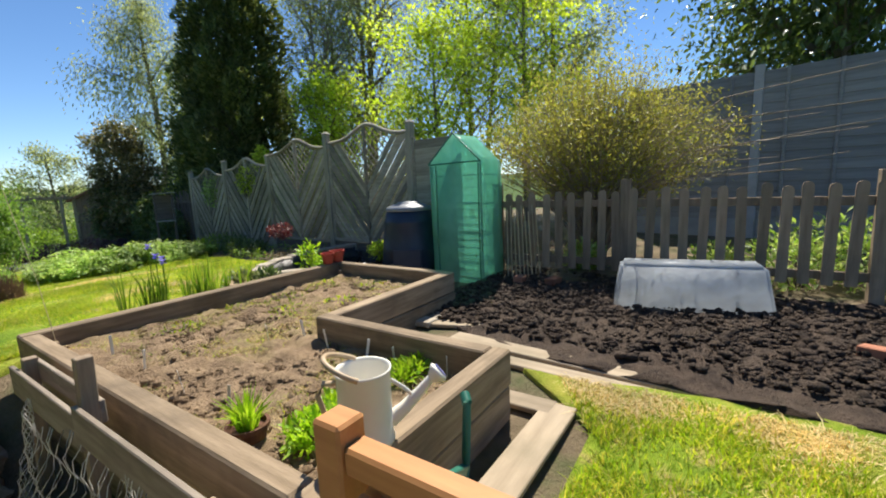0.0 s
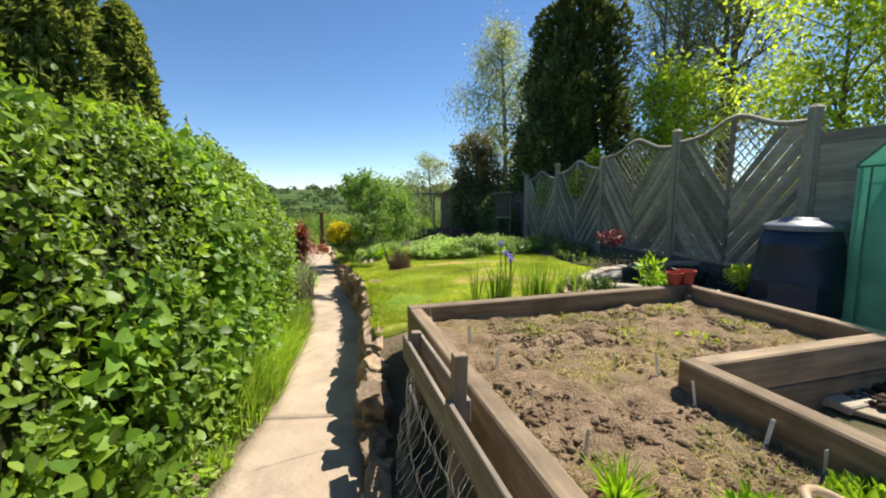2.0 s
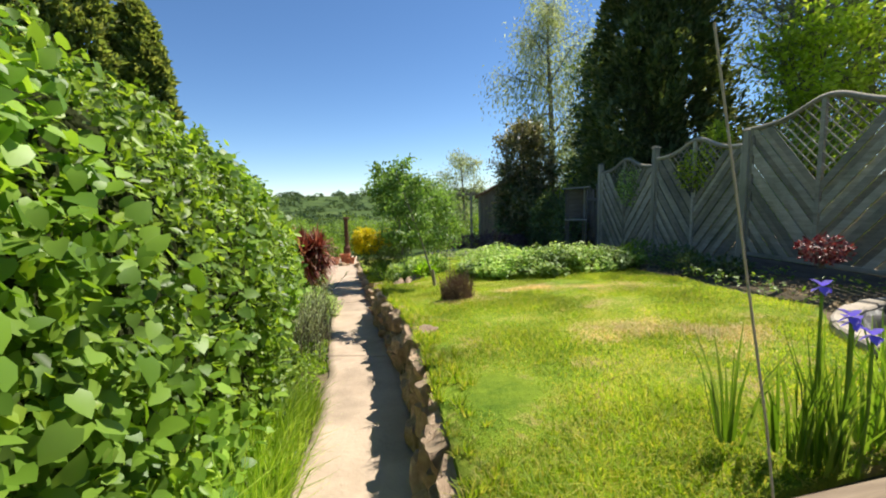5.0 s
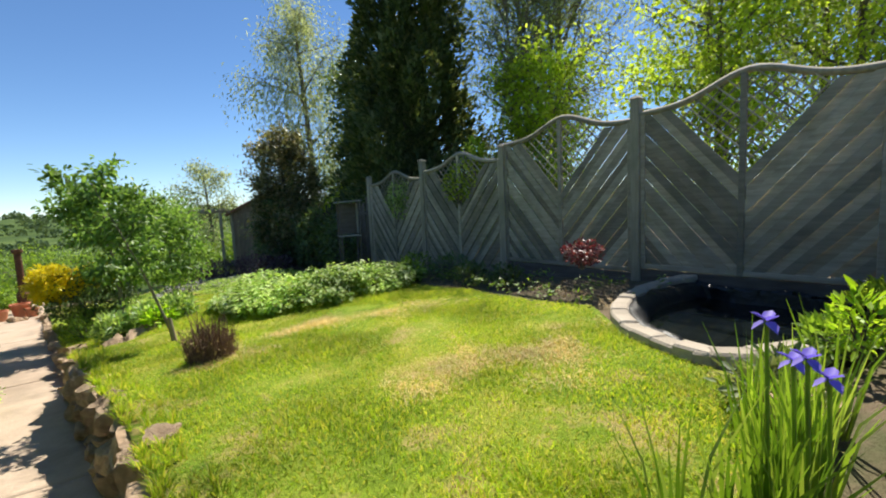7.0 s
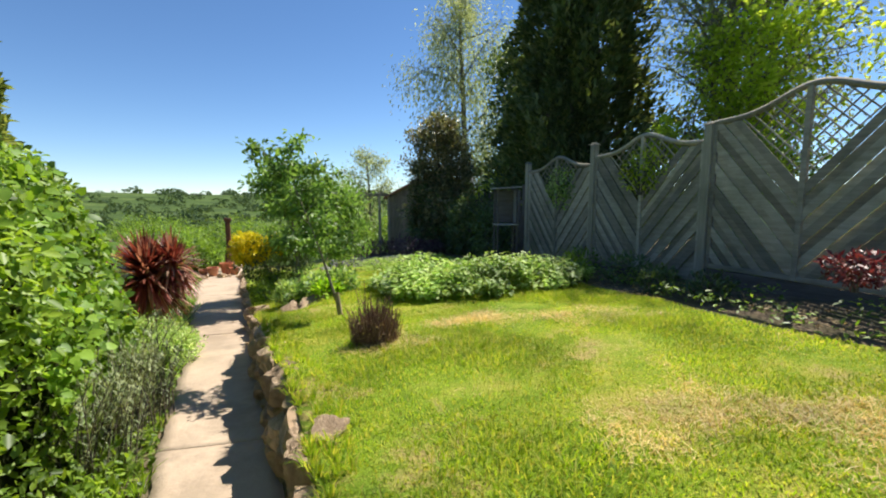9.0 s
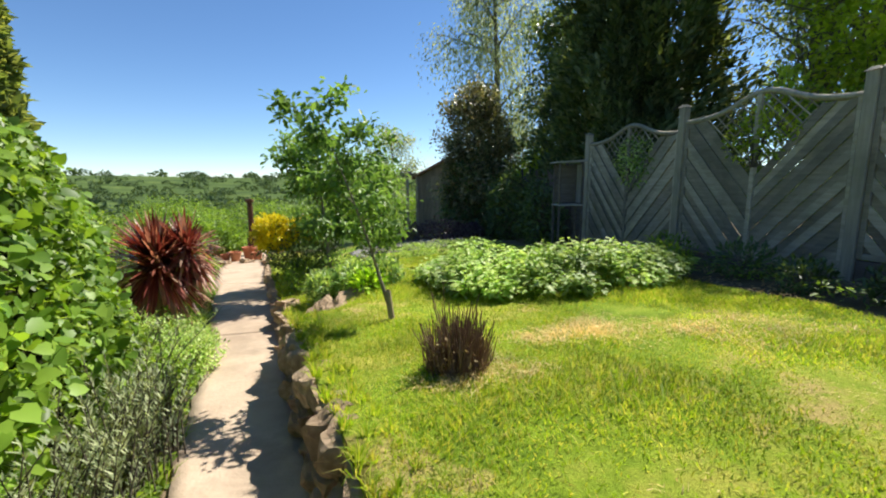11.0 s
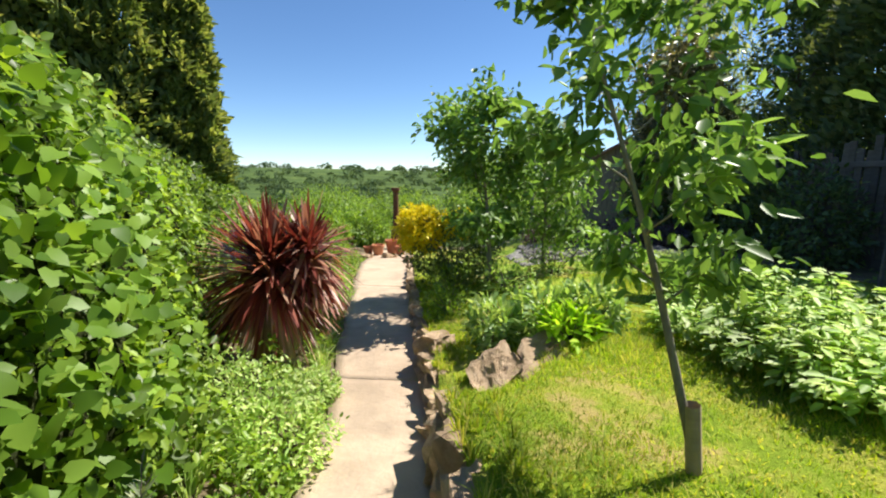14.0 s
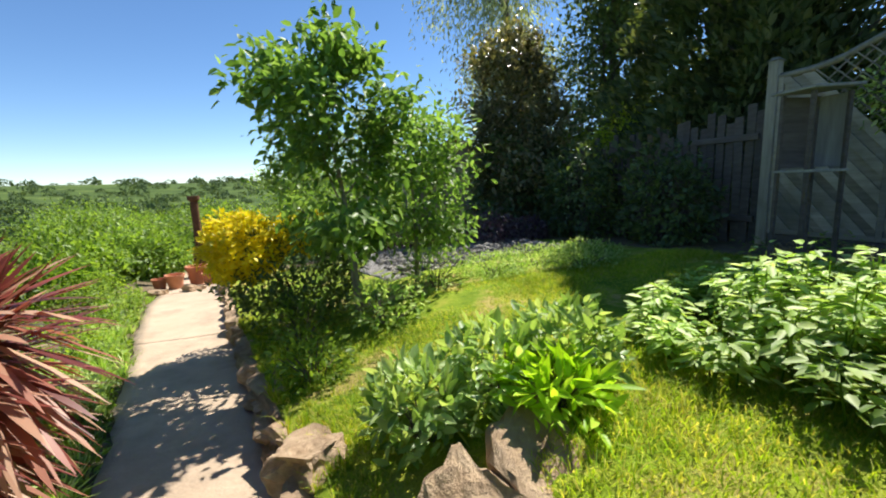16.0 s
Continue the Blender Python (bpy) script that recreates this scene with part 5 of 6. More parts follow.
def hedge():
    root = tagged(empty("hedge", pose(-1.5, 3, 0)), "tall mixed green hedge of hazel and bramble beside the path", "hedge")

    def front(y, h):
        """The hedge's face at height fraction h: bellied out, leaning back to the top."""
        b = np.interp(y, HY, HX)
        return b - 0.45 * h ** 2.4 + 0.13 * np.sin(h * 3.0)
    # added dark sheet behind the leaves; its colour stands in for inner shade
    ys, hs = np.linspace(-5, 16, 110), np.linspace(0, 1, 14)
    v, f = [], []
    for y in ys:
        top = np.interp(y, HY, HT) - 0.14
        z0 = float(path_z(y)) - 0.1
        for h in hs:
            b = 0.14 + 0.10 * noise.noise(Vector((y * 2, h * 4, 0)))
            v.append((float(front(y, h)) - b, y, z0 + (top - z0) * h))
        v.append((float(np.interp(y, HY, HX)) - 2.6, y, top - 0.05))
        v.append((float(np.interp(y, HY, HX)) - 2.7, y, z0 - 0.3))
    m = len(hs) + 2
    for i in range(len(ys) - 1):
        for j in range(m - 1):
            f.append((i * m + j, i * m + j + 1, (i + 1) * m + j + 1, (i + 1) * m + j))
    ob = mesh_object("shaded_core", array_mesh("shaded_core", v, f, True), HEDGE_SHADE, root, "dark sheet painting the shade inside the hedge")
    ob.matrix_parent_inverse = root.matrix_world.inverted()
    # leaves over face and top
    n = 88000
    y = -4.5 + 20 * rng.random(n) ** 1.25
    h = rng.random(n) ** 0.8
    topz = np.interp(y, HY, HT)
    z0 = path_z(y) + 0.02
    depth = rng.gamma(1.6, 0.06, n)
    bump = np.array([noise.noise(Vector((a * 1.5, b * 2.6, 4))) + 0.6 * noise.noise(Vector((a * 4.5, b * 7.0, 1))) for a, b in zip(y, h)])
    x = front(y, h) + 0.28 * bump - depth + 0.06
    z = z0 + (topz - z0) * h
    k = rng.random(n) < 0.34
    x[k] = np.interp(y[k], HY, HX) - 0.5 - rng.random(k.sum()) * 1.9
    tb = np.array([noise.noise(Vector((a * 1.2, b * 1.2, 7))) for a, b in zip(x[k], y[k])])
    z[k] = topz[k] - 0.04 + 0.16 * tb + rng.normal(0, 0.05, k.sum()) - 0.05 * (np.interp(y[k], HY, HX) - 0.5 - x[k])
    p = np.stack([x, y, z], 1)
    out = np.where(k[:, None], [[0.1, 0, 1.0]], [[1.0, -0.1, 0.25]])
    way = random_ways(n) * 0.9 + out * 0.35 + [0, 0, -0.35]
    face = out * 0.7 + random_ways(n) * 0.55 + [0, 0, 0.5]
    size = rng.uniform(0.025, 0.075, n)
    a = mesh_object("foliage", leaves("foliage", p, way, face, size, 0.62), L_HEDGE, root)
    a.matrix_parent_inverse = root.matrix_world.inverted()
    # broad leaves low down and in patches
    n = 8500
    y = np.where(rng.random(n) < 0.6, rng.normal(0.9, 0.8, n), rng.uniform(3.0, 7.4, n))
    h = rng.random(n) ** 1.15 * 0.97
    keep = np.array([noise.noise(Vector((a * 0.9, b * 2.0, 11))) for a, b in zip(y, h)]) > -0.12
    y, h = y[keep], h[keep]
    n = len(y)
    z0, topz = path_z(y) + 0.08, np.interp(y, HY, HT)
    x = front(y, h) + 0.06 + rng.normal(0, 0.06, n)
    p = np.stack([x, y, z0 + (topz - z0) * h], 1)
    way = random_ways(n) * 0.8 + [0.35, -0.1, -0.35]
    face = random_ways(n) * 0.6 + [0.5, -0.1, 0.75]
    b = mesh_object("broad_leaves", heart_leaves("broad_leaves", p, way, face, rng.uniform(0.035, 0.088, n), 0.9), L_BROAD, root, "broad pale hazel leaves")
    b.matrix_parent_inverse = root.matrix_world.inverted()
    # shoots standing out of the top
    t = Tubes(4)
    sp, sw = [], []
    for i in range(90):
        yy = rng.uniform(-2, 8.5)
        xx = float(np.interp(yy, HY, HX)) - 0.5 - rng.random() * 1.2
        zz = float(np.interp(yy, HY, HT))
        ln = rng.uniform(0.08, 0.3)
        d = np.array([rng.normal(0.05, 0.12), rng.normal(0, 0.12), 1.0]) * ln
        t.add([(xx, yy, zz - 0.1), tuple(np.array([xx, yy, zz]) + d * 0.5), tuple(np.array([xx, yy, zz]) + d)], [0.004, 0.003, 0.0015])
        for q in np.linspace(0.1, 1, 7):
            for _ in range(2):
                sp.append(np.array([xx, yy, zz]) + d * q)
                sw.append(rng.normal(0, 1, 3) + [0, 0, 0.2])
    c = tagged(mesh_object("shoot_mass", t.mesh("shoot_mass"), BARK, root), kind="stuff")
    c.matrix_parent_inverse = root.matrix_world.inverted()
    sp = np.array(sp)
    c = mesh_object("shoot_leaves", leaves("shoot_leaves", sp, np.array(sw), random_ways(len(sp)) + [0, 0, 0.8], rng.uniform(0.03, 0.07, len(sp)), 0.55), L_HEDGE, root)
    c.matrix_parent_inverse = root.matrix_world.inverted()


hedge()


def tufts(name, spots, height, spread, per, width, material, label, category, kind="", bend=0.5):
    """Clumps of grass-like blades; spots are (x, y, z, scale)."""
    at, tilt, hh = [], [], []
    for x, y, z, s in spots:
        n = per
        a = rng.uniform(0, 2 * np.pi, n)
        r = rng.random(n)
        at.append(np.stack([x + 0.25 * spread * s * r * np.cos(a), y + 0.25 * spread * s * r * np.sin(a), np.full(n, z)], 1))
        tilt.append(np.stack([np.cos(a), np.sin(a)], 1) * (r * spread / height)[:, None] * 0.9)
        hh.append(height * s * rng.uniform(0.55, 1.1, n))
    ob = mesh_object(name, blades(name, np.concatenate(at), np.concatenate(tilt), np.concatenate(hh), width, bend), material)
    return tagged(ob, label, category, kind=kind)


# grass along the left of the path
spots = []
for i in range(190):
    y = rng.uniform(-2.5, 6.0) if i % 3 == 0 else rng.uniform(0.8, 3.6)
    w = rng.random() ** 1.5
    x = float(path_left(y)) - 0.03 - w * 0.30
    spots.append((x, y, float(ground_z(x, y)), (0.45 if 0.7 < y < 3.6 else 0.25) + (1.0 if 0.9 < y < 3.4 else 0.2) * (0.35 + 0.6 * w)))
tufts("verge_grass", spots, 0.44, 0.42, 18, 0.009, L_LETTUCE_GRASS, "long green grass along the edge of the path", "grass", "stuff")
spots = [(float(path_left(y)) - rng.uniform(0.02, 0.5), y, 0, rng.uniform(0.5, 1)) for y in rng.uniform(4.5, 14.0, 120)]
spots = [(x, y, float(ground_z(x, y)), s) for x, y, z, s in spots]
tufts("verge_weeds", spots, 0.2, 0.22, 40, 0.014, L_HERB, "low pale green weeds beside the path", "weeds", "stuff")
n = 18000
y = rng.uniform(-2.5, 14.0, n)
w = rng.random(n)
x = path_left(y) - 0.02 - w * 0.42
lump = np.array([noise.noise(Vector((a * 3, b * 2.2, 6))) for a, b in zip(x, y)])
sel = lump > -0.15 + 0.25 * rng.random(n)
x, y, w, lump = x[sel], y[sel], w[sel], lump[sel]
n = len(x)
p = np.stack([x, y, ground_z(x, y) + (0.07 + 0.5 * w * np.clip(lump + 0.35, 0, 1)) * rng.random(n)], 1)
tagged(mesh_object("verge_leaves", leaves("verge_leaves", p, random_ways(n) + [0.3, 0, 0.1], random_ways(n) * 0.5 + [0.2, 0, 0.8], rng.uniform(0.025, 0.07, n), 0.5), L_HEDGE), "mixed leafy weeds at the foot of the hedge", "weeds", kind="stuff")
for i, (x, y, s) in enumerate(((-1.62, 6.85, 0.3), (-1.85, 7.1, 0.34), (-2.15, 7.05, 0.36), (-1.75, 7.55, 0.2), (-2.5, 9.5, 0.3), (-2.9, 10.5, 0.35), (-3.4, 12, 0.45), (-3.7, 13.2, 0.4))):
    bush("low_shrub", (x, y, float(ground_z(x, y)) - 0.03), (s, s, s * 0.65), 1500, 0.035, L_HERB if i < 5 else L_HEDGE, "low soft green plant at the path edge", "plant", 0.3)

DRY_SPOTS = ((1.3, 5.35, 0.75, 0.35, 0.9), (2.2, 4.9, 0.5, 0.4, 0.7), (1.45, 3.3, 0.4, 0.3, 0.8), (2.0, 2.9, 0.35, 0.5, 0.8), (0.45, 4.85, 0.3, 0.22, 0.9), (0.75, 3.9, 0.18, 0.15, 0.7), (1.75, 4.1, 0.35, 0.3, 0.6))
# lawn blades, thickest where the walk passes
n = 250000
xy = np.stack([rng.uniform(-1.2, 3.2, n), 1.5 + 8.5 * rng.random(n) ** 1.35], 1)
keep = (xy[:, 0] > path_right(xy[:, 1]) + 0.17) & (xy[:, 0] < np.interp(xy[:, 1], [1.5, 1.75, 2.35, 2.8, 3.18, 3.5, 4.2, 5.2, 6.6, 8, 10], [0.9, 2.25, 2.4, 2.52, 2.8, 3.05, 3.0, 3.1, 3.05, 3.2, 3.0]))
dens = np.array([noise.noise(Vector((a * 1.4, b * 1.4, 3))) for a, b in xy])
keep &= dens > -0.55 + 0.5 * rng.random(n)
xy, dens = xy[keep], dens[keep]
n = len(xy)
z = terrace_z(xy[:, 0], xy[:, 1]) + 0.0
tall = (0.022 + 0.06 * np.clip(dens + 0.05, 0, 1)) * rng.uniform(0.6, 1.35, n)
# worn, straw-coloured patches
worn = sum(a * np.exp(-((xy[:, 0] - px) / rx) ** 2 - ((xy[:, 1] - py) / ry) ** 2) for px, py, rx, ry, a in DRY_SPOTS)
worn += 0.5 * np.array([noise.noise(Vector((a * 3.1, b * 3.1, 21))) for a, b in xy])
dry = worn > 0.32 + 0.5 * rng.random(n)
for name, sel, mat_, lab in (("lawn_grass", ~dry, L_GRASS, "short bright green lawn grass"), ("dry_lawn_grass", dry, L_STRAW, "worn straw-coloured grass patches in the lawn")):
    k = int(sel.sum())
    grass = mesh_object(name, blades(name, np.column_stack([xy, z])[sel], rng.normal(0, 0.7 if mat_ == L_GRASS else 1.3, (k, 2)), tall[sel], 0.005), mat_)
    tagged(grass, lab, "grass", kind="stuff")
n = 60000
xy = np.stack([rng.uniform(1.0, 3.1, n), rng.uniform(-3.8, -1.15, n)], 1)
keep = (xy[:, 0] > 2.25 - (xy[:, 1] + 1.75) * -1.1) | (xy[:, 1] < -1.85)
keep &= (xy[:, 0] < 2.62 - (xy[:, 1] + 1.15) * 0.2)
dens = np.array([noise.noise(Vector((a * 2.0, b * 2.0, 3))) for a, b in xy])
keep &= dens > -0.55 + 0.4 * rng.random(n)
xy = xy[keep]
n = len(xy)
worn = np.array([noise.noise(Vector((a * 1.7, b * 1.7, 31))) for a, b in xy]) + 0.5 * np.exp(-((xy[:, 0] - 2.35 + 0.2 * xy[:, 1]) / 0.35) ** 2)
dry = worn > 0.05 + 0.45 * rng.random(n)
for name, sel, mat_, lab in (("plot_grass", ~dry, L_GRASS, "shaggy green grass beside the planks"), ("dry_plot_grass", dry, L_STRAW, "dry trodden grass beside the planks")):
    q = xy[sel]
    k = len(q)
    grass = mesh_object(name, blades(name, np.column_stack([q, terrace_z(q[:, 0], q[:, 1])]), rng.normal(0, 0.5 if mat_ == L_GRASS else 1.4, (k, 2)), (0.05 if mat_ == L_GRASS else 0.028) * rng.uniform(0.4, 1.5, k), 0.006), mat_)
    tagged(grass, lab, "grass", kind="stuff")
# long grass at the lawn's edges
spots = []
for i in range(330):
    y = rng.uniform(1.4, 11)
    x = float(path_right(y)) + 0.11 + 0.22 * rng.random() ** 1.5
    spots.append((x, y, float(terrace_z(x, y)), rng.uniform(0.3, 0.9)))
tufts("edge_grass", spots, 0.11, 0.14, 22, 0.006, L_GRASS, "longer grass hanging over the stone wall", "grass", "stuff")


# ---- cordyline
def cordyline():
    c = np.array([-2.2, 7.96, float(ground_z(-2.2, 7.96))])
    root = tagged(empty("cordyline", pose(*c)), "large maroon cordyline with arching strap leaves", "cordyline")
    for top in ((0.0, 0.0, 0.76), (0.27, 0.06, 0.90)):
        t = Tubes(8)
        t.add([(0, 0, -0.05), (top[0] * 0.4, top[1] * 0.4, 0.3), top], [0.07, 0.06, 0.045])
        mesh_object("stem", t.mesh("stem"), BARK, root)
    for name, n, mat_, lo, hi, lab in (("strap_leaf_head", 1150, L_CORDYLINE, -0.8, 1.5, ""), ("dry_skirt", 260, L_DRY, -1.45, -0.7, "dry tan lower leaves")):
        v, f, k = [], [], 0
        for i in range(n):
            el = rng.uniform(lo, hi)
            second = i % 4 == 0
            a = rng.uniform(0, 2 * np.pi)
            d = np.array([math.cos(a) * math.cos(el), math.sin(a) * math.cos(el), math.sin(el)])
            ln = rng.uniform(0.44, 0.62) * (0.74 if second else 1.0)
            side = unit(np.cross(d, [0, 0, 1.0]))
            w = rng.uniform(0.010, 0.021)
            p = np.array([0.27 * second, 0.06 * second, rng.uniform(0.66, 0.84) + 0.12 * second]) + d * 0.03
            sag = rng.uniform(0.02, 0.30) if el > 0 else 0.25
            pts = [p + d * ln * s - np.array([0, 0, 1]) * sag * s * s * ln for s in (0, 0.3, 0.6, 0.85, 1.0)]
            for q, ww in zip(pts, (0.6, 1.0, 0.9, 0.55, 0.06)):
                v += [q - side * w * ww, q + side * w * ww]
            for s in range(4):
                f.append((k + 2 * s, k + 2 * s + 1, k + 2 * s + 3, k + 2 * s + 2))
            k += 10
        mesh_object(name, array_mesh(name, v, f), mat_, root, lab)


cordyline()


# ---- rosemary-like grey shrub hanging to the path
def rosemary():
    """Arching woody stems, each set all round with short needles."""
    root = tagged(empty("rosemary", pose(-1.28, 5.05, float(ground_z(-1.28, 5.05)))), "grey-green feathery shrub leaning over the path", "shrub")
    t = Tubes(4)
    P, W, F = [], [], []
    for i in range(120):
        x, y = rng.normal(-0.03, 0.08), rng.uniform(-0.6, 0.6)
        ln = rng.uniform(0.45, 0.85)
        lean = np.array([rng.normal(0.16, 0.16), rng.normal(-0.05, 0.2)])
        pts = [np.array([x + lean[0] * q * q * ln, y + lean[1] * q * q * ln, -0.02 + ln * q]) for q in (0, 0.35, 0.7, 1.0)]
        t.add(pts, [0.006, 0.005, 0.003, 0.0015])
        for q in rng.uniform(0.15, 1.0, 85):
            c = np.array([np.interp(q, (0, 0.35, 0.7, 1.0), [p[k] for p in pts]) for k in range(3)])
            a = rng.uniform(0, 2 * np.pi)
            P.append(c)
            W.append((math.cos(a), math.sin(a), rng.uniform(0.5, 1.3)))
            F.append((math.cos(a) * -0.7, math.sin(a) * -0.7, 0.7))
    mesh_object("needles", leaves("needles", P, W, F, rng.uniform(0.028, 0.05, len(P)), 0.16, 0.1, 0.0), L_ROSEMARY, root)
    tagged(mesh_object("twig_mass", t.mesh("twig_mass"), BARK, root), kind="stuff")


rosemary()


# ---- cut-back shrub in the lawn
def cut_shrub():
    x, y = 0.36, 5.02
    root = tagged(empty("cut_shrub", pose(x, y, float(terrace_z(x, y)))), "cut-back shrub of bare brown twigs in the lawn", "shrub")
    t = Tubes(5)
    for i in range(700):
        a, r = rng.uniform(0, 2 * np.pi), rng.random() ** 0.6
        b = np.array([0.15 * r * math.cos(a), 0.15 * r * math.sin(a), -0.02])
        d = np.array([0.14 * r * math.cos(a), 0.14 * r * math.sin(a), 1.0]) + rng.normal(0, 0.15, 3)
        ln = rng.uniform(0.12, 0.36) * (1 - 0.3 * r * r)
        p = b + d * ln
        t.add([b, (b + p) / 2 + rng.normal(0, 0.01, 3), p], [0.0036, 0.003, 0.002])
    tagged(mesh_object("twig_mass", t.mesh("twig_mass"), TWIG, root), kind="stuff")
    n = 420
    a, r = rng.uniform(0, 2 * np.pi, n), rng.random(n)
    p = np.stack([0.2 * r * np.cos(a), 0.2 * r * np.sin(a), rng.uniform(0.02, 0.2, n)], 1)
    mesh_object("dead_leaves", leaves("dead_leaves", p, random_ways(n), random_ways(n), 0.026, 0.4), L_DRY, root, "dry brown leaves among the twigs")


cut_shrub()


# ---- pale herb clump in the lawn
def herb_patch():
    root = tagged(empty("herb_clump", pose(1.9, 6.5, float(terrace_z(1.9, 6.5)))), "spreading clump of pale green leafy perennials in the lawn", "plant")
    P, Wy, F, st = [], [], [], Tubes(4)
    for i in range(760):
        y = rng.uniform(6.0, 8.6)
        x = rng.uniform(0.6, 3.4)
        e = min(((x - 2.05) / 1.3) ** 2 + ((y - 6.75) / 0.62) ** 2, ((x - 1.25) / 0.68) ** 2 + ((y - 7.4) / 0.95) ** 2)
        if e > 1:
            continue
        z = float(terrace_z(x, y))
        h = (0.40 - 0.25 * e) * rng.uniform(0.75, 1.2)
        top = np.array([x + rng.normal(0, 0.04), y + rng.normal(0, 0.04), z + h])
        st.add([(x, y, z - 0.02), tuple((np.array([x, y, z]) + top) / 2), tuple(top)], [0.005, 0.004, 0.003])
        for k in range(36):
            s = rng.uniform(0.3, 1.05)
            a = rng.uniform(0, 2 * np.pi)
            d = np.array([math.cos(a), math.sin(a), rng.uniform(-0.25, 0.45)])
            P.append(np.array([x, y, z]) + (top - [x, y, z]) * s + d * rng.uniform(0.01, 0.06))
            Wy.append(d + [0, 0, -0.2])
            F.append([rng.normal(0, 0.25), rng.normal(0, 0.25), 1])
    P = np.array(P)
    a = mesh_object("foliage", leaves("foliage", P, np.array(Wy), np.array(F), rng.uniform(0.035, 0.088, len(P)), 0.5, 0.25), L_HERB, root)
    b = tagged(mesh_object("stem_mass", st.mesh("stem_mass"), L_TALL, root), kind="stuff")
    for o in (a, b):
        o.matrix_parent_inverse = root.matrix_world.inverted()


herb_patch()

# ---- apple trees in the lawn
tree("apple_tree", (0.14, 6.27, 0.26), 1.75, 0.017, (0.44, 0.46, 0.62, 1.85), 1900, 0.062, L_APPLE, "young apple tree with slim grey trunk and fresh leaves", APPLE_BARK, limbs=11, first=0.30, rise=0.75, clump=0.045, width=0.52, lean=(-0.48, 0.0))
tree("apple_tree", (-0.5, 9.8, 0.02), 1.95, 0.035, (0.72, 0.75, 0.45, 2.15), 4600, 0.085, L_APPLE, "spreading apple tree with fresh green leaves", APPLE_BARK, limbs=14, first=0.22, rise=0.9, clump=0.085, width=0.58, lean=(-0.14, 0))
tree("small_tree", (0.22, 10.65, -0.08), 1.65, 0.03, (0.8, 0.7, 0.35, 1.8), 3600, 0.08, L_APPLE, "slender young tree with light green leaves", APPLE_BARK, limbs=12, first=0.2, rise=0.8, clump=0.12)
t = Tubes(7)
t.add([(0.13, 6.265, 0.26), (0.10, 6.262, 0.5)], 0.026)
tagged(mesh_object("tree_guard", t.mesh("tree_guard"), W_PLANK), "brown split guard round the apple trunk", "tree guard")

# ---- grey pebbly ground before the shed
patch("pebble_bed", [(0.0, 11.0), (0.9, 11.05), (1.7, 11.2), (2.5, 11.3), (2.6, 13.9), (0.5, 14.3), (-0.2, 12.4)], terrace_z, PEBBLE, 0.012, "grey pebbly bare ground before the shed", "ground", 0.12, 0.03, 4.0)
spots = []
for _ in range(1500):
    x, y = rng.uniform(0.1, 2.4), rng.uniform(11.1, 13.4)
    spots.append((x, y, float(terrace_z(x, y)) + 0.03))
clods("pebbles", spots, 0.035, PEBBLE, "loose grey pebbles on bare ground")
for x, y, s_ in ((0.95, 10.3, 0.4), (1.5, 10.35, 0.5), (2.0, 10.2, 0.45), (1.75, 9.9, 0.35)):
    bush("meadow_tuft", (x, y, float(terrace_z(x, y)) - 0.03), (s_, s_ * 0.9, 0.13), 1300, 0.04, L_HERB, "soft lime-green patch of low meadow plants", "plant", 0.35, 0.3, 0.3)

# ---- golden bush and its neighbours
bush("golden_shrub", (-1.40, 10.42, 0.28), (0.34, 0.36, 0.28), 4200, 0.055, L_YELLOW, "bright golden-yellow shrub beside the path", lump=0.35)
bush("dark_shrub", (-1.0, 10.55, -0.2), (0.66, 0.5, 0.52), 6500, 0.05, L_DARK, "dark green rounded shrub in the shade", lump=0.3)
bush("golden_shrub", (-0.86, 10.5, 0.46), (0.42, 0.36, 0.17), 3200, 0.05, L_YELLOW, "golden-yellow top of the shrub by the path", lump=0.35)
for x, y, s, mat_, lab in ((-0.48, 7.95, 0.23, L_SAGE, "green leafy perennial among the rockery stones"), (-0.14, 7.98, 0.25, L_SAGE, "green leafy perennial among the rockery stones"), (0.2, 7.92, 0.24, L_SAGE, "green leafy perennial among the rockery stones"),
                           (-0.9, 9.0, 0.26, L_MID, "low green rockery plant"), (-0.95, 9.9, 0.32, L_MID, "low green rockery plant"), (-0.3, 9.6, 0.3, L_HERB, "low silvery green plant"), (0.3, 10.2, 0.35, L_HERB, "low silvery green plant")):
    bush("perennial", (x, y, float(terrace_z(x, y)) - 0.04), (s, s, s * (0.85 if mat_ == L_SAGE else 0.7)), 620 if mat_ == L_SAGE else 480, 0.078 if mat_ == L_SAGE else 0.05, mat_, lab, "plant", 0.3, 0.45, 0.3)
bush("lime_plant", (0.02, 7.72, 0.12), (0.2, 0.2, 0.12), 320, 0.11, L_LETTUCE, "bright lime-green rosette plant by the rocks", "plant", 0.2, 0.3, 0.5)
for x, y, s in ((1.3, 13.2, 0.5), (2.0, 12.8, 0.55), (0.6, 13.6, 0.45), (2.6, 12.6, 0.4)):
    bush("purple_plant", (x, y, float(ground_z(x, y)) - 0.03), (s, s, s * 0.55), 1600, 0.06, L_PURPLE, "dusky purple leafy plant near the shed", "plant", 0.3)

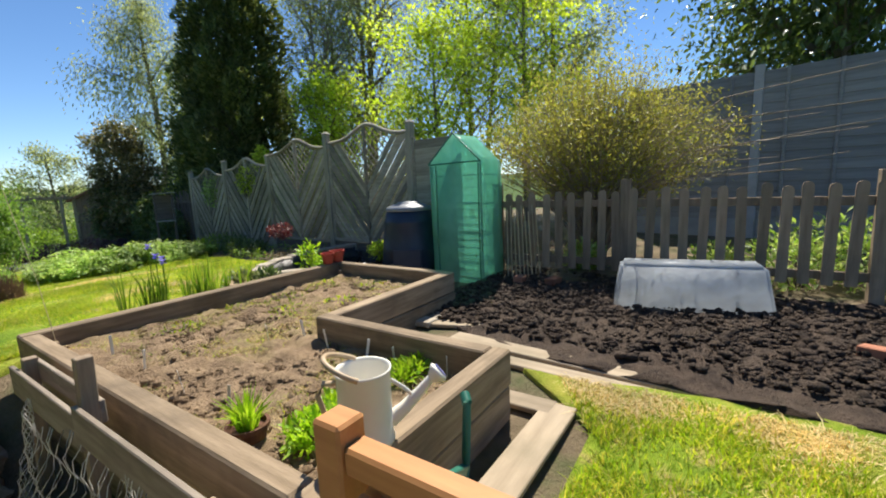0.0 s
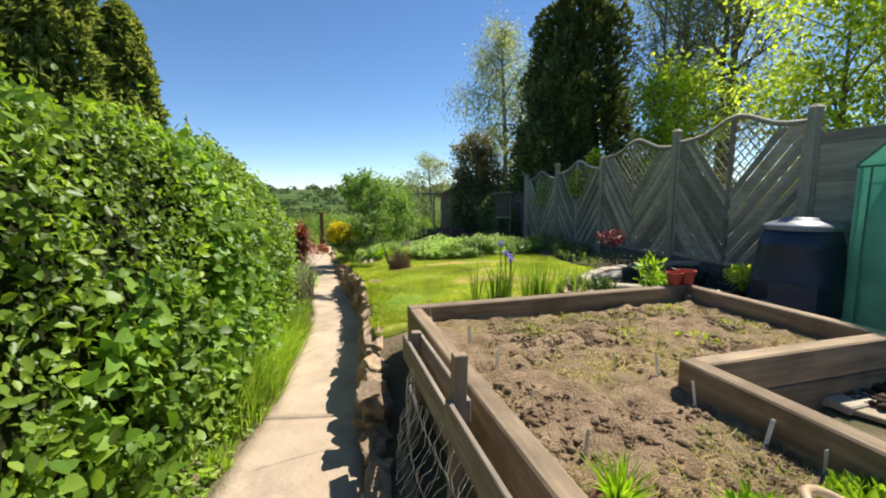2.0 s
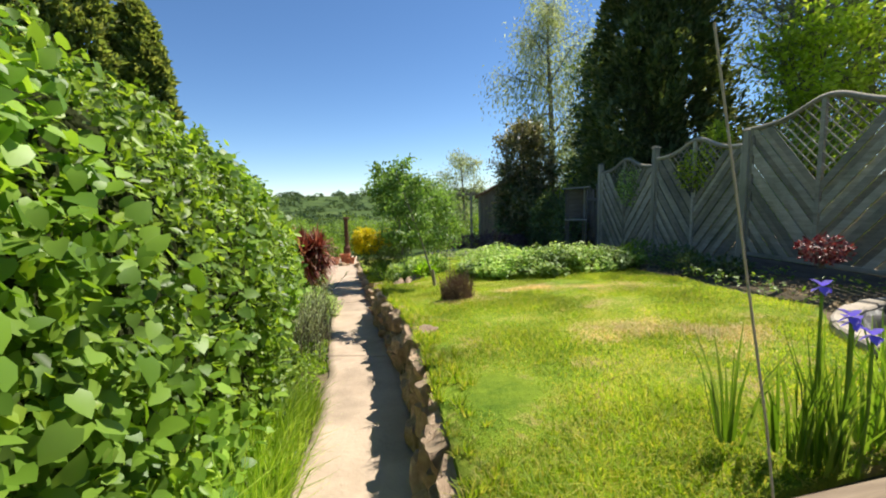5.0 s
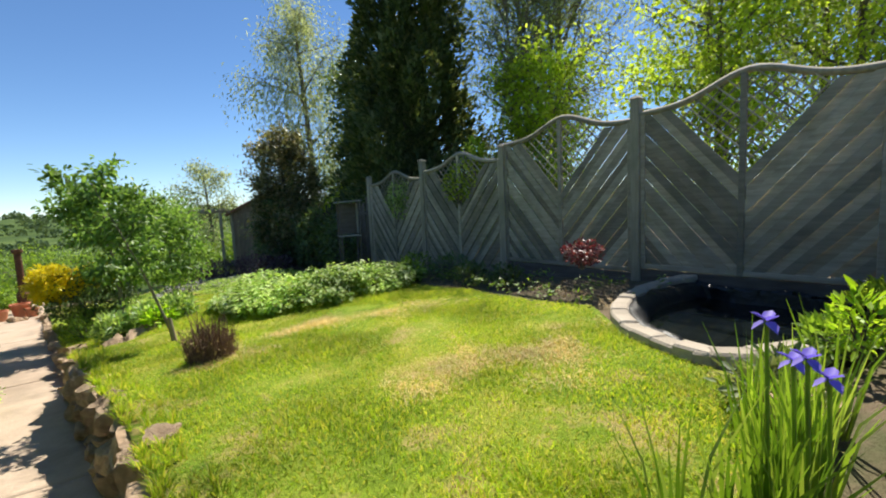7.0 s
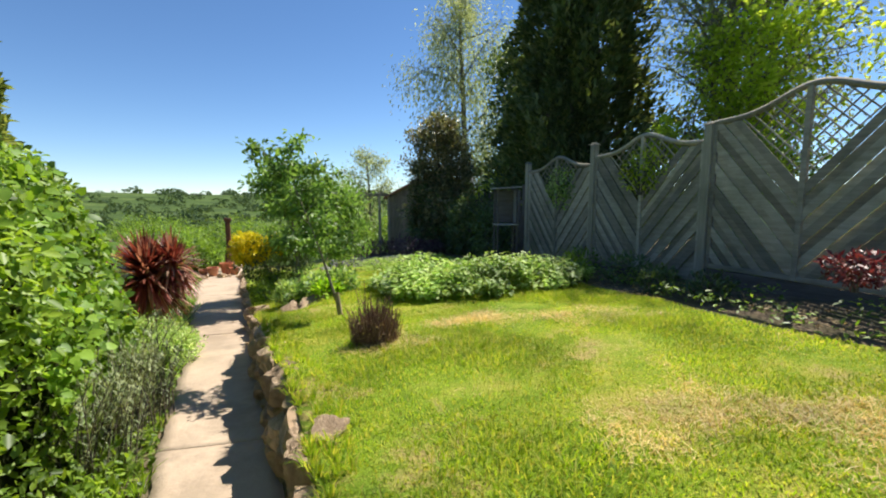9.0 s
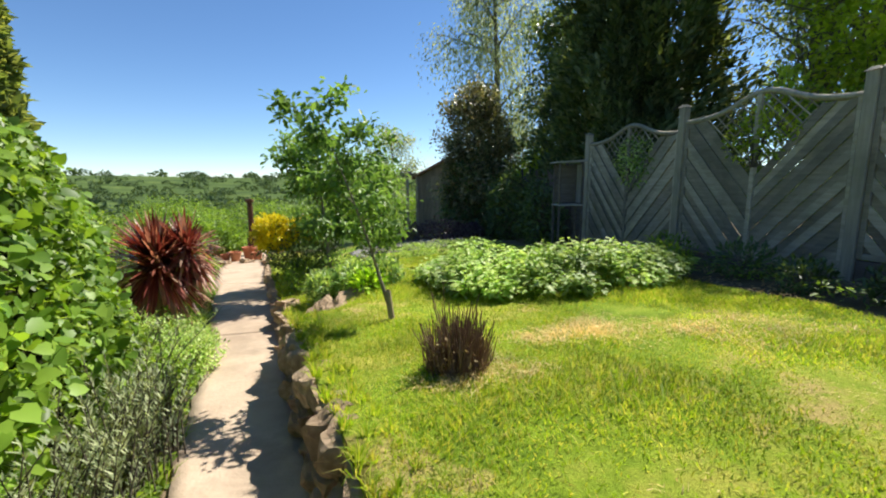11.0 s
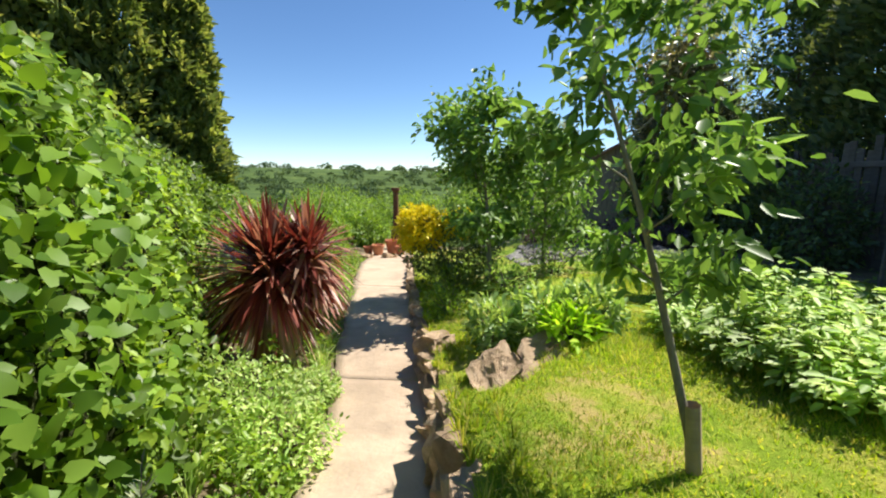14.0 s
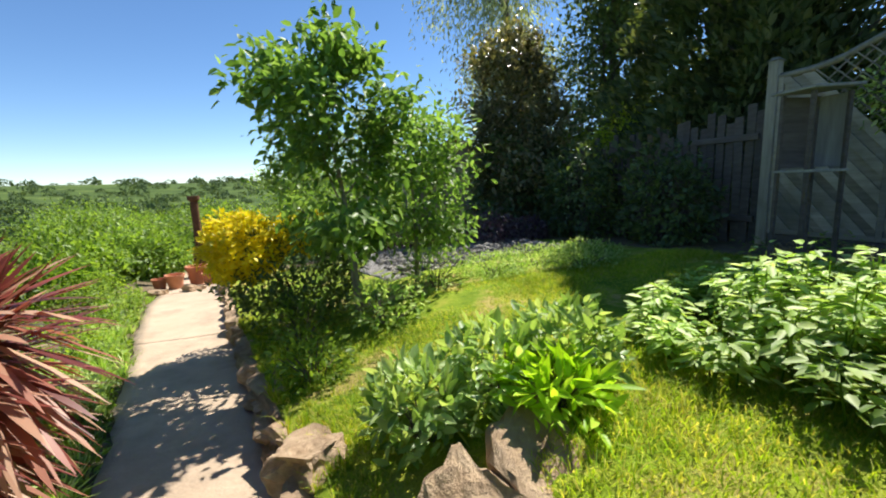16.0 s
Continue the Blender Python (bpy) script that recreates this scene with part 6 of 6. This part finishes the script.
# ---- iris by the pond, and its strap leaves
spots = []
for _ in range(17):
    x = 1.45 + rng.normal(0, 0.24)
    spots.append((x, 1.57 + 0.18 * max(x - 1.45, 0) + abs(rng.normal(0, 0.07)), 0.60, rng.uniform(0.7, 1.1)))
tufts("iris_leaves", spots, 0.44, 0.2, 15, 0.013, L_TALL, "upright sword-shaped iris leaves behind the raised bed", "iris", bend=0.3)
for x, y, h in ((1.30, 1.56, 0.50), (1.35, 1.60, 0.47), (1.27, 1.63, 0.58), (1.34, 1.53, 0.45)):
    root = tagged(empty("iris", pose(x, y, 0.6)), "violet-blue iris flower on a green stem", "iris", "iris flowers")
    t = Tubes(5)
    t.add([(0, 0, 0), (0.01, 0, h * 0.5), (0.015, 0.01, h)], 0.005)
    mesh_object("stem", t.mesh("stem"), L_TALL, root)
    n = 9
    a = np.arange(n) * 2.1
    way = np.stack([np.cos(a), np.sin(a), np.where(np.arange(n) % 2, 0.9, -0.5)], 1)
    mesh_object("petals", leaves("petals", np.tile([0.015, 0.01, h], (n, 1)), way, np.tile([0, 0, 1.0], (n, 1)) + 0.3 * way, 0.038, 0.8, 0.2, 0.2), L_IRIS, root)

# ---- small bed plants
for u, v, s, n in ((-0.20, 0.50, 0.11, 220), (-0.32, 0.46, 0.08, 120), (-0.86, 0.46, 0.12, 240), (-0.73, 0.49, 0.12, 220), (-0.60, 0.52, 0.10, 150), (-0.93, 0.40, 0.08, 110)):
    p = BED @ Vector((u, v, 0))
    bush("seedlings", (p.x, p.y, float(bed_soil(p.x, p.y)) - 0.01), (s, s * 0.8, s * 0.35), n, 0.05, L_LETTUCE, "bright green seedlings in the raised bed", "plant", 0.2, 0.4, 0.6)
p = BED @ Vector((-1.03, 0.64, 0))
pot("flower_pot", p.x, p.y, 0.60, 0.075, 0.11, RUST, "brown plastic pot lying in the bed soil")
tufts("pot_plant", [(p.x + 0.0, p.y + 0.0, 0.68, 1.0)], 0.16, 0.14, 90, 0.012, L_LETTUCE, "bright green seedlings growing in a pot", "plant")
for k, (u, v) in enumerate(((0.1, 2.55), (0.5, 2.45), (0.9, 2.5), (1.1, 2.0), (0.6, 1.9), (-0.5, 2.3), (0.2, 2.1))):
    p = BED @ Vector((u, v, 0))
    bush("weed", (p.x, p.y, float(bed_soil(p.x, p.y)) - 0.01), (0.2, 0.15, 0.025), 90, 0.03, L_GRASS, "small green weed in the bed soil", "weed", 0.2)
p = BED @ Vector((0.28, 2.86, 0))
for x, y, r, h in ((2.93, 1.62, 0.07, 0.12), (3.07, 1.65, 0.08, 0.13)):
    pot("flower_pot", x, y, 0.763, r, h, RED_GLAZE, "small red flower pot on the bed wall")
bush("pot_plant", (2.80, 1.78, 0.70), (0.12, 0.11, 0.15), 150, 0.07, L_LETTUCE, "yellow-green leafy plant in a red pot", "plant", 0.2, 0.35, 0.5)
bush("acer", (3.45, 3.86, 0.86), (0.2, 0.2, 0.12), 520, 0.045, L_RED, "small red-leaved acer in the shade of the fence", "shrub", 0.2)
for x, y, s, m_ in ((3.2, 6.9, 0.25, L_MID), (3.6, 7.3, 0.3, L_MID), (3.45, 5.6, 0.22, L_DARK), (3.6, 6.3, 0.28, L_DARK), (3.5, 5.0, 0.2, L_DARK), (3.0, 1.92, 0.14, L_MID), (2.1, 1.9, 0.16, L_ROSEMARY), (3.9, 1.9, 0.16, L_LIME), (2.35, 1.9, 0.14, L_DARK)):
    bush("border_plant", (x, y, float(terrace_z(x, y)) - 0.03), (s, s, s * 0.7), 420, 0.06, m_, "leafy border plant below the fence", "plant", 0.3, 0.4, 0.4)


# litter and seedlings in the shaded border under the fence
n = 2600
y = rng.uniform(3.3, 9.4, n)
x = rng.uniform(3.05, 3.95, n)
p = np.stack([x, y, ground_z(x, y) + 0.04], 1)
h = np.array([noise.noise(Vector((a * 2.4, b * 2.4, 13))) for a, b in zip(x, y)])
for name, sel, mat_, size, lab in (("leaf_litter", h < 0, L_DRY, 0.04, "dry fallen leaves on the shaded border soil"), ("border_seedlings", h > 0.08, L_MID, 0.055, "small green seedlings in the shaded border")):
    q = p[sel] + (rng.random((int(sel.sum()), 3)) * [0, 0, 0.14 if name == "border_seedlings" else 0.01])
    k = len(q)
    tagged(mesh_object(name, leaves(name, q, random_ways(k) * [1, 1, 0.4], random_ways(k) * 0.4 + [0, 0, 1], size * rng.uniform(0.5, 1.3, k), 0.5), mat_), lab, "leaves", kind="stuff")


# ---- twiggy olive shrub behind the pickets
def twiggy_shrub():
    base = np.array([6.1, 0.0, 0.5])
    root = tagged(empty("spreading_shrub", pose(*base)), "spreading twiggy shrub with fine yellow-green leaves behind the pickets", "shrub")
    t = Tubes(4)
    P = []
    for i in range(480):
        a = rng.uniform(0, 2 * np.pi)
        e = rng.random() ** 0.6
        end = np.array([1.4 * e * math.cos(a), 1.7 * e * math.sin(a), 1.5 + 1.25 * math.sqrt(max(0, 1 - e * e)) * rng.uniform(0.5, 1.0) - 0.3 * e])
        mid = end * [0.35, 0.35, 0.55]
        pts = np.array([[rng.normal(0, 0.06), rng.normal(0, 0.06), -0.05], mid, mid * 0.4 + end * 0.6 + rng.normal(0, 0.05, 3), end])
        t.add(pts, [0.02, 0.011, 0.005, 0.002])
        for s in rng.uniform(0.1, 1.08, 84):
            q = pts[1] + (pts[3] - pts[1]) * s if s > 0 else pts[1]
            P.append(q + rng.normal(0, 0.11, 3))
    for i in range(14):
        y, z = rng.uniform(-3.2, -1.6), rng.uniform(0.95, 2.0)
        t.add([(0.0, -0.1, 0.7 + 0.3 * rng.random()), (-0.1, y * 0.5, z * 0.95), (rng.normal(-0.2, 0.2), y, z + rng.normal(0, 0.06))], [0.009, 0.006, 0.003])
    tagged(mesh_object("twig_mass", t.mesh("twig_mass"), BARE_TWIG, root), kind="stuff")
    P = np.array(P)
    n = len(P)
    mesh_object("foliage", leaves("foliage", P, random_ways(n) + [0, 0, 0.2], random_ways(n) + [0, 0, 0.5], rng.uniform(0.025, 0.05, n), 0.42), L_SHRUB, root)


twiggy_shrub()
for x, y, s in ((5.5, -1.6, 0.3), (5.6, -2.2, 0.4), (5.8, -2.8, 0.45), (6.3, -2.4, 0.5), (5.4, -0.2, 0.25), (6.2, -3.4, 0.5)):
    bush("border_plant", (x, y, float(ground_z(x, y)) - 0.03), (s, s, s * 0.7), 700, 0.07, L_HERB, "pale leafy plant behind the picket fence", "plant", 0.3, 0.4, 0.4)

# ------------------------------------------------------------------ trees round the garden


def column(name, base, radius, height, count, leaf, material, label, z0=0.3, power=0.6, lump=0.3):
    """A dense upright conifer: trunk and layered sprays from near the ground to a pointed, uneven top."""
    base = np.array(base, float)
    root = tagged(empty(name, pose(*base)), label, "tree")
    t = Tubes(8)
    t.add([(0, 0, -0.2), (0.05, 0, height * 0.5), (0, 0.05, height * 0.96)], [radius * 0.14, radius * 0.08, 0.02])
    for i in range(46):
        a, h = i * 2.4, (i + 1) / 47
        r = radius * (1 - h) ** power
        t.add([(0, 0, h * height * 0.92), (0.5 * r * math.cos(a), 0.5 * r * math.sin(a), h * height * 0.92 + 0.1 * r), (0.9 * r * math.cos(a), 0.9 * r * math.sin(a), h * height * 0.92 + 0.3 * r)], [0.05, 0.03, 0.01])
    mesh_object("trunk", t.mesh("trunk"), BARK, root)
    h = rng.random(count) ** 1.1
    a = rng.uniform(0, 2 * np.pi, count)
    k = np.array([noise.noise(Vector((math.cos(q) * 2.2, math.sin(q) * 2.2, hh * height * 0.55 + base[0]))) + 0.7 * noise.noise(Vector((math.cos(q) * 5, math.sin(q) * 5, hh * height * 1.6))) for q, hh in zip(a, h)])
    r = radius * (1 - h) ** power * (1 + lump * k) * (1 - 0.3 * rng.random(count) ** 2)
    r *= np.clip(0.72 + h * 4, 0, 1)
    p = np.stack([r * np.cos(a), r * np.sin(a), z0 + h * (height - z0)], 1)
    out = np.stack([np.cos(a), np.sin(a), 0.5 + 0 * a], 1)
    way = out + random_ways(count) * 0.7 + [0, 0, 0.25]
    face = random_ways(count) * 0.6 + out * 0.6 + [0, 0, 0.4]
    mesh_object("crown", leaves("crown", p, way, face, leaf * rng.uniform(0.5, 1.4, count), 0.45, 0.2, 0.2), material, root)
    # cone added within the crown, coloured as the shade behind the sprays
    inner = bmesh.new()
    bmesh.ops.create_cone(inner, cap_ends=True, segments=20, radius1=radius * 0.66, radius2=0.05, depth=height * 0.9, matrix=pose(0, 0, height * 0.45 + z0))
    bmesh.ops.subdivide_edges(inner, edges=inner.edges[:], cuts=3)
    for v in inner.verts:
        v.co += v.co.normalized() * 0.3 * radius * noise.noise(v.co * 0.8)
    part("inner_shade", inner, TREE_SHADE, root, "dark cone painting the shade inside the tree")


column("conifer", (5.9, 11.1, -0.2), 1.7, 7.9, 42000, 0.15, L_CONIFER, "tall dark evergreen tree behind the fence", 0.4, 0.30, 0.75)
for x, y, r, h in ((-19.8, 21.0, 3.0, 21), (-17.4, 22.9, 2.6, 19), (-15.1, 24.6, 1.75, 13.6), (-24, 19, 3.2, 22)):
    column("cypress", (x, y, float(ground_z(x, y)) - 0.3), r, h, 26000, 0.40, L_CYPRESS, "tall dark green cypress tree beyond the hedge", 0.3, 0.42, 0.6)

g = float(ground_z(2.3, 26.0))
tree("ash_tree", (2.3, 26.0, g), 4.2 - g, 0.12, (1.7, 1.6, 1.0, 4.3 - g), 5000, 0.13, L_WILLOW, "pale airy tree far beyond the pergola", limbs=18, rise=0.8, clump=0.26, width=0.5, first=0.2)
g = float(ground_z(-0.6, 33.0))
tree("ash_tree", (-0.6, 33.0, g), 2.6 - g, 0.14, (2.6, 2.2, 1.0, 2.7 - g), 7000, 0.2, L_MID, "spreading leafy tree down the slope", limbs=18, rise=0.6, clump=0.4, width=0.55, first=0.15)
tree("willow", (5.4, 18.5, -1.0), 11.0, 0.2, (2.2, 2.0, 4.0, 11), 14000, 0.15, L_WILLOW, "tall airy grey-green willow", limbs=18, rise=0.9, clump=0.32, width=0.3, hang=0.9)
tree("birch", (9.6, 9.8, 0.2), 10.0, 0.16, (2.6, 2.4, 2.0, 10), 13500, 0.10, L_WILLOW, "airy pale green birch tree behind the fence", limbs=20, rise=1.0, clump=0.42, width=0.45, hang=0.3, stems=3)
tree("birch", (10.8, 6.2, 0.2), 9.5, 0.15, (2.2, 2.2, 2.0, 9.5), 9000, 0.10, L_WILLOW, "airy pale green birch tree behind the fence", limbs=20, rise=1.0, clump=0.42, width=0.45, hang=0.3, stems=2)
tree("lime_tree", (7.7, 4.5, 0.4), 4.6, 0.09, (1.8, 1.7, 1.5, 4.8), 11000, 0.09, L_LIME, "bright yellow-green shrubby tree over the fence", limbs=18, rise=0.8, clump=0.24, width=0.6, first=0.2)
tree("lime_tree", (9.4, 3.2, 0.4), 6.6, 0.10, (1.9, 1.8, 1.8, 6.4), 11000, 0.09, L_LIME, "bright yellow-green shrubby tree over the fence", limbs=20, rise=0.9, clump=0.26, width=0.6, first=0.2)
tree("ash_tree", (13.2, 4.6, 0.4), 8.6, 0.14, (2.3, 2.3, 2.0, 8.2), 10000, 0.13, L_WILLOW, "leafy green tree beyond the tall fence", limbs=20, rise=0.9, clump=0.34, width=0.5, first=0.25)
tree("ash_tree", (6.7, 7.4, 0.4), 3.6, 0.08, (1.4, 1.3, 1.6, 3.8), 5000, 0.11, L_LIME, "light green sapling over the fence", limbs=14, rise=0.9, clump=0.2, width=0.55, first=0.3)
tree("holm_oak", (12.2, -2.2, 0.4), 9.0, 0.25, (3.2, 3.4, 2.2, 9.5), 34000, 0.16, L_DARK, "large dark glossy evergreen tree behind the tall fence", limbs=26, rise=0.7, clump=0.5, width=0.5, first=0.2)
tree("photinia", (3.3, 14.3, -0.7), 4.7, 0.1, (1.05, 1.0, 0.5, 5.0), 9000, 0.11, L_PHOTINIA, "bushy red-tinged evergreen tree beside the shed", limbs=34, rise=0.5, clump=0.15, width=0.5, first=0.06)
bush("photinia", (3.35, 14.1, -0.4), (1.0, 0.95, 2.05), 13000, 0.10, L_PHOTINIA, "dense red-tinged evergreen shrub beside the shed", lump=0.35)
bush("dark_shrub", (3.3, 14.2, -0.7), (1.0, 0.95, 1.5), 9000, 0.11, L_DARK, "dark evergreen shrub beside the shed", lump=0.3)
bush("dark_shrub", (3.5, 10.6, -0.1), (0.4, 0.7, 0.75), 2600, 0.08, L_DARK, "dark ivy-like shrub against the old fence", lump=0.4)
bush("dark_shrub", (3.45, 12.3, -0.2), (0.5, 0.8, 0.9), 3600, 0.08, L_DARK, "dark ivy-like shrub against the old fence", lump=0.4)
tree("holm_oak", (6.1, 14.7, -0.4), 6.4, 0.2, (1.6, 1.6, 0.8, 6.8), 14000, 0.14, L_DARK, "dark glossy evergreen tree behind the fence", limbs=28, rise=0.8, clump=0.32, width=0.5, first=0.12)
tree("birch", (7.7, 8.6, 0.2), 7.4, 0.13, (1.9, 1.8, 1.2, 7.6), 15000, 0.085, L_BIRCH, "many-stemmed grey-green birch close behind the fence", limbs=16, rise=1.1, clump=0.26, width=0.45, first=0.15, stems=4)
bush("golden_conifer", (4.5, 12.4, -0.2), (0.75, 0.6, 1.25), 5000, 0.07, L_LIME, "yellow-green conifer behind the old fence", lump=0.3)
bush("climber", (4.02, 8.6, 1.25), (0.14, 0.45, 0.4), 900, 0.06, L_HERB, "pale variegated climber on the fence trellis", "climber", 0.2)
bush("climber", (4.12, 6.75, 1.55), (0.12, 0.4, 0.3), 500, 0.055, L_LIME, "light green climber threaded through the fence trellis", "climber", 0.2)
bush("dark_shrub", (5.5, 6.4, 0.2), (0.8, 1.5, 1.15), 6000, 0.085, L_MID, "leafy green shrub close behind the fence", lump=0.4)
bush("ivy_sprig", (4.55, 6.85, 2.0), (0.16, 0.26, 0.3), 420, 0.08, L_LIME, "lime-green sprig rising above the fence", "climber", 0.2)
for x, y, s, h in ((5.6, 15.5, 1.4, 2.6), (8.5, 14.5, 1.8, 3.0), (1.0, 22.0, 1.3, 1.6), (3.8, 23.0, 1.7, 2.2), (6.5, 21, 2.2, 2.6)):
    bush("thicket", (x, y, float(ground_z(x, y)) - 0.2), (s, s, h * 0.5), 6000, 0.12, L_MID, "leafy green thicket at the garden end", "shrub", 0.45, lump=0.4)


# ---- far woods in the valley and on the hill
def far_woods():
    P, S = [], []
    r = np.random.default_rng(3)
    spots = []
    for _ in range(1700):
        d = 30 + 900 * r.random() ** 2.2
        a = math.radians(r.uniform(-62, 52))
        x, y = d * math.sin(a), 6 + d * math.cos(a)
        if y < 24:
            continue
        spots.append((x, y, d))
    spots += [(-20.5, 60, 61), (-26, 66, 66)]
    for x, y, d in spots:
        s = 4.6 if d in (61, 66) else (1.2 + 2.4 * r.random() ** 2) * (1 + d / 400)
        k = int(75 if d > 120 else 420)
        q = unit(r.normal(size=(k, 3))) * s * (0.75 + 0.25 * r.random((k, 1))) * [1.25, 1.25, 0.9]
        q[:, 2] = np.abs(q[:, 2]) * (1 if d > 60 else 0.8)
        P.append(q + [x, y, float(ground_z(x, y)) - 0.1])
        S.append(np.full(k, s * (0.36 if d > 120 else 0.16)))
    P, S = np.concatenate(P), np.concatenate(S)
    n = len(P)
    ob = mesh_object("far_woods", leaves("far_woods", P, random_ways(n), random_ways(n) + [0, -0.3, 0.7], S * rng.uniform(0.7, 1.3, n), 0.75), L_FAR)
    tagged(ob, "distant green woods and hedges across the valley", "woods", kind="stuff")


far_woods()
for x, y, sx, h in ((-4.3, 13.4, 0.7, 0.9), (-4.7, 14.9, 0.85, 1.0), (-3.9, 16.4, 0.8, 0.9), (-4.6, 16.5, 1.1, 1.1), (-5.8, 19, 1.6, 1.5), (-2.0, 18.2, 1.0, 1.0), (-3.6, 21, 1.8, 1.6), (-7.5, 23, 2.2, 2.0), (-0.2, 21.5, 1.5, 1.7), (-1.0, 25, 2.2, 2.2), (-5, 28, 2.6, 2.4), (-10, 30, 2.8, 2.6), (2.0, 27, 2.4, 3.0)):
    bush("thicket", (x, y, float(ground_z(x, y)) - 0.2), (sx, sx, h * 0.55), 4200, 0.10, L_MID, "leafy green thicket beyond the garden path", "shrub", 0.45, lump=0.4)


# ------------------------------------------------------------------ garden end
def shed():
    m = pose(2.35, 18.6, 0, 0, 0, -12)
    root = tagged(empty("garden_shed", m), "old dark timber shed with red-brown roof", "shed")
    g = float(ground_z(2.4, 18.8)) - 0.1
    h = 1.62
    for i in range(15):
        box("board", 0.15, 0.02, h - g, m @ pose(0.12 + i * 0.152, 0.0, (h + g) / 2), W_HUT, root, bevel=0.003)
    for i in range(12):
        box("board", 0.02, 0.15, h - g, m @ pose(0.03, 0.1 + i * 0.152, (h + g) / 2), W_HUT, root, bevel=0.003)
    box("corner_post", 0.10, 0.10, h - g, m @ pose(0.0, -0.04, (h + g) / 2), W_POST, root, "pale corner post")
    bm = bmesh.new()
    prof = [(-0.2, 1.58), (1.2, 2.32), (2.6, 1.58), (2.6, 1.50), (1.2, 2.24), (-0.2, 1.50)]
    a = [bm.verts.new((x, -0.2, z)) for x, z in prof]
    b = [bm.verts.new((x, 2.0, z)) for x, z in prof]
    bm.faces.new(a)
    bm.faces.new(b[::-1])
    for k in range(6):
        j = (k + 1) % 6
        bm.faces.new((a[j], a[k], b[k], b[j]))
    bmesh.ops.recalc_face_normals(bm, faces=bm.faces[:])
    ob = part("roof", bm, ROOF_TILE, root)
    bm = plate([(0.05, 1.6), (1.2, 2.2), (2.35, 1.6)], 0.02)
    ob = part("gable", bm, W_HUT, root)


shed()
root = tagged(empty("pergola", Matrix()), "grey timber pergola beside the shed", "pergola")
for x, y in ((0.9, 18.4), (1.95, 18.3)):
    g = float(ground_z(x, y)) - 0.1
    box("post", 0.09, 0.09, 1.62 - g, pose(x, y, (1.62 + g) / 2), W_POST, root)
for k in range(2):
    box("beam", 1.7, 0.05, 0.1, pose(1.45, 18.35 + 0.6 * k, 1.67, 0, 0, 0), W_POST, root)
for k in range(5):
    box("rafter", 0.05, 1.0, 0.07, pose(0.8 + 0.32 * k, 18.6, 1.75), W_POST, root)


def bird_table():
    g = float(ground_z(3.0, 8.75))
    m = pose(3.02, 8.72, 0, 0, 0, -8)
    root = tagged(empty("bird_table", m), "grey timber bird house on legs by the fence", "bird house")
    for x in (-0.17, 0.17):
        for y in (-0.12, 0.12):
            box("leg", 0.03, 0.03, 1.62 - g, m @ pose(x, y, (1.62 + g) / 2), W_SHED, root)
    box("roof", 0.46, 0.36, 0.022, m @ pose(0, 0, 1.65, 0, -3, 0), W_BIRD, root)
    box("floor", 0.38, 0.30, 0.022, m @ pose(0, 0, 1.02), W_BIRD, root)
    box("side_panel", 0.02, 0.26, 0.56, m @ pose(0.18, 0, 1.33), W_BIRD, root)
    box("back_panel", 0.34, 0.02, 0.56, m @ pose(0, 0.13, 1.33), W_SHED, root)


bird_table()


def iron_stand():
    """The rusty column at the path's end."""
    x, y = -2.85, 15.66
    z = float(ground_z(x, y))
    root = tagged(empty("iron_post", pose(x, y, z)), "rusty iron column at the end of the path", "post")
    part("shaft", lathe([(0, 0), (0.13, 0), (0.13, 0.5), (0.09, 0.55), (0.075, 0.6), (0.07, 1.4 + 0.1), (0.11, 1.53), (0.11, 1.6), (0, 1.6)], 16), RUST, root)


iron_stand()
for x, y, r, h in ((-3.05, 14.55, 0.14, 0.26), (-2.78, 14.9, 0.17, 0.34), (-3.3, 14.6, 0.11, 0.2), (-2.55, 14.7, 0.12, 0.22)):
    pot("terracotta_pot", x, y, float(ground_z(x, y)) + 0.02, r, h, TERRACOTTA, "orange terracotta pot at the end of the path")
for x, y, s in ((-3.2, 14.1, 0.25), (-2.7, 14.2, 0.3), (-2.3, 14.1, 0.22)):
    ob = new("rock", rock_mesh("rock", x * 5, 0.35, 3))
    ob.matrix_world = pose(x, y, float(ground_z(x, y)) + 0.05, 5, 8, x * 90) @ Matrix.Diagonal((s * 1.4, s * 1.2, s * 0.7, 1))
    tagged(ob, "brown stone edging the end of the path", "rock", "rockery stones")
# garden cane in the bed corner
t = Tubes(5)
t.add([(0.62, 0.95, 0.6), (0.58, 1.0, 1.1), (0.50, 1.06, 1.75)], 0.0022)
tagged(mesh_object("garden_cane", t.mesh("garden_cane"), CANE), "thin bent garden cane in the bed corner", "cane")
